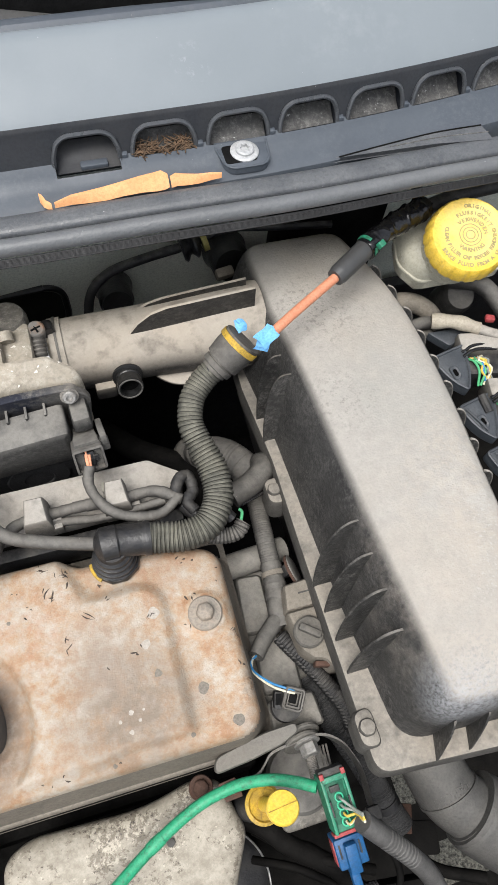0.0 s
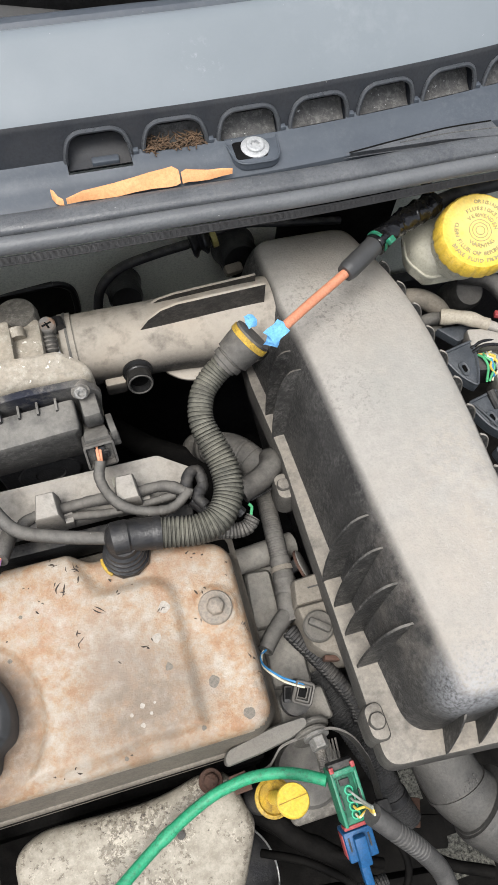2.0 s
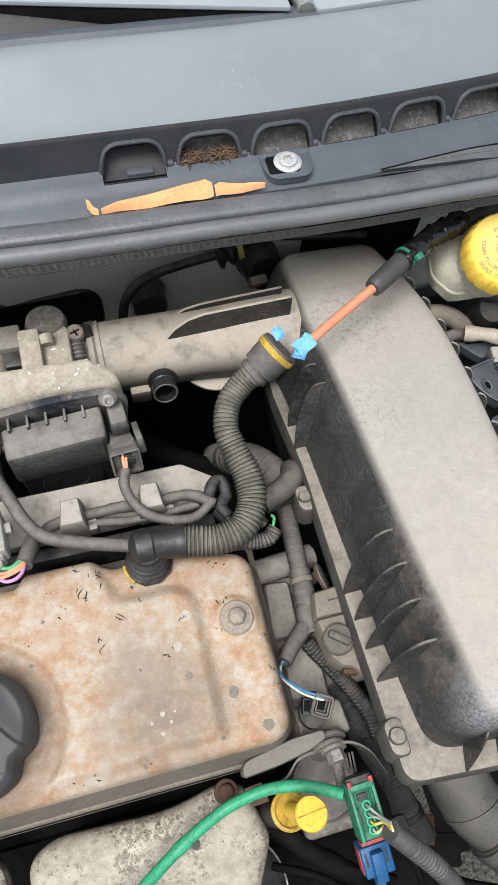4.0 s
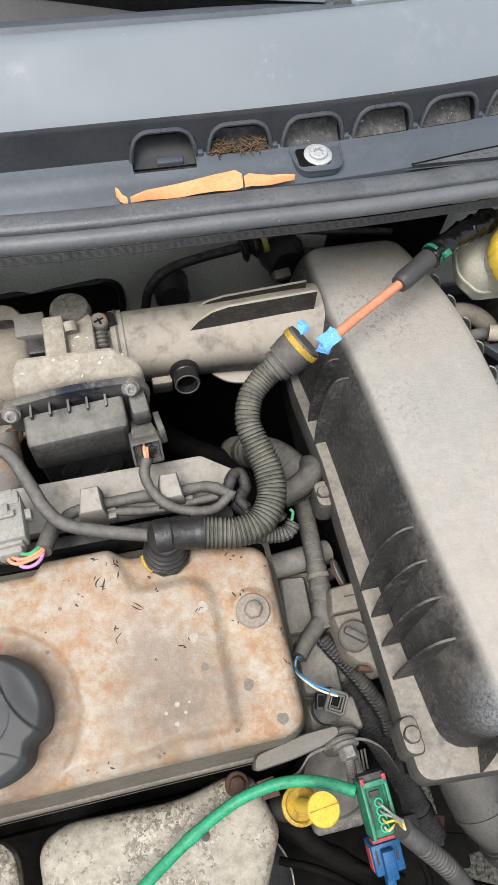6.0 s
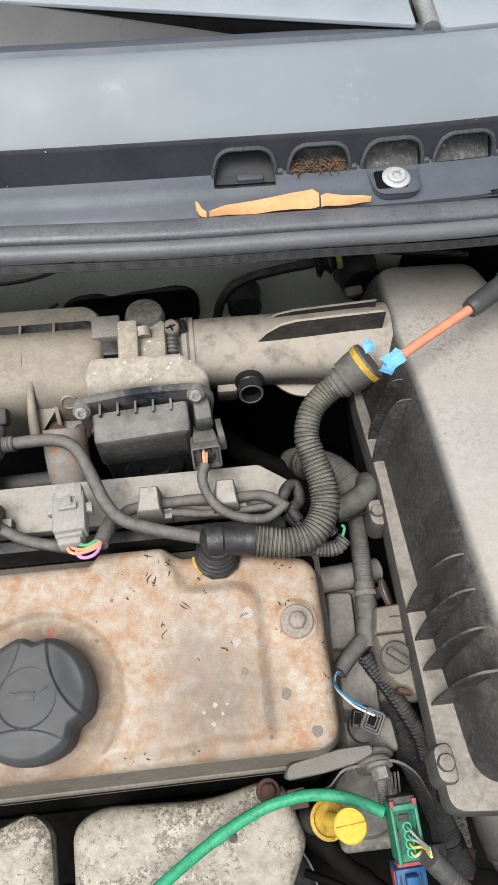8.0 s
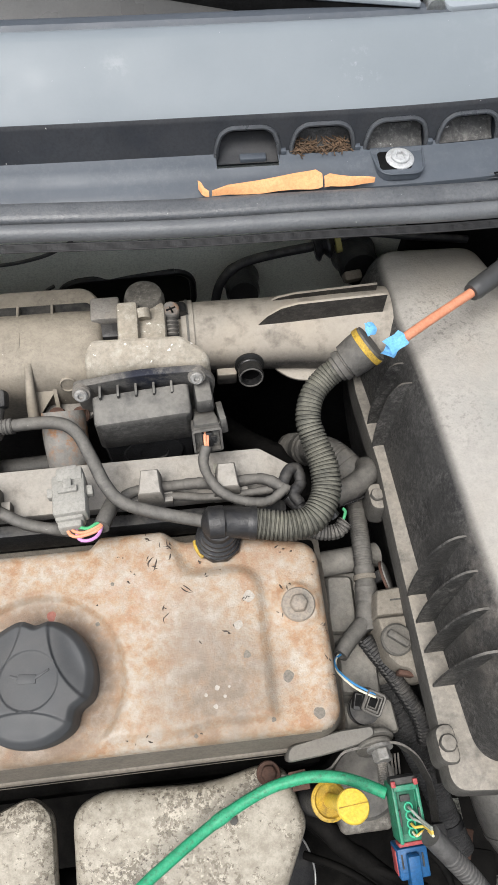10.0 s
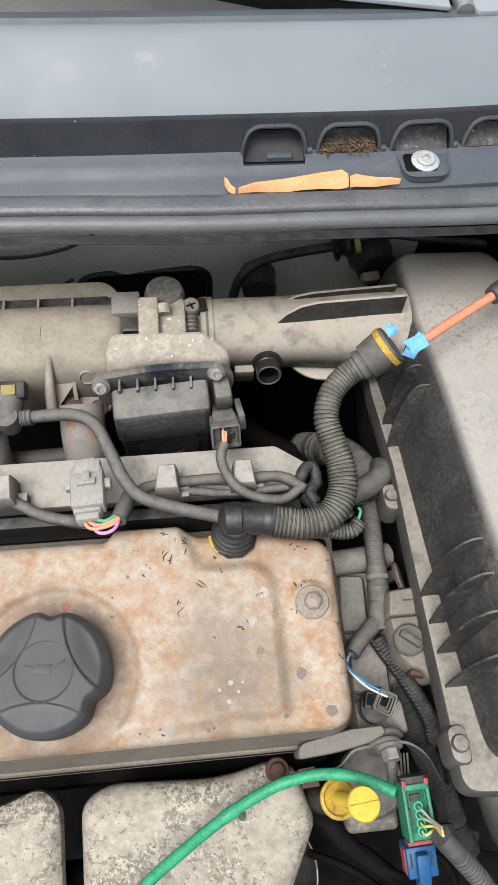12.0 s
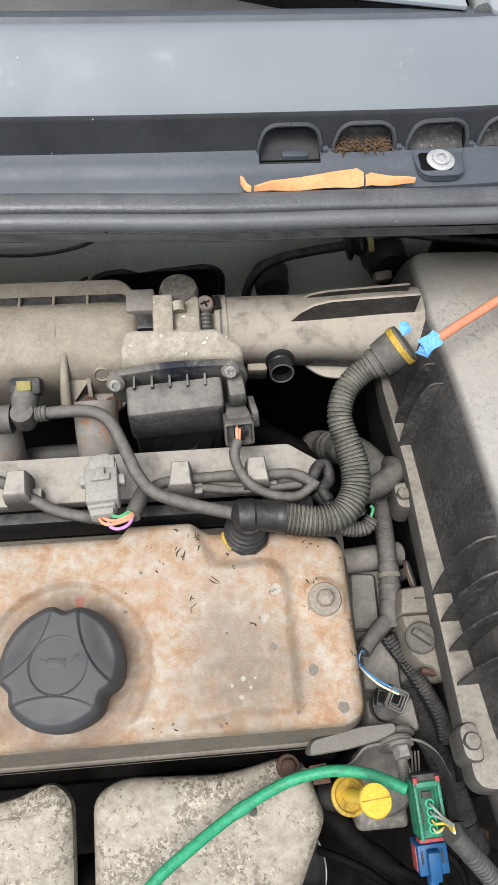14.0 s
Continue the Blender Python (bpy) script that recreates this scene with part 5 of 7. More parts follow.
part("side_lug_top", box((-0.1108, 0.2300, 0.9002), (0.0230, 0.0215, 0.0110), 0.002), M_BRACKET, tb)
part("gasket_flange", moulded(outline([(-0.136, 0.866, 0.006), (-0.118, 0.846, 0.008), (-0.034, 0.846, 0.008), (-0.028, 0.900, 0.01), (-0.042, 0.915, 0.008), (-0.088, 0.9155, 0.03), (-0.124, 0.907), (-0.137, 0.905, 0.006)], 0.006), [(0.0005, 0), (0, 0.0008), (0, 0.0045), (0.001, 0.0055)], m=pose(0, 0.1655, 0, 90, 0, 0)), M_GASKET, tb)
part("motor_cover", moulded(outline([(-0.1250, 0.856), (-0.0485, 0.856), (-0.0495, 0.9020), (-0.1240, 0.8990)], 0.006), [(0, 0), (0.0003, 0.020), (0.0015, 0.024), (0.005, 0.0262)], m=pose(0, 0.1600, 0, 90, 0, 3)), M_MOTOR, tb, "black plastic motor cover with moulded lettering")
part("motor_back", moulded(outline([(-0.1225, 0.808), (-0.050, 0.808), (-0.049, 0.870), (-0.1235, 0.870)], 0.010), [(0, 0), (0.0005, 0.019), (0.003, 0.0225)], m=pose(0, 0.1600, 0, 90, 0, 3)), M_BLACK, tb)
part("motor_can", lathe([(0.027, 0), (0.0265, 0.006), (0.0235, 0.0085), (0.012, 0.0090), (0.011, 0.0080), (0, 0.0080)], (-0.083, 0.1400, 0.8360), (86, 0, 3), 40), M_BLACK, tb)
for k in range(5):
    part("cover_rib", box((-0.1165 + 0.0135 * k, 0.157, 0.9005), (0.0020, 0.014, 0.0065), 0.0006), M_MOTOR, tb)
for k in range(9):
    part("moulded_mark", box((-0.087 + 0.004 * (k % 3), 0.1362 + 0.0002 * (k % 3), 0.889 - 0.006 * (k // 3)), (0.0032, 0.0006, 0.0022), 0.0), M_DUSTY, tb)
for x, y, z in ((-0.1305, 0.1555, 0.901), (-0.0430, 0.1585, 0.908)):
    part("screw_boss", tube([(x, y + 0.008, z - 0.003), (x, y - 0.0005, z + 0.001)], 0.0068, 18, 0.002), M_BRACKET, tb)
    part("cover_screw", lathe([(0.0050, 0), (0.0050, 0.003), (0.004, 0.0042), (0.0024, 0.0042), (0.002, 0.002), (0, 0.002)], (x, y - 0.0005, z + 0.001), (55, 0, 0), 18), M_NUT, tb)
plug = thing("sensor_plug", "black plastic sensor plug with an orange wire", "connector", (-0.04, 0.125, 0.88))
part("plug_neck", box((-0.0390, 0.1500, 0.8945), (0.0150, 0.026, 0.014), 0.003, (-12, 0, 4), taper=0.9), M_MOTOR, plug)
part("plug_body", moulded(outline([(-0.0095, -0.008), (0.0095, -0.008), (0.0095, 0.008), (-0.0095, 0.008)], 0.002), [(0.0022, -0.022), (0.0012, -0.010), (0.0, -0.002), (0.0, 0.006)], m=pose(-0.0388, 0.1240, 0.8885, 58, 0, 4)), M_MOTOR, plug)
part("plug_shroud", moulded(outline([(-0.0112, -0.0100), (0.0112, -0.0100), (0.0112, 0.0100), (-0.0112, 0.0100)], 0.0025), [(0.0006, -0.012), (0, -0.004), (0, 0.007), (0.0016, 0.0075), (0.0020, 0.002)], m=pose(-0.0390, 0.1185, 0.8865, 55, 0, 4)), M_HOSE, plug)
part("pin_block", box((-0.0390, 0.1180, 0.8870), (0.008, 0.010, 0.013), 0.001, (-30, 0, 4)), M_BLACK_CLEAN, plug)
for k in range(4):
    part("pin_seal", box((-0.0340, 0.1150, 0.8925 - 0.0032 * k), (0.004, 0.002, 0.0016), 0.0003, (-30, 0, 4)), M_BLACK, plug)
part("lock_tab", box((-0.0268, 0.1340, 0.8905), (0.005, 0.024, 0.009), 0.001, (-28, 0, 6)), M_MOTOR, plug)
part("lock_step", box((-0.0262, 0.1250, 0.8890), (0.007, 0.006, 0.010), 0.001, (-28, 0, 6)), M_MOTOR, plug)
part("plug_wire", tube([(-0.0405, 0.1185, 0.8935), (-0.0408, 0.112, 0.8935), (-0.0405, 0.106, 0.889)], 0.0013, 8, 0.002), W_ORANGE, plug, "orange wire")
part("plug_wire", tube([(-0.0385, 0.1175, 0.8925), (-0.0390, 0.112, 0.8925), (-0.0395, 0.106, 0.888)], 0.0012, 8, 0.002), W_ORANGE, plug, "orange wire")
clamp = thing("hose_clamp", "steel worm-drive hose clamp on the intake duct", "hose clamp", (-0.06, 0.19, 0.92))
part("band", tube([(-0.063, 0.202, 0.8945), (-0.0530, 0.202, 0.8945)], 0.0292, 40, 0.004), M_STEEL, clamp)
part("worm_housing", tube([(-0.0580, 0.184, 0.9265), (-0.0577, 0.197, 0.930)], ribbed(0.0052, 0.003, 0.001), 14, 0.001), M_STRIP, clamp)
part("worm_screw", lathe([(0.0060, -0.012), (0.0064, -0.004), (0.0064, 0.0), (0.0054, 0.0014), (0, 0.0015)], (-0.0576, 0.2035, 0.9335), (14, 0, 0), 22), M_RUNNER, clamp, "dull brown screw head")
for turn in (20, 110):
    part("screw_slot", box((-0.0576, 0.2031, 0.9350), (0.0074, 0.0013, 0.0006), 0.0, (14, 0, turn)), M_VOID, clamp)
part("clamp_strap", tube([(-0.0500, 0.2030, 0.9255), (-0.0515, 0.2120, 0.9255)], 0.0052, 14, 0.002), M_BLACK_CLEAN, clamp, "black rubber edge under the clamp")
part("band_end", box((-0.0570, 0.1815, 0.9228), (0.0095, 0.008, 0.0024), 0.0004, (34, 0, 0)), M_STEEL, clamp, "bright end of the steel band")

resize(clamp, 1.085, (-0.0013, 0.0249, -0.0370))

# ---- intake plenum and runner ----
plenum = thing("intake_plenum", "dusty brown-grey plastic intake plenum with ribs", "intake manifold", (-0.25, 0.19, 0.84))
rings, bm = [], bmesh.new()
for x, k in ((-0.42, 1.0), (-0.30, 1.0), (-0.20, 1.0), (-0.140, 1.0), (-0.122, 0.99), (-0.115, 0.955), (-0.1115, 0.88), (-0.1105, 0.75)):
    rings.append([bm.verts.new((x, 0.194 + 0.035 * k * math.copysign(abs(math.cos(a)) ** 0.75, math.cos(a)) * (1.14 if math.cos(a) > 0 else 1.0), 0.877 + 0.045 * k * math.copysign(abs(math.sin(a)) ** 0.8, math.sin(a)))) for a in [2 * math.pi * q / 48 for q in range(48)]])
for r0, r1 in zip(rings, rings[1:]):
    for k in range(48):
        bm.faces.new((r0[k], r0[(k + 1) % 48], r1[(k + 1) % 48], r1[k]))
bm.faces.new(rings[0]), bm.faces.new(rings[-1])
part("chamber", bm, M_PLENUM, plenum, "", 50)
part("seam_flange", moulded(outline([(-0.42, 0.229), (-0.124, 0.229, 0.010), (-0.113, 0.236, 0.012), (-0.124, 0.2505, 0.014), (-0.42, 0.2505)], 0.004), [(0.001, 0.896), (0, 0.898), (0, 0.906), (0.002, 0.9085)]), M_PLENUM, plenum)
part("seam_groove", slab(outline([(-0.42, 0.212), (-0.121, 0.212), (-0.117, 0.224, 0.006), (-0.123, 0.234), (-0.42, 0.234)], 0.003), 0.880, 0.9095, 0.001), M_BLACK, plenum, "dark seam groove")
for k in range(10):
    part("seam_rib", box((-0.150 - 0.0262 * k, 0.2225, 0.910), (0.0022, 0.017, 0.010), 0.0008), M_PLENUM, plenum)
for x in (-0.172, -0.222, -0.255):
    part("mould_line", tube([(x, 0.194 + 0.0352 * math.cos(a), 0.877 + 0.0452 * math.sin(a)) for a in [radians(75 + 10 * k) for k in range(9)]], 0.0006, 6), M_PLENUM, plenum)
part("tall_rib", fin([(-0.166, 0.186, 0.920), (-0.1660, 0.176, 0.919), (-0.1665, 0.160, 0.907), (-0.1685, 0.1475, 0.890), (-0.169, 0.1435, 0.880), (-0.168, 0.152, 0.872), (-0.167, 0.18, 0.88)], (1, 0.05, 0.05), 0.0055), M_PLENUM, plenum)
part("rib_edge", tube([(-0.1662, 0.176, 0.9165), (-0.1664, 0.169, 0.9135), (-0.1672, 0.158, 0.9045), (-0.1685, 0.1470, 0.8890), (-0.1688, 0.1440, 0.8820)], lambda run: 0.0030 + 0.0014 * soft_step(run, 0.0, 0.040), 14, 0.002), M_PLENUM, plenum)
part("side_rib", fin([(-0.166, 0.170, 0.906), (-0.148, 0.170, 0.908), (-0.151, 0.162, 0.898), (-0.166, 0.148, 0.884)], (0.2, -0.75, 0.6), 0.003), M_PLENUM, plenum)
part("short_rib", fin([(-0.1505, 0.178, 0.917), (-0.1505, 0.162, 0.901), (-0.1505, 0.152, 0.885), (-0.1505, 0.18, 0.88)], (1, 0, 0), 0.003), M_PLENUM, plenum)
part("port_ring", lathe([(0.0064, -0.006), (0.0064, 0.0), (0.0056, 0.0006), (0.0050, -0.0006), (0, -0.0006)], (-0.1395, 0.1624, 0.9050), (66, 0, 4), 24), M_PLENUM, plenum)
part("mount_plate", slab(outline([(-0.166, 0.140), (-0.124, 0.146), (-0.124, 0.158), (-0.160, 0.160)], 0.006), 0.878, 0.8825, 0.001), M_BRACKET, plenum)
for x, y in ((-0.152, 0.149), (-0.134, 0.148)):
    part("rusty_bolt", lathe([(0.0068, -0.004), (0.0068, 0.003), (0.005, 0.0045), (0, 0.0045)], (x, y, 0.882), (25, 0, 0), 16), M_RUST, plenum, "rusty bolt")
for x in (-0.147, -0.222, -0.297, -0.372):
    part("runner", tube([(x, 0.150, 0.886), (x, 0.132, 0.876), (x, 0.117, 0.852), (x, 0.110, 0.82)], 0.0170, 20), M_RUNNER, plenum, "dusty rust-streaked intake runner")

resize(plenum, 1.04, (-0.0082, 0.0117, -0.0206))

# ---- wiring tray over the head ----
rail = thing("wiring_tray", "dusty grey plastic wiring tray with raised clips", "wiring tray", (-0.18, 0.09, 0.80))
part("tray_top", slab(outline([(-0.42, 0.078), (0.0215, 0.082, 0.003), (0.0270, 0.103, 0.003), (0.002, 0.1190, 0.003), (-0.42, 0.1165)], 0.004), 0.838, 0.851, 0.002, lift=lambda x, y, z: z + 0.20 * max(0.0, y - 0.094)), M_DUSTY, rail)
part("tray_front", box((-0.20, 0.074, 0.820), (0.44, 0.010, 0.038), 0.002), M_BLACK, rail)
for x, z in ((-0.208, 0.862), (-0.085, 0.862), (-0.0265, 0.862)):
    part("clip", moulded(outline([(x - 0.011, 0.078), (x + 0.010, 0.078), (x + 0.008, 0.101), (x - 0.008, 0.101)], 0.001), [(0, 0.848), (0, z), (0.0015, z + 0.014), (0.0025, z + 0.0155)]), M_DUSTY, rail)
    part("clip_foot", box((x + 0.012, 0.084, 0.856), (0.008, 0.012, 0.012), 0.001), M_DUSTY, rail)
part("tray_slot", box((-0.052, 0.105, 0.8505), (0.014, 0.006, 0.002), 0.0004), M_BLACK, rail, "dark slot in the tray")

solo("fuel_rail", tube([(-0.42, 0.134, 0.814), (-0.30, 0.1350, 0.815), (-0.168, 0.1388, 0.815)], 0.0085, 18), M_INLET, "dark dusty fuel rail behind the wiring tray", "fuel rail")

# ---- wiring loom to the breather and grey connector ----
loom = thing("smooth_hose", "smooth dusty grey hose running into the elbow", "hose", (-0.12, 0.1, 0.87))
part("hose_run", tube([(-0.225, 0.137, 0.888), (-0.194, 0.139, 0.890), (-0.154, 0.137, 0.895), (-0.137, 0.129, 0.893), (-0.1265, 0.109, 0.890), (-0.1165, 0.086, 0.888), (-0.105, 0.0725, 0.884), (-0.0814, 0.0635, 0.8804), (-0.044, 0.0535, 0.8769)], 0.0049, 16), M_HOSE, loom)
part("hose_end", tube([(-0.240, 0.137, 0.888), (-0.210, 0.1372, 0.888)], lambda run: 0.0098 if run < 0.02 else 0.0112, 18, 0.001), M_HOSE, loom)
part("hose_cuff", tube([(-0.193, 0.139, 0.890), (-0.183, 0.139, 0.891)], ribbed(0.0062, 0.003, 0.0006), 18, 0.0006), M_HOSE, loom)
tap2 = thing("fuel_fitting", "black quick-connect fitting with a yellow tab", "fitting", (-0.205, 0.15, 0.87))
part("fitting_body", tube([(-0.200, 0.158, 0.894), (-0.2005, 0.147, 0.892), (-0.2005, 0.136, 0.888)], lambda run: 0.0112 - 0.1 * run, 20), M_HOSE, tap2)
part("fitting_head", box((-0.1985, 0.1590, 0.897), (0.024, 0.014, 0.014), 0.003, (20, 0, 0)), M_BLACK, tap2)
part("fitting_plate", lathe([(0.0165, -0.004), (0.0165, 0.0), (0.0155, 0.001), (0, 0.001)], (-0.2067, 0.1800, 0.8762), (48, 0, 0), 28), M_DUCT, tap2)
part("fitting_knuckle", lathe([(0.0085, -0.008), (0.0095, -0.004), (0.0095, 0.004), (0.0085, 0.008), (0, 0.0085)], (-0.2010, 0.1375, 0.890), (0, 0, 0), 20), M_HOSE, tap2)
part("yellow_tab", box((-0.1985, 0.1560, 0.9045), (0.0105, 0.0075, 0.002), 0.0005, (20, 0, 0)), M_YELLOW_DIM, tap2, "dull yellow tab")
conn = thing("grey_connector", "pale grey two-pin connector with coloured wires", "connector", (-0.142, 0.075, 0.87))
for name, y, size, z in (("connector_body", 0.0790, (0.0240, 0.0330, 0.017), 0.885), ("connector_top", 0.0950, (0.0195, 0.0120, 0.013), 0.886), ("connector_collar", 0.0635, (0.0205, 0.0080, 0.015), 0.884), ("connector_base", 0.0585, (0.0175, 0.0080, 0.013), 0.883)):
    part(name, box((-0.142, y, z), size, 0.0025, (-8, 0, 4)), M_GREY_CONN, conn)
part("latch", box((-0.1425, 0.0825, 0.8945), (0.0140, 0.0050, 0.003), 0.0008, (-8, 0, 4)), M_GREY_CONN, conn)
part("latch", box((-0.1425, 0.0865, 0.8945), (0.0060, 0.0080, 0.003), 0.0008, (-8, 0, 4)), M_GREY_CONN, conn)
part("lock_cap", box((-0.1415, 0.0990, 0.888), (0.0100, 0.0060, 0.008), 0.001, (-8, 0, 4)), M_GREY_CONN, conn)
for s_ in (-1, 1):
    part("wing", box((-0.142 + s_ * 0.0140, 0.0830, 0.885), (0.005, 0.0075, 0.008), 0.001, (0, 0, 4)), M_GREY_CONN, conn)
for x0, low, m in ((-0.1450, 0.0490, W_ORANGE), (-0.1425, 0.0515, W_ORANGE), (-0.1390, 0.0455, W_VIOLET), (-0.1395, 0.0545, W_GREEN)):
    part("lead", tube([(x0, 0.0570, 0.883), (x0 + 0.003, low + 0.002, 0.885), (x0 + 0.010, low, 0.886), (-0.1225, low + 0.004, 0.885), (-0.1195, 0.0600, 0.882)], 0.0013, 8, 0.002), m, conn)
part("lead_sleeve", tube([(-0.121, 0.056, 0.882), (-0.117, 0.068, 0.876), (-0.113, 0.082, 0.866)], 0.0062, 12), M_HOSE, conn)

# ---- brake fluid reservoir ----
res = thing("brake_fluid_reservoir", "translucent reservoir with a yellow warning-lettered cap", "brake reservoir", (0.285, 0.205, 0.86))
RC = (0.2838, 0.2040)
TILT_CAP = (17, -6, 0)
part("tank", moulded(outline([(0.2475, 0.2275, 0.008), (0.2585, 0.2060, 0.008), (0.34, 0.204), (0.35, 0.264), (0.258, 0.264, 0.012)], 0.012), [(0.006, 0.876), (0, 0.884), (0, 0.905), (0.003, 0.912), (0.010, 0.917), (0.02, 0.919)]), M_RES, res)
part("tank_seam", slab(outline([(0.2460, 0.2275, 0.008), (0.2573, 0.2045, 0.008), (0.342, 0.2025), (0.352, 0.266), (0.2565, 0.266, 0.012)], 0.012), 0.893, 0.896, 0.0008), M_RES, res)
part("neck", lathe([(0.026, -0.03), (0.026, 0.006)], (RC[0], RC[1] + 0.006, 0.936), TILT_CAP, 32), M_RES, res)
brake_cap = part("cap", lathe([(0.0322, -0.0095), (0.0328, -0.0080), (0.0330, -0.0060), (0.0326, 0.0), (0.0320, 0.0040), (0.0310, 0.0068), (0.0298, 0.0082), (0.0290, 0.0083), (0.0284, 0.0080), (0, 0.0080)], (*RC, 0.944), TILT_CAP, 180, wobble=lambda a, r, z: r * (1 + 0.022 * soft_step(math.cos(18 * a), -0.75, -0.35)) - 0.0007 if r > 0.0305 else r), M_YELLOW, res, "bright yellow screw cap")
CAP_POSE = pose(*RC, 0.944, *TILT_CAP) @ pose(0, 0, 0.0081)
for r in (0.0035, 0.0062, 0.0088):
    part("cap_ring", tube([tuple(CAP_POSE @ Vector((r * math.cos(a), r * math.sin(a), 0))) for a in [2 * math.pi * k / 8 + 0.39 for k in range(9)]] if r > 0.005 else [tuple(CAP_POSE @ Vector((r * math.cos(a), r * math.sin(a), 0))) for a in [2 * math.pi * k / 16 for k in range(17)]], 0.00035, 6, 0.002), M_LETTER, brake_cap)


def lettering(text, size, place):
    """The outline of words in the built-in font, each letter set at place(i) and joined to one mesh."""
    bm = bmesh.new()
    for i, letter in enumerate(text):
        if letter == " ":
            continue
        curve = bpy.data.curves.new("letter", "FONT")
        curve.body, curve.size, curve.align_x, curve.extrude, curve.offset, curve.resolution_u = letter, size * 1.06, "CENTER", 0.0003, 0.00010, 2
        ob = bpy.data.objects.new("letter", curve)
        me = bpy.data.meshes.new_from_object(ob)
        me.transform(place(i))
        bm.from_mesh(me)
        bpy.data.objects.remove(ob)
        bpy.data.curves.remove(curve)
        bpy.data.meshes.remove(me)
    return bm


def on_arc(text, r, middle, step, inward=False):
    """Letters along a circle on the cap, their feet to the rim when inward is off."""
    def place(i):
        a = radians(middle) + (i - (len(text) - 1) / 2) * step
        if inward:
            a = radians(middle) - (i - (len(text) - 1) / 2) * step
            return CAP_POSE @ pose(r * math.cos(a), r * math.sin(a), 0.0001, 0, 0, math.degrees(a) - 90)
        return CAP_POSE @ pose(r * math.cos(a), r * math.sin(a), 0.0001, 0, 0, math.degrees(a) + 90)
    return place


# the cap's words run round it; they read from the side that faces the engine
LOOK = -100
for text, r, middle, step, size, inward in (("WARNING", 0.0140, LOOK, 0.235, 0.0043, False), ("CLEAN FILLER CAP BEFORE REMOVING", 0.0205, LOOK - 6, 0.116, 0.0040, False), ("BRAKE FLUID FROM A SEALED", 0.0262, LOOK + 6, 0.103, 0.0040, False), ("VERWENDEN", 0.0110, LOOK + 156, 0.26, 0.0040, True), ("FLUSSIGKEIT", 0.0165, LOOK + 160, 0.165, 0.0040, True), ("ORIGINAL", 0.0222, LOOK + 156, 0.125, 0.0040, True)):
    part("lettering", lettering(text, size, on_arc(text, r, middle, step, inward)), M_LETTER, brake_cap, "raised dull lettering")

# ---- connectors beside the air box ----
def latch(name, pts, z, hole, parent):
    """A hinged latch plate with a raised rim and an eyelet."""
    plan = outline(pts, 0.004)
    body = part(name, slab(plan, z - 0.012, z, 0.0015, lift=lambda x, y, h: h + (y - 0.11) * 0.12), M_EAR, parent)
    part("latch_rim", tube([(p.x, p.y, z + (p.y - 0.11) * 0.12) for p in drawn(plan, 0.001) + drawn(plan, 0.001)[:1]], 0.0014, 6, 0.003), M_EAR, body)
    part("eyelet", lathe([(0.0052, -0.002), (0.0052, 0.002), (0.0042, 0.0026), (0.0026, 0.0020), (0.0024, -0.001), (0, -0.001)], (*hole, z + (hole[1] - 0.11) * 0.12), (12, -8, 12), 24, wobble=lambda a, r, h: r * (1 - 0.32 * math.cos(2 * a))), M_EAR, body)
    part("eyelet_mouth", lathe([(0.0030, 0.0), (0, 0.0)], (*hole, z + 0.0012 + (hole[1] - 0.11) * 0.12), (12, -8, 12), 20, wobble=lambda a, r, h: r * (1 - 0.32 * math.cos(2 * a))), M_VOID, body, "black disc for the shaded slot of the latch")
    part("latch_fold", tube([(hole[0] - 0.011, hole[1] + 0.014, z + 0.0006), (hole[0] - 0.006, hole[1] + 0.004, z + 0.0004), (hole[0] + 0.001, hole[1] - 0.009, z - 0.0010)], 0.0011, 6, 0.003), M_EAR, body)


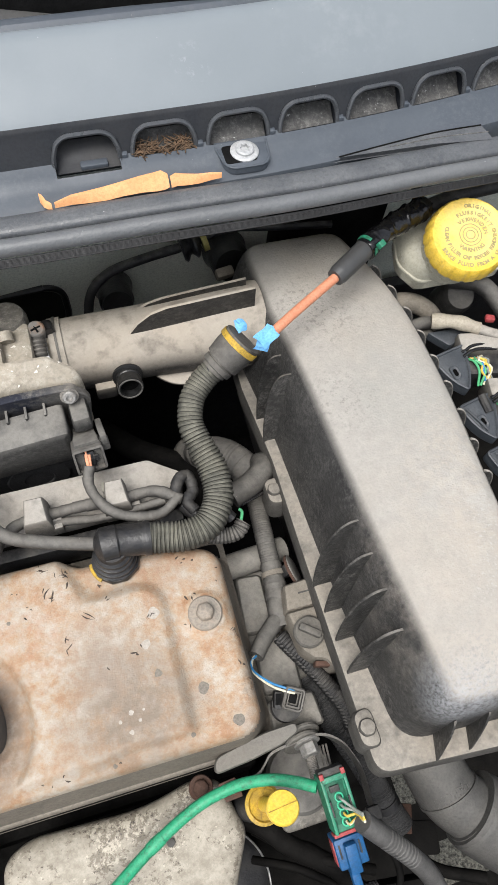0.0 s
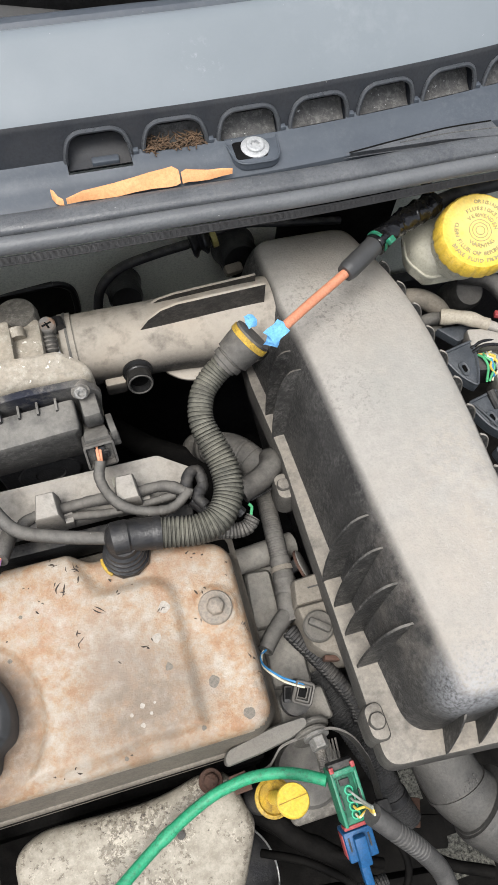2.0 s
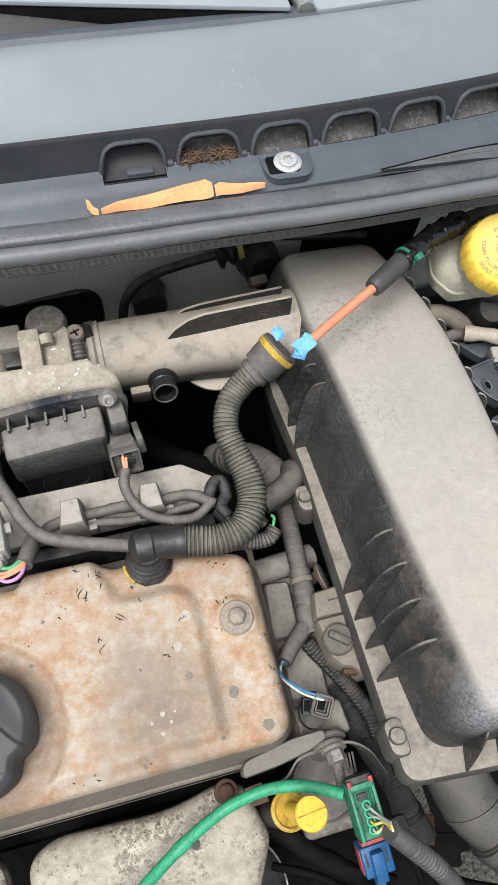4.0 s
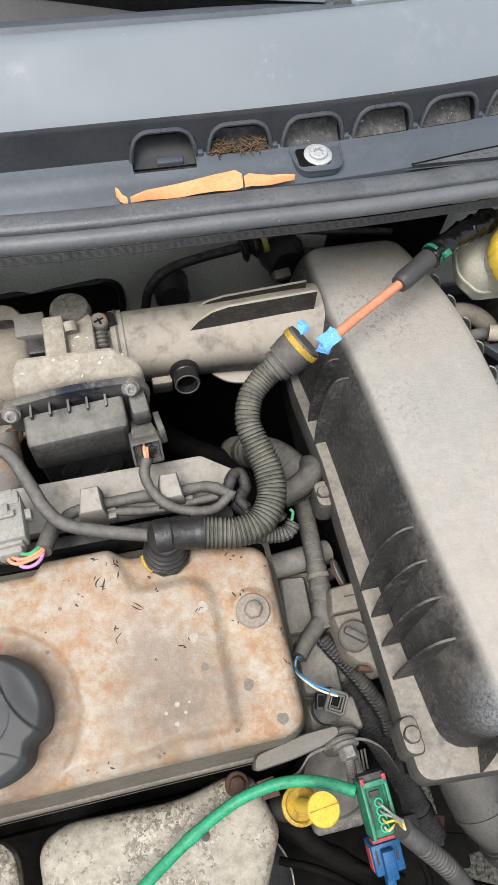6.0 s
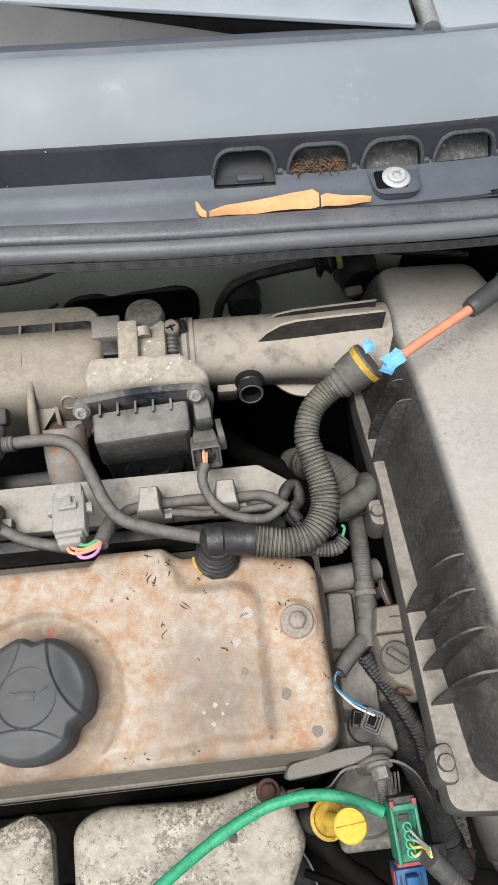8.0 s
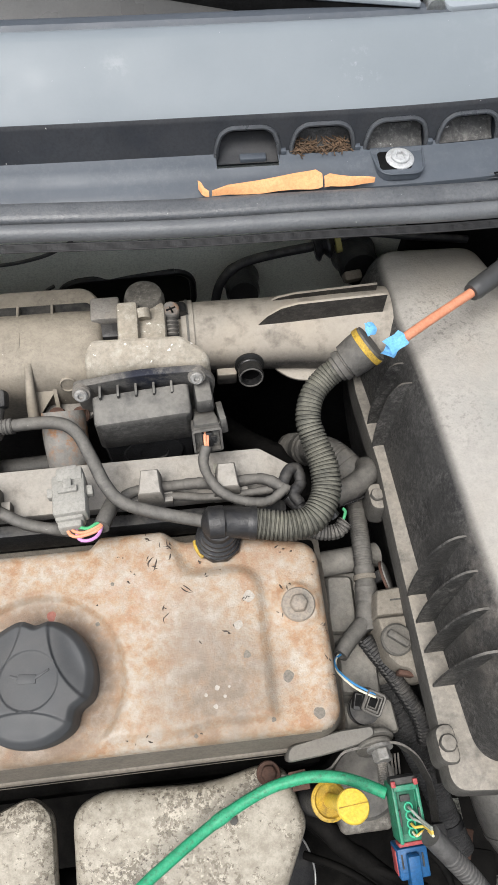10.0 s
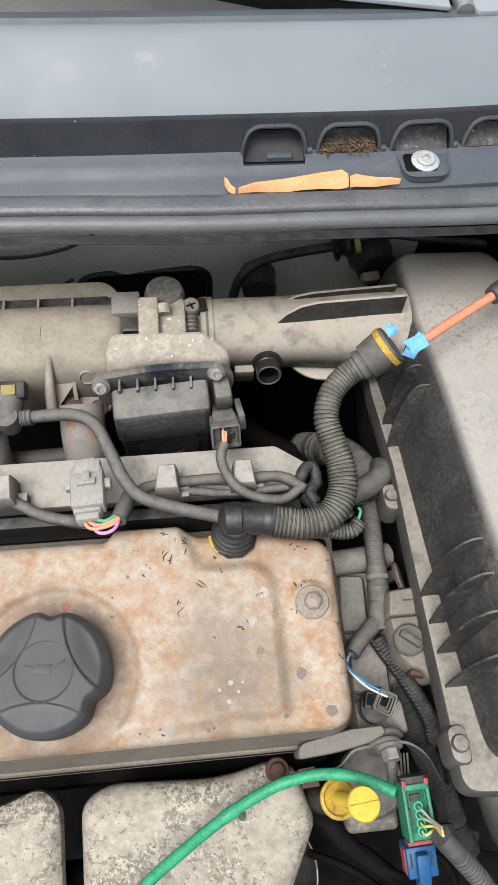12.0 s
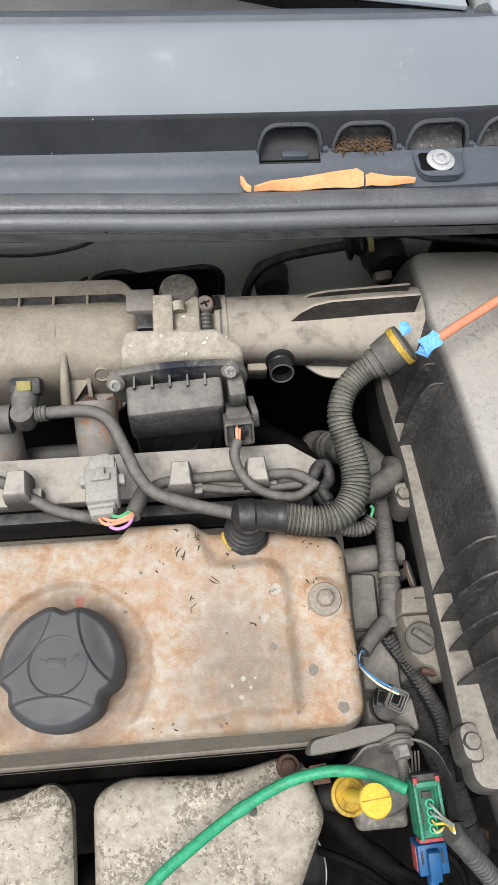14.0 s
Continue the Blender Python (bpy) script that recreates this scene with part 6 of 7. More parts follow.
EAR = [(-0.0170, 0.0150, 0.004), (-0.0120, 0.0000, 0.008), (-0.0045, -0.0120, 0.006), (0.0060, -0.0215, 0.004), (0.0120, -0.0080, 0.006), (0.0150, 0.0060, 0.006), (0.0165, 0.0215, 0.003), (0.0020, 0.0190, 0.004)]
for cx, cy, z in ((0.2745, 0.134, 0.858), (0.2870, 0.090, 0.849), (0.2990, 0.048, 0.842)):
    plug_r = thing("wiring_connector", "blue-grey multi-pin connector with an eyelet latch", "connector", (cx + 0.02, cy, 0.82), group="connectors by the air box")
    latch("latch", [(cx + x, cy + y, r) for x, y, r in EAR], z, (cx - 0.001, cy - 0.003), plug_r)
    part("connector_block", box((cx + 0.036, cy + 0.020, z - 0.006), (0.046, 0.018, 0.026), 0.003, (0, 0, -10)), M_DUSTY, plug_r)
    part("connector_shell", box((cx + 0.034, cy + 0.002, z - 0.016), (0.040, 0.020, 0.026), 0.002, (0, 0, -10)), M_BLACK, plug_r)
    part("hinge_bar", tube([(cx + 0.006, cy + 0.020, z + 0.001), (cx + 0.008, cy + 0.004, z - 0.002)], 0.004, 10), M_BLACK, plug_r)
    for k, m in enumerate((W_GREEN, W_YELLOW, W_BLUE, W_GREEN, W_GREY, W_YELLOW, W_WHITE)):
        j = (k * 5) % 7
        part("wire", tube([(cx + 0.019 + 0.0024 * k, cy + 0.011, z - 0.004), (cx + 0.021 + 0.0022 * j, cy + 0.005 - 0.0015 * (k % 3), z + 0.001), (cx + 0.023 + 0.0020 * k, cy - 0.004, z - 0.001), (cx + 0.021 + 0.0026 * j, cy - 0.014, z - 0.010)], 0.0011, 8, 0.003), m, plug_r)
    for d in (0.0, 0.0042):
        part("tape_band", tube([(cx + 0.012, cy + 0.010 + d, z + 0.004), (cx + 0.024, cy + 0.013 + d, z + 0.0065), (cx + 0.044, cy + 0.011 + d, z + 0.004)], 0.0016, 8, 0.003), M_TAPE, plug_r, "shiny black tape")

# ---- pipes and sleeves below the reservoir ----
for pts, r, m, label in (([(0.231, 0.194, 0.836), (0.2385, 0.2075, 0.850), (0.250, 0.2135, 0.857), (0.2650, 0.2105, 0.858), (0.2790, 0.2015, 0.853), (0.2870, 0.190, 0.843)], 0.0088, M_BOXY, "broad dusty beige pipe arched below the reservoir"), ([(0.245, 0.190, 0.835), (0.258, 0.192, 0.845), (0.278, 0.190, 0.852), (0.305, 0.178, 0.852)], 0.0060, M_HOSE, "thin grey rubber pipe beside the air box"), ([(0.248, 0.184, 0.828), (0.262, 0.187, 0.838), (0.281, 0.185, 0.840)], 0.0050, M_HOSE, "thin grey rubber pipe beside the air box"), ([(0.310, 0.225, 0.86), (0.330, 0.205, 0.87), (0.345, 0.17, 0.86)], 0.0080, M_HOSE, "curved grey hose below the reservoir")):
    solo("rubber_pipe", tube(pts, r, 14), m, label, "pipe", group="pipes by the reservoir")
sleeve = thing("tan_sleeve", "tan taped sleeve over a grey pipe", "sleeve", (0.29, 0.175, 0.86))
part("sleeve_wrap", tube([(0.272, 0.184, 0.864), (0.290, 0.176, 0.868), (0.309, 0.165, 0.867)], lambda run: 0.0070 - 0.03 * run + 0.0005 * math.sin(run * 300), 18, 0.002), M_TAN, sleeve)
part("sleeve_tail", tube([(0.306, 0.167, 0.866), (0.325, 0.157, 0.863), (0.35, 0.150, 0.86)], 0.0050, 12), M_DUSTY, sleeve)
part("red_end", box((0.322, 0.172, 0.868), (0.008, 0.006, 0.005), 0.001, (0, 0, -20)), M_RED, sleeve, "red plastic end")
solo("dark_bracket", slab(outline([(0.268, 0.178), (0.283, 0.160), (0.302, 0.168), (0.300, 0.176)], 0.003), 0.846, 0.856, 0.001), M_EAR, "blue-grey plastic bracket under the sleeve", "bracket")
solo("pump_cup", lathe([(0.016, -0.03), (0.016, 0.0), (0.013, 0.006), (0, 0.007)], (0.3180, 0.2150, 0.846), (25, 0, 0), 28), M_HOSE, "dusty round cup below the reservoir", "cup")

# ---- gearbox end: castings, looms, brackets ----
casting = thing("coolant_outlet", "dusty grey cast coolant outlet housing", "coolant housing", (0.07, -0.02, 0.70))
part("housing", moulded(outline([(0.040, -0.098), (0.090, -0.100), (0.098, -0.03), (0.090, 0.030), (0.052, 0.030), (0.044, 0.0)], 0.006), [(0, 0.70), (0, 0.770), (0.002, 0.775), (0.006, 0.777)]), M_GEARBOX, casting)
part("upper_step", moulded(outline([(0.047, -0.022), (0.072, -0.024), (0.074, 0.024), (0.052, 0.026)], 0.005), [(0, 0.770), (0, 0.782), (0.002, 0.785), (0.004, 0.7855)]), M_GEARBOX, casting)
part("lower_step", moulded(outline([(0.048, -0.070), (0.080, -0.074), (0.082, -0.028), (0.052, -0.026)], 0.005), [(0, 0.770), (0, 0.788), (0.002, 0.791), (0.004, 0.7915)]), M_GEARBOX, casting)
part("sensor_seat", moulded(outline([(0.046, -0.102), (0.088, -0.102), (0.086, -0.076), (0.048, -0.076)], 0.005), [(0, 0.770), (0, 0.794), (0.002, 0.797), (0.004, 0.7975)]), M_GEARBOX, casting)
part("back_pipe", tube([(0.045, 0.036, 0.782), (0.07, 0.038, 0.782), (0.10, 0.042, 0.775)], 0.011, 16), M_GEARBOX, casting)

head_bits = thing("clutch_housing", "grey cast clutch housing with a speckled top", "gearbox housing", (0.06, -0.15, 0.55))
part("round_boss", lathe([(0.029, -0.15), (0.029, 0.0), (0.026, 0.004), (0, 0.004)], (0.067, -0.136, 0.722), n=36), M_MOTOR, head_bits)
part("boss_block", box((0.0652, -0.1608, 0.692), (0.044, 0.026, 0.05), 0.005, seg=3), M_DOME, head_bits)
part("lower_arm", tube([(0.010, -0.150, 0.700), (0.032, -0.168, 0.700), (0.046, -0.184, 0.700), (0.064, -0.198, 0.698), (0.085, -0.218, 0.690), (0.10, -0.245, 0.68)], wrapped(0.0085, 0.02, 0.05), 18, 0.002), M_DEEP_SHADE, head_bits)
part("cross_member", box((0.08, -0.262, 0.60), (0.20, 0.04, 0.03), 0.006, (0, 0, -8)), M_DEEP_SHADE, head_bits)
part("right_bracket", slab(outline([(0.125, -0.215), (0.165, -0.225), (0.17, -0.20), (0.13, -0.19)], 0.004), 0.70, 0.706, 0.001), M_DEEP_SHADE, head_bits)
part("rusty_tab", box((0.138, -0.188, 0.728), (0.016, 0.022, 0.004), 0.001, (0, 20, -20)), M_RUST, head_bits, "rusty steel tab")
pump = thing("vacuum_canister", "black round canister with a bright rim", "canister", (0.0, -0.20, 0.50))
part("can", lathe([(0.053, -0.10), (0.053, 0.0), (0.046, 0.004), (0, 0.004)], (-0.0232, -0.2146, 0.580), (0, 0, 0), 40), M_BLACK_CLEAN, pump)
part("rim", tube([(-0.0232 + 0.0535 * math.cos(a), -0.2146 + 0.0535 * math.sin(a), 0.581) for a in [2 * math.pi * k / 36 for k in range(37)]], 0.0010, 6), M_STEEL, pump, "bright metal rim")

for pts, r in (([(0.02, -0.165, 0.69), (0.045, -0.185, 0.70), (0.075, -0.205, 0.70), (0.11, -0.222, 0.69)], 0.0045), ([(0.015, -0.19, 0.66), (0.05, -0.205, 0.68), (0.09, -0.235, 0.69)], 0.0035), ([(0.10, -0.185, 0.70), (0.118, -0.20, 0.72), (0.125, -0.225, 0.715), (0.115, -0.25, 0.70)], 0.003), ([(0.145, -0.20, 0.66), (0.16, -0.235, 0.68), (0.20, -0.255, 0.69)], 0.005)):
    solo("low_cable", tube(pts, r, 12), M_DEEP_SHADE, "cable low beside the gearbox, coloured near-black for shade", "cable", group="low cables")

# vertical loom with its tape and clip
vloom = thing("wiring_loom", "grey corrugated wiring loom with a plastic clip", "wiring loom", (0.08, 0.03, 0.78))
part("corrugated_sleeve", tube([(0.090, 0.115, 0.780), (0.0875, 0.093, 0.790), (0.083, 0.047, 0.802), (0.0815, 0.024, 0.803)], ribbed(0.0080, 0.0022, 0.0003), 18, 0.0006), M_HOSE, vloom, "", 25)
part("taped_section", tube([(0.0815, 0.026, 0.803), (0.080, 0.008, 0.803), (0.0785, -0.004, 0.803), (0.0765, -0.010, 0.804), (0.0765, -0.026, 0.804)], lambda run: 0.0086 + (0.0008 if 0.018 < run < 0.032 else 0.0) + 0.0004 * math.sin(run * 500), 18, 0.0015), M_HOSE, vloom)
part("clip_band", tube([(0.0815, 0.0185, 0.803), (0.0813, 0.0145, 0.803)], 0.0102, 20, 0.002), M_BOXY, vloom, "grey plastic clip band")
part("clip_block", box((0.0915, 0.0155, 0.808), (0.008, 0.009, 0.012), 0.0012, (0, 20, 10)), M_BLACK, vloom)
part("clip_disc", lathe([(0.0125, 0), (0.0125, 0.0016), (0.0112, 0.0022), (0, 0.0022)], (0.0950, 0.0130, 0.815), (0, 66, 8), 28), M_GASKET, vloom, "dark steel disc behind the clip")
part("disc_rim", lathe([(0.0128, -0.0016), (0.0132, -0.0010), (0.0132, 0.0004), (0.0120, 0.0008)], (0.0950, 0.0130, 0.815), (0, 66, 8), 28), M_RUST, vloom, "rusty rim of the disc")
part("branch", tube([(0.0775, -0.016, 0.803), (0.066, -0.025, 0.808), (0.056, -0.034, 0.813), (0.0475, -0.0435, 0.817)], lambda run: 0.0074 - 0.03 * run, 14, 0.002, inner=0.004), M_HOSE, vloom, "taped branch of the loom")
CORR = [(0.0712, -0.0318, 0.804), (0.0770, -0.0418, 0.803), (0.0842, -0.0528, 0.801), (0.0969, -0.0746, 0.797), (0.1071, -0.0947, 0.790), (0.1101, -0.1099, 0.780)]
part("split_conduit", tube(CORR, ribbed(0.0067, 0.0027, 0.0006), 16, 0.0005, inner=0.005), M_BLACK, vloom, "black split corrugated conduit", 25)
teeth = bmesh.new()
line = smooth_line([(x - 0.0050, y - 0.0018, z + 0.0048) for x, y, z in CORR], 0.003)
for i in range(0, len(line) - 1, 1):
    box(line[i], (0.0030, 0.0012, 0.0016), 0.0, (0, 25, -25), teeth)
part("conduit_teeth", teeth, M_CONDUIT, vloom)
part("braided_sleeve", tube([(0.0876, -0.0651, 0.772), (0.0903, -0.0802, 0.772), (0.1006, -0.1081, 0.769), (0.1127, -0.1392, 0.763), (0.1216, -0.1675, 0.755), (0.1311, -0.1911, 0.744)], lambda run: 0.0100 + 0.0005 * math.sin(run * 2400), 20, 0.0012), M_BRAID, vloom, "black woven braided sleeve")
part("sleeve_tie", tube([(0.1216, -0.1675, 0.755), (0.1235, -0.1729, 0.752)], 0.0112, 18, 0.002), M_BLACK_CLEAN, vloom, "black cable tie")
for k, m in enumerate((W_BLUE, W_WHITE)):
    part("loose_wire", tube([(0.048 - 0.0015 * k, -0.043, 0.818), (0.0428 + 0.0004 * k, -0.0465, 0.821), (0.0425 - 0.0003 * k, -0.054 - 0.001 * k, 0.824), (0.0515, -0.0650 - 0.0025 * k, 0.829), (0.060, -0.0715 - 0.0025 * k, 0.833), (0.0660, -0.0755 - 0.0014 * k, 0.832)], 0.0009, 8, 0.002), m, vloom)
temp = thing("temperature_sensor_plug", "black square sensor plug on the cast housing", "connector", (0.062, -0.082, 0.80))
part("sensor_body", lathe([(0.0095, -0.02), (0.0095, 0.002), (0.0112, 0.003), (0.0112, 0.006), (0.0098, 0.007), (0.0098, 0.010), (0.0112, 0.011), (0.0112, 0.016), (0, 0.016)], (0.0600, -0.0830, 0.800), n=28), M_BLACK, temp)
part("plug_shell", moulded(outline([(-0.0078, -0.0085), (0.0078, -0.0085), (0.0078, 0.0085), (-0.0078, 0.0085)], 0.0035), [(0.0008, -0.010), (0, -0.002), (0, 0.0055), (0.0008, 0.0065), (0.0018, 0.0062), (0.0020, 0.004), (0.0028, 0.004), (0.0030, 0.0062), (0.0038, 0.0062), (0.0040, 0.002)], m=pose(0.0640, -0.0795, 0.826, 10, 8, -28)), M_HOSE, temp)
part("plug_core", box((0.0640, -0.0795, 0.8275), (0.006, 0.007, 0.004), 0.001, (10, 8, -28)), M_VOID, temp)
part("side_socket", box((0.0545, -0.0775, 0.821), (0.007, 0.012, 0.012), 0.001, (10, 0, -16)), M_BLACK, temp)
part("socket_mouth", box((0.0540, -0.0775, 0.8268), (0.0045, 0.008, 0.001), 0.0, (10, 0, -16)), M_VOID, temp)

# cap box between loom and air box
bleed = thing("bleed_cap_housing", "dusty beige plastic housing with a slotted cap", "coolant housing", (0.095, -0.035, 0.78))
part("housing_back", moulded(outline([(0.0775, -0.020), (0.112, -0.020), (0.112, 0.003), (0.0815, 0.001)], 0.003), [(0, 0.78), (0, 0.8255), (0.0015, 0.8285), (0.003, 0.829)]), M_BOXY, bleed)
part("housing_front", moulded(outline([(0.0805, -0.050), (0.088, -0.0585), (0.0955, -0.0605), (0.100, -0.0690), (0.112, -0.0690), (0.112, -0.020), (0.0775, -0.020)], 0.003), [(0, 0.78), (0, 0.8275), (0.0015, 0.8305), (0.003, 0.831)]), M_BOXY, bleed)
part("cap_disc", lathe([(0.0120, 0), (0.0120, 0.0030), (0.0106, 0.0045), (0, 0.0046)], (0.0895, -0.0385, 0.831), n=36), M_BAR, bleed, "dark round cap")
part("cap_bar", box((0.0895, -0.0385, 0.838), (0.0180, 0.0056, 0.0065), 0.0018, (0, 0, -38)), M_BAR, bleed)
part("panel_groove", box((0.098, -0.008, 0.8292), (0.014, 0.0012, 0.0008), 0.0), M_BLACK, bleed)
part("rust_edge", box((0.0935, -0.0625, 0.822), (0.012, 0.004, 0.012), 0.001, (0, 0, -15)), M_RUST, bleed, "rusty edge below the housing")

# thick heater hose and the small cut conduit
heater = thing("heater_hose", "thick ribbed grey heater hose with an open end", "hose", (0.07, 0.1, 0.80))
part("hose_body", tube([(0.048, 0.172, 0.725), (0.060, 0.152, 0.765), (0.072, 0.135, 0.790), (0.084, 0.118, 0.796), (0.088, 0.104, 0.792)], lambda run: 0.0165 - 0.02 * run + 0.0003 * math.sin(run * 2400), 24, 0.0012), M_HOSE, heater)
part("hose_bend", tube([(0.064, 0.085, 0.817), (0.079, 0.0905, 0.818), (0.089, 0.0960, 0.818), (0.0965, 0.1035, 0.815), (0.0980, 0.1115, 0.807), (0.0965, 0.115, 0.795)], lambda run: 0.0104 + 0.0001 * math.sin(run * 2400), 24, 0.0010), M_HOSE, heater)
part("wire_teeth", tube([(0.070, 0.0760, 0.818), (0.082, 0.0795, 0.817), (0.094, 0.0850, 0.813), (0.103, 0.092, 0.806)], ribbed(0.0012, 0.002, 0.0006), 8, 0.0004), M_BLACK_CLEAN, heater)
cut = thing("cut_conduit", "short cut conduit with a green wire end", "wiring loom", (0.05, 0.045, 0.84))
part("conduit", tube([(0.028, 0.050, 0.850), (0.044, 0.0455, 0.848), (0.056, 0.0455, 0.849), (0.0625, 0.0515, 0.851)], ribbed(0.0062, 0.0028, 0.0008), 14, 0.0006, inner=0.0035), M_HOSE, cut, "", 25)
part("green_end", tube([(0.0605, 0.052, 0.855), (0.0625, 0.0575, 0.858), (0.0605, 0.060, 0.859)], 0.0012, 8, 0.002), W_GREEN, cut, "green wire end")
part("black_end", tube([(0.055, 0.056, 0.852), (0.050, 0.062, 0.855), (0.046, 0.066, 0.855)], 0.0045, 10, 0.003), M_BLACK_CLEAN, cut)
bundle = thing("taped_wire_bundle", "knot of black taped wires under the hose", "wiring loom", (0.03, 0.075, 0.85))
part("loop", tube([(0.016, 0.082, 0.866), (0.022, 0.092, 0.868), (0.029, 0.093, 0.866), (0.030, 0.082, 0.864), (0.024, 0.074, 0.864), (0.028, 0.066, 0.862)], wrapped(0.0048, 0.006), 14, 0.0008), M_BLACK, bundle)
part("tail", tube([(0.020, 0.075, 0.858), (0.034, 0.060, 0.852), (0.042, 0.055, 0.850)], 0.006, 12), M_BLACK_CLEAN, bundle)

# harness on the tray
harness = thing("taped_harness", "grey taped wiring harness lying in the tray", "wiring loom", (-0.05, 0.08, 0.86))
part("plug_lead", tube([(-0.040, 0.109, 0.890), (-0.0435, 0.098, 0.884), (-0.039, 0.084, 0.881), (-0.029, 0.073, 0.878), (-0.012, 0.067, 0.874), (0.004, 0.068, 0.870), (0.018, 0.078, 0.868)], wrapped(0.0041, 0.0085), 14, 0.0008), M_HOSE, harness)
part("long_lead", tube([(-0.112, 0.078, 0.862), (-0.100, 0.087, 0.864), (-0.075, 0.090, 0.862), (-0.050, 0.089, 0.866), (-0.030, 0.088, 0.862), (0.0, 0.087, 0.868), (0.020, 0.076, 0.866)], wrapped(0.0047, 0.0095), 14, 0.0008), M_HOSE, harness)
part("thin_lead", tube([(-0.094, 0.080, 0.860), (-0.07, 0.083, 0.859), (-0.045, 0.080, 0.858), (-0.02, 0.079, 0.860), (0.008, 0.080, 0.862)], wrapped(0.0036, 0.007), 12, 0.0008), M_HOSE, harness)
part("front_lead", tube([(-0.235, 0.102, 0.862), (-0.215, 0.092, 0.863), (-0.200, 0.082, 0.862), (-0.180, 0.071, 0.860), (-0.158, 0.064, 0.862), (-0.146, 0.058, 0.874)], 0.0045, 12), M_HOSE, harness)
part("white_tag", box((-0.0345, 0.1015, 0.862), (0.003, 0.008, 0.002), 0.0003), M_RES, harness, "small white tag")

# lifting plates, bracket, bolt
lift = thing("lifting_plate", "dusty grey oval steel lifting plate", "bracket", (0.03, -0.10, 0.79))
ALONG, ASIDE = Vector((0.99, 0.14)), Vector((-0.14, 0.99))
oval = [tuple(Vector((0.0295, -0.1035)) + ALONG * u * 0.965 + ASIDE * v * 0.965) for u, v in ((-0.035, -0.0055), (-0.005, -0.0072), (0.020, -0.0066), (0.034, -0.003), (0.034, 0.004), (0.010, 0.0068), (-0.030, 0.0055))]
part("plate", moulded(outline(oval, 0.0055, 5), [(0.001, 0.790), (0, 0.792), (0, 0.8180), (0.001, 0.8195)], lift=lambda x, y, z: z + 0.2 * (x - 0.03)), M_PLATE, lift)
for k in (0, 1):
    part("spacer", lathe([(0.0150 - 0.002 * k, 0), (0.0160 - 0.002 * k, 0.0008), (0.0160 - 0.002 * k, 0.0026), (0.0150 - 0.002 * k, 0.0034), (0, 0.0034)], (0.0650, -0.1035 - 0.0046 * k, 0.7985), (66, 0, 6), 40), M_PLATE, lift)
strip = thing("steel_bracket", "bent grey steel strip bracket holding connectors", "bracket", (0.07, -0.12, 0.79))
PATH_B = [(-0.006, -0.122, 0.792), (0.012, -0.1225, 0.793), (0.028, -0.1215, 0.796), (0.035, -0.116, 0.800), (0.042, -0.1105, 0.803), (0.060, -0.1085, 0.805), (0.080, -0.1085, 0.806), (0.0935, -0.1175, 0.806), (0.1000, -0.130, 0.804), (0.1035, -0.142, 0.801), (0.1045, -0.165, 0.792)]
bm = bmesh.new()
line = smooth_line(PATH_B, 0.003)
rows = []
for p, u, v in frame_along(line):
    deep = 0.003 + 0.017 * soft_step(p.x, 0.078, 0.090)
    rows.append([bm.verts.new(p + Vector((0, a, b))) for a, b in ((0.0010, 0.0015), (-0.0010, 0.0015), (-0.0010, -deep), (0.0010, -deep))])
for r0, r1 in zip(rows, rows[1:]):
    for k in range(4):
        bm.faces.new((r0[k], r0[(k + 1) % 4], r1[(k + 1) % 4], r1[k]))
bm.faces.new(rows[0]), bm.faces.new(rows[-1])
part("strip", bm, M_STRIP, strip)
part("cable_tab", box((0.005, -0.1215, 0.799), (0.013, 0.005, 0.003), 0.0008, (0, 0, 5)), M_RUST, strip, "rusty cable tab")
part("cable_tab", box((0.007, -0.1300, 0.797), (0.013, 0.005, 0.002), 0.0006, (0, 0, 3)), M_RUST, strip, "rusty cable tab")
part("bracket_ears", box((0.1035, -0.170, 0.790), (0.010, 0.010, 0.010), 0.0015), M_BLACK, strip)
hexb = thing("hex_bolt", "zinc hex nut on a threaded stud", "bolt", (0.069, -0.118, 0.78))
part("nut", lathe([(0.0066, 0.0), (0.0070, 0.0008), (0.0070, 0.0072), (0.0062, 0.0082), (0, 0.0082)], (0.0690, -0.1125, 0.8010), (72, 0, 4), 6), M_NUT, hexb, "", 20)
part("nut_washer", lathe([(0.0098, -0.0022), (0.0100, -0.0016), (0.0100, 0.0), (0, 0)], (0.0690, -0.1120, 0.8012), (72, 0, 4), 28), M_NUT, hexb)
part("stud", tube([(0.0690, -0.119, 0.799), (0.0692, -0.128, 0.796), (0.0694, -0.138, 0.792)], ribbed(0.0042, 0.0012, 0.0005), 12, 0.0003), M_BRACKET, hexb, "threaded stud", 25)
for k in range(3):
    part("spring_wire", tube([(0.0785 + 0.0026 * k, -0.116, 0.793), (0.0790 + 0.0026 * k, -0.130, 0.785)], 0.0008, 6), M_BRACKET, hexb)

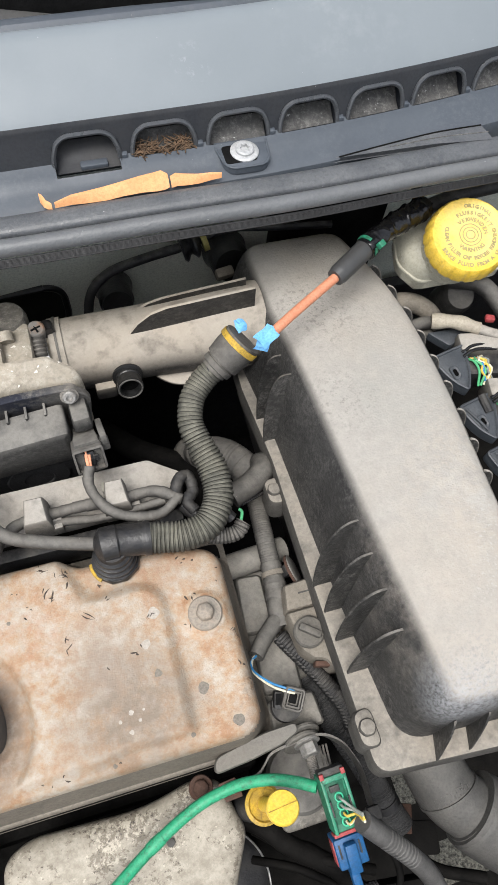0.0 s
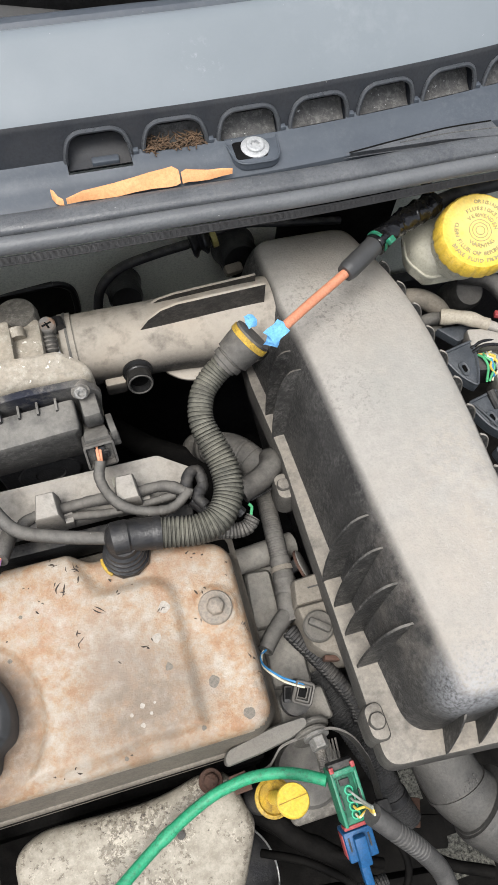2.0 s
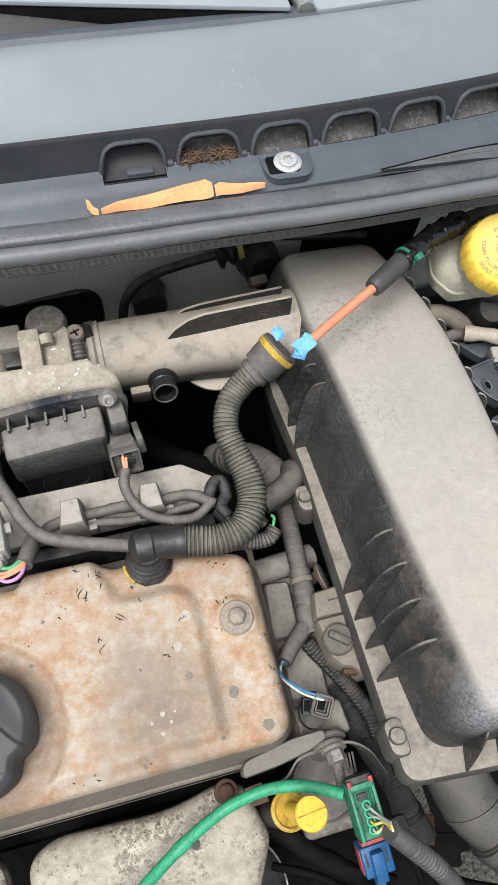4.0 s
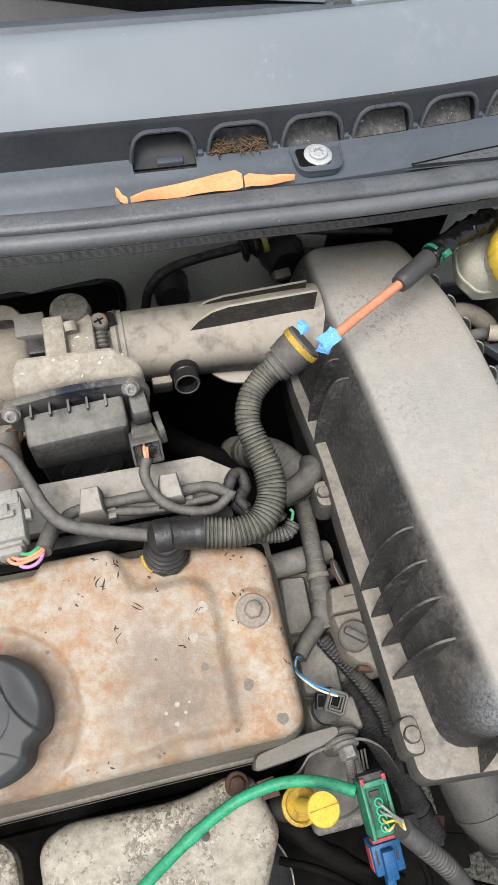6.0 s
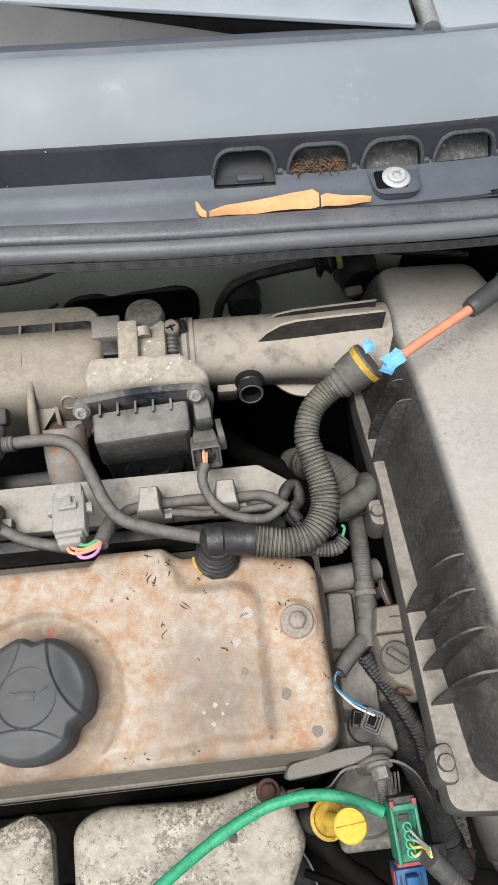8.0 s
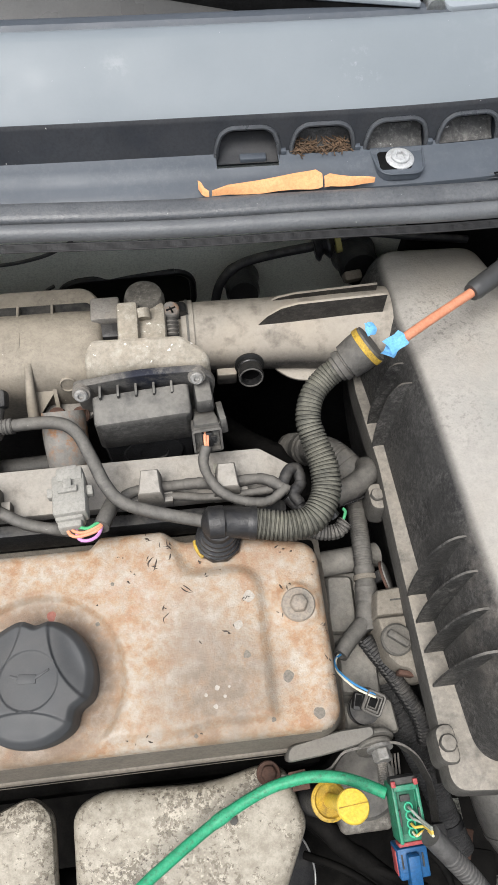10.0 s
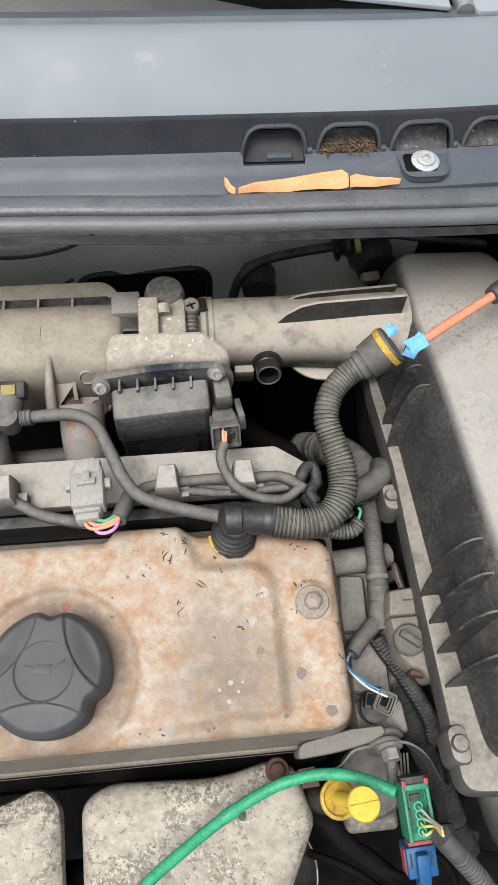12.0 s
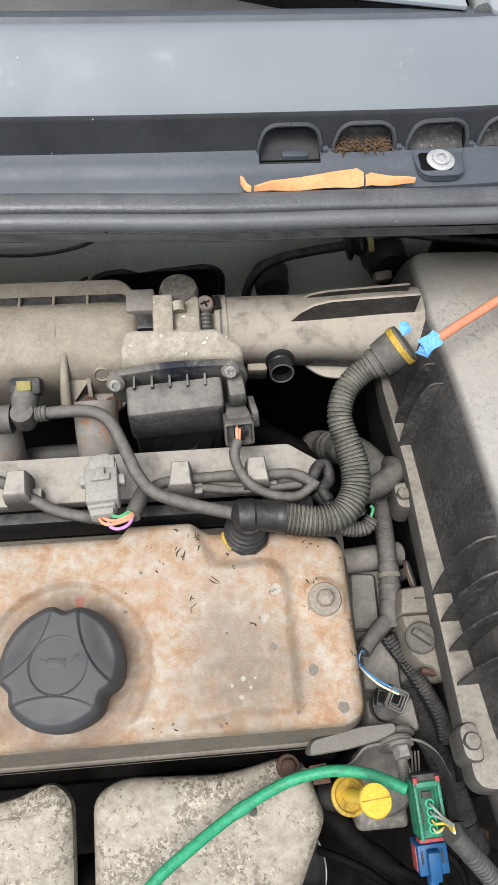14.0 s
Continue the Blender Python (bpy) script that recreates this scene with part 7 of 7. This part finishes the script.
# dipstick
dip = thing("oil_dipstick", "yellow plastic dipstick handle in a black tube", "dipstick", (0.03, -0.145, 0.76))
part("tube_end", tube([(0.018, -0.1418, 0.745), (0.0222, -0.1418, 0.774), (0.0250, -0.1420, 0.788)], 0.0122, 24), M_BLACK, dip)
part("collar", lathe([(0.0125, -0.003), (0.0142, 0.0), (0.0142, 0.002), (0.012, 0.003), (0.0105, 0.001), (0, 0.0)], (0.0268, -0.1421, 0.790), (-4, 12, 0), 32), M_YELLOW_OLD, dip, "grimy yellow collar")
part("stem", tube([(0.0275, -0.1418, 0.788), (0.0305, -0.1424, 0.820), (0.0335, -0.1428, 0.852)], 0.0053, 16), M_YELLOW, dip)
part("handle_disc", lathe([(0.0101, -0.003), (0.0110, -0.001), (0.0110, 0.0018), (0.0101, 0.0032), (0, 0.0035)], (0.0338, -0.1428, 0.852), (-18, 8, 0), 36), M_YELLOW, dip)
part("mould_line", box((0.0342, -0.1418, 0.8553), (0.0205, 0.0006, 0.0005), 0.0, (-18, 8, 4)), M_YELLOW_OLD, dip)

# green cable and stacked connectors
gcab = thing("green_cable", "scuffed green sheathed cable over the heat shield", "cable", (-0.04, -0.15, 0.78))
part("sheath", tube([(-0.150, -0.215, 0.802), (-0.118, -0.184, 0.800), (-0.093, -0.1670, 0.796), (-0.057, -0.146, 0.792), (-0.022, -0.1305, 0.793), (0.003, -0.1250, 0.800), (0.020, -0.1245, 0.806), (0.037, -0.1275, 0.812), (0.052, -0.1335, 0.816), (0.064, -0.1400, 0.820)], 0.0042, 18, 0.003), M_GREEN_CABLE, gcab)
part("cable_joint", lathe([(0.0046, -0.006), (0.0049, 0), (0.0046, 0.006)], (-0.0535, -0.1442, 0.792), (0, 90, 26), 18), M_GREEN_CABLE, gcab)
gconn = thing("green_connector", "green multi-way plug with red locks", "connector", (0.074, -0.152, 0.81))
GC = pose(0.0745, -0.1515, 0.826, 8, 0, 2)


def on(m, x, y, z):
    return tuple(m @ Vector((x, y, z)))


def gbox(name, x, y, z, size, material, parent, bevel=0.0008, label=""):
    part(name, box(on(GC, x, y, z), size, bevel, (8, 0, 2)), material, parent, label)


gbox("housing", 0, 0, -0.004, (0.0190, 0.0370, 0.018), M_GREEN, gconn, 0.0012)
gbox("rim", 0, 0.0160, 0.006, (0.0190, 0.004, 0.006), M_GREEN, gconn)
gbox("rim", -0.0083, 0, 0.006, (0.0025, 0.0360, 0.006), M_GREEN, gconn)
gbox("rim", 0.0083, 0, 0.006, (0.0025, 0.0360, 0.006), M_GREEN, gconn)
gbox("well", 0.0, 0.0010, 0.0052, (0.0120, 0.0280, 0.0012), M_GREEN_DARK, gconn, 0.0003, "flat plate coloured for the shade of the plug's well")
gbox("back_block", 0.0, 0.0200, 0.002, (0.0180, 0.005, 0.010), M_BLACK, gconn)
gbox("tab", -0.001, 0.0095, 0.0065, (0.007, 0.004, 0.002), M_BLACK, gconn, 0.0003)
for s in (-1, 1):
    gbox("red_lock", s * 0.0078, 0.0190, 0.0085, (0.003, 0.004, 0.003), M_RED, gconn, 0.0005, "red lock")
    gbox("slot", s * 0.0068, -0.002, 0.0082, (0.0012, 0.010, 0.0024), M_BLACK, gconn, 0.0002)
gbox("red_seal", 0, -0.0190, 0.001, (0.0210, 0.0025, 0.010), M_RED, gconn, 0.0005, "red seal")
for k in range(4):
    c = on(GC, 0.0005, 0.0035 - 0.0052 * k, 0.0065)
    part("pin_ring", tube([(c[0] + 0.0027 * math.cos(a), c[1] + 0.0027 * math.sin(a), c[2]) for a in [2 * math.pi * q / 12 for q in range(13)]], 0.0006, 6, 0.002), M_GREEN_LIT, gconn)
CONDUIT = [(0.0832, -0.1659, 0.8452), (0.0976, -0.1812, 0.8328), (0.1153, -0.2004, 0.8145), (0.1287, -0.2198, 0.7953), (0.1354, -0.2456, 0.7779)]
for k, m in enumerate((W_GREY, W_GREY, W_YELLOW, W_YELLOW, W_WHITE)):
    c = on(GC, 0.0005, 0.0035 - 0.0052 * min(k, 3), 0.0065)
    part("wire", tube([c, (c[0] + 0.001, c[1] - 0.002, c[2] + 0.004), (c[0] + 0.005 + 0.0006 * k, (c[1] - 0.163) / 2, c[2] + 0.005), (0.0840, -0.1635 + 0.0012 * (2 - k), 0.849)], 0.0009, 8, 0.002), m, gconn)
bconn = thing("blue_connector", "dark blue plug with coloured wires", "connector", (0.074, -0.182, 0.80))
part("shell", box((0.0745, -0.1815, 0.812), (0.0210, 0.020, 0.018), 0.0012, (14, 0, 2)), M_BLUE, bconn)
part("spine", box((0.0740, -0.1870, 0.8225), (0.0085, 0.020, 0.006), 0.0012, (20, 0, 2)), M_BLUE, bconn)
part("tail", box((0.0735, -0.2000, 0.813), (0.0062, 0.020, 0.008), 0.0012, (20, 0, 4)), M_BLUE, bconn)
part("side_lock", box((0.0640, -0.1820, 0.812), (0.0012, 0.016, 0.010), 0.0004, (14, 0, 2)), M_RED, bconn, "red side lock")
for s in (-1, 1):
    part("slot", box((0.0740 + 0.0072 * s, -0.1820, 0.8212), (0.0012, 0.009, 0.0012), 0.0002, (14, 0, 2)), M_BLACK, bconn)
for k, m in enumerate((W_GREY, W_ORANGE, W_WHITE)):
    part("wire", tube([(0.0730 + 0.0010 * k, -0.208, 0.812), (0.0745 + 0.0015 * k, -0.216, 0.810), (0.083 + 0.001 * k, -0.228, 0.800), (0.10, -0.245, 0.78)], 0.0011, 8, 0.003), m, bconn)
grey_run = thing("grey_conduit", "grey corrugated plastic conduit for the plug wires", "conduit", (0.12, -0.21, 0.77))
part("conduit", tube(CONDUIT, ribbed(0.0072, 0.0036, 0.0008, 0.021, 0.056), 20, 0.0006), M_CONDUIT, grey_run, "", 25)
part("lower_conduit", tube([(0.03, -0.235, 0.735), (0.06, -0.228, 0.74), (0.10, -0.225, 0.738)], ribbed(0.006, 0.0028, 0.001), 14, 0.0007), M_BLACK, grey_run, "black lower conduit", 25)

# air inlet elbow
inlet = thing("inlet_elbow", "grey rubber air inlet elbow under the air box", "air inlet", (0.18, -0.18, 0.72))
part("elbow_pipe", tube([(0.160, -0.115, 0.780), (0.163, -0.150, 0.772), (0.172, -0.178, 0.764), (0.192, -0.200, 0.758)], 0.0245, 32), M_INLET, inlet, "", 60)
part("bell", tube([(0.183, -0.190, 0.762), (0.196, -0.204, 0.758), (0.215, -0.222, 0.755), (0.25, -0.25, 0.75)], lambda run: 0.027 + 0.004 * soft_step(run, 0.0, 0.006), 36, 0.002), M_INLET, inlet)
part("bell_rim", tube([(0.1835, -0.1905, 0.762), (0.1865, -0.1937, 0.7612)], 0.0300, 36, 0.002), M_INLET, inlet)
dots, axis = bmesh.new(), Vector((0.29, -0.92, -0.26)).normalized()
across = axis.cross(Vector((0, 0, 1))).normalized()
above = across.cross(axis).normalized()
for k in range(42):
    a, along = radians(-20 + 5.2 * (k // 3)), 0.0140 + 0.0028 * (k % 3) + (0.0012 if k % 2 else 0)
    if (k * 7) % 5 != 1:
        c = Vector((0.1640, -0.1530, 0.7713)) + axis * along + (above * math.cos(a) + across * math.sin(a)) * 0.0247
        box(c, (0.0008, 0.0008, 0.0008), 0.0, (0, 0, 20), dots)
part("moulded_dots", dots, M_CONDUIT, inlet, "small moulded dots")
part("neck_ring", tube([Vector((0.1700, -0.1735, 0.7655)) + axis * d for d in (0.0, 0.003)], 0.0256, 32, 0.002), M_INLET, inlet)

# ---- bulkhead cable, boots and hoses ----
bcable = thing("bulkhead_cable", "black cable through a yellow-ringed grommet", "cable", (0.05, 0.31, 0.80))
part("cable_run", tube([(-0.022, 0.292, 0.770), (-0.018, 0.298, 0.805), (-0.010, 0.306, 0.832), (0.010, 0.314, 0.845), (0.045, 0.319, 0.850), (0.088, 0.321, 0.856), (0.122, 0.324, 0.864), (0.165, 0.314, 0.868), (0.22, 0.308, 0.865)], lambda run: 0.0045 if run < 0.16 else 0.0036, 14), M_BLACK, bcable)
part("grommet_boot", tube([(0.078, 0.320, 0.853), (0.096, 0.3215, 0.857)], lambda run: 0.011 + 0.003 * math.sin(run * 600), 20, 0.002), M_BLACK_CLEAN, bcable)
part("yellow_ring", tube([(0.0975, 0.3215, 0.857), (0.1025, 0.322, 0.858)], 0.0105, 24, 0.002), M_YELLOW_DIM, bcable, "faded yellow ring")
for at_, r in (((0.128, 0.335, 0.813), 0.020), ((0.012, 0.330, 0.793), 0.017)):
    boot = thing("rubber_boot", "black rubber boot on the bulkhead", "rubber boot", at_, group="bulkhead boots")
    part("boot", lathe([(r * 1.15, -0.012), (r, 0.0), (r, 0.016), (r * 0.85, 0.022), (0, 0.023)], at_, (68, 0, 0), 28), M_BLACK_CLEAN, boot)
solo("cable_bracket", box((0.115, 0.300, 0.832), (0.018, 0.010, 0.012), 0.003, (20, 0, 8)), M_BOXY, "small grey bracket before the bulkhead", "bracket")
for pts in ([(-0.30, 0.325, 0.86), (-0.22, 0.322, 0.855), (-0.17, 0.318, 0.868), (-0.14, 0.318, 0.885)], [(-0.30, 0.30, 0.835), (-0.20, 0.30, 0.83), (-0.165, 0.305, 0.842)]):
    solo("thin_cable", tube(pts, 0.0017, 8), M_BLACK, "thin dark cable along the bulkhead", "cable", group="bulkhead cables")
# hoses in the gap below the duct, near-black to stand for its shade
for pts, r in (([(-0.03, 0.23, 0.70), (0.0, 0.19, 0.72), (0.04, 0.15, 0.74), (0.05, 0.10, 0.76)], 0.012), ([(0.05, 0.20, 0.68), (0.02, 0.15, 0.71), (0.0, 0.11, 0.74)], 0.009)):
    solo("lower_hose", tube(pts, r, 14), M_DEEP_SHADE, "hose deep between engine and box, coloured near-black for shade", "hose", group="lower hoses")

# ---- litter and leaf on the scuttle ----
bm, rng = bmesh.new(), random.Random(4)
for k in range(150):
    x, y = VENTS[1] + rng.uniform(-0.020, 0.020), 0.2780 + 0.008 * rng.random() ** 1.4
    z = 1.003 + (y - 0.2765) * 0.35 + rng.uniform(0, 0.003)
    box((x, y, z), (rng.uniform(0.004, 0.011), 0.0007, 0.0006), 0.0, (rng.uniform(-20, 20), rng.uniform(-18, 18), rng.uniform(0, 180)), bm)
solo("leaf_litter", bm, M_LITTER, "brown dry needles caught in an air vent", "litter", kind="stuff")


def leaf(points, ridge):
    """A dry curled leaf: a bent sheet between two edges."""
    bm = bmesh.new()
    rows = []
    for k, (x, y0, y1) in enumerate(points):
        rows.append([bm.verts.new((x, y0 + (y1 - y0) * t, 0.9995 + ridge * math.sin(math.pi * t * 0.8) + 0.0035 * t + 0.0008 * math.sin(k * 1.7))) for t in stepwise(0, 1, 5)])
    for r0, r1 in zip(rows, rows[1:]):
        for j in range(5):
            bm.faces.new((r0[j], r1[j], r1[j + 1], r0[j + 1]))
    bmesh.ops.solidify(bm, geom=bm.faces[:], thickness=0.0005)
    return bm


solo("dry_leaf", leaf([(-0.0215, 0.2478, 0.2484), (-0.010, 0.2476, 0.2520), (0.001, 0.2478, 0.2542), (0.013, 0.2481, 0.2562), (0.024, 0.2484, 0.2570), (0.037, 0.2487, 0.2592), (0.048, 0.2490, 0.2618), (0.053, 0.2492, 0.2626), (0.0565, 0.2496, 0.2575)], 0.002), M_LEAF, "curled dry orange leaf tucked beside the seal", "leaf", group="dry leaves")
solo("dry_leaf", leaf([(0.0578, 0.2496, 0.2558), (0.062, 0.2496, 0.2572), (0.068, 0.2498, 0.2564), (0.077, 0.2501, 0.2549), (0.086, 0.2504, 0.2532), (0.0935, 0.2508, 0.2514)], 0.0015), M_LEAF, "small dry orange leaf tucked beside the seal", "leaf", group="dry leaves")
solo("dry_leaf", leaf([(-0.0305, 0.2545, 0.2590), (-0.0285, 0.2490, 0.2565), (-0.0265, 0.2480, 0.2520), (-0.0235, 0.2478, 0.2495)], 0.001), M_LEAF, "shred of dry orange leaf beside the seal", "leaf", group="dry leaves")
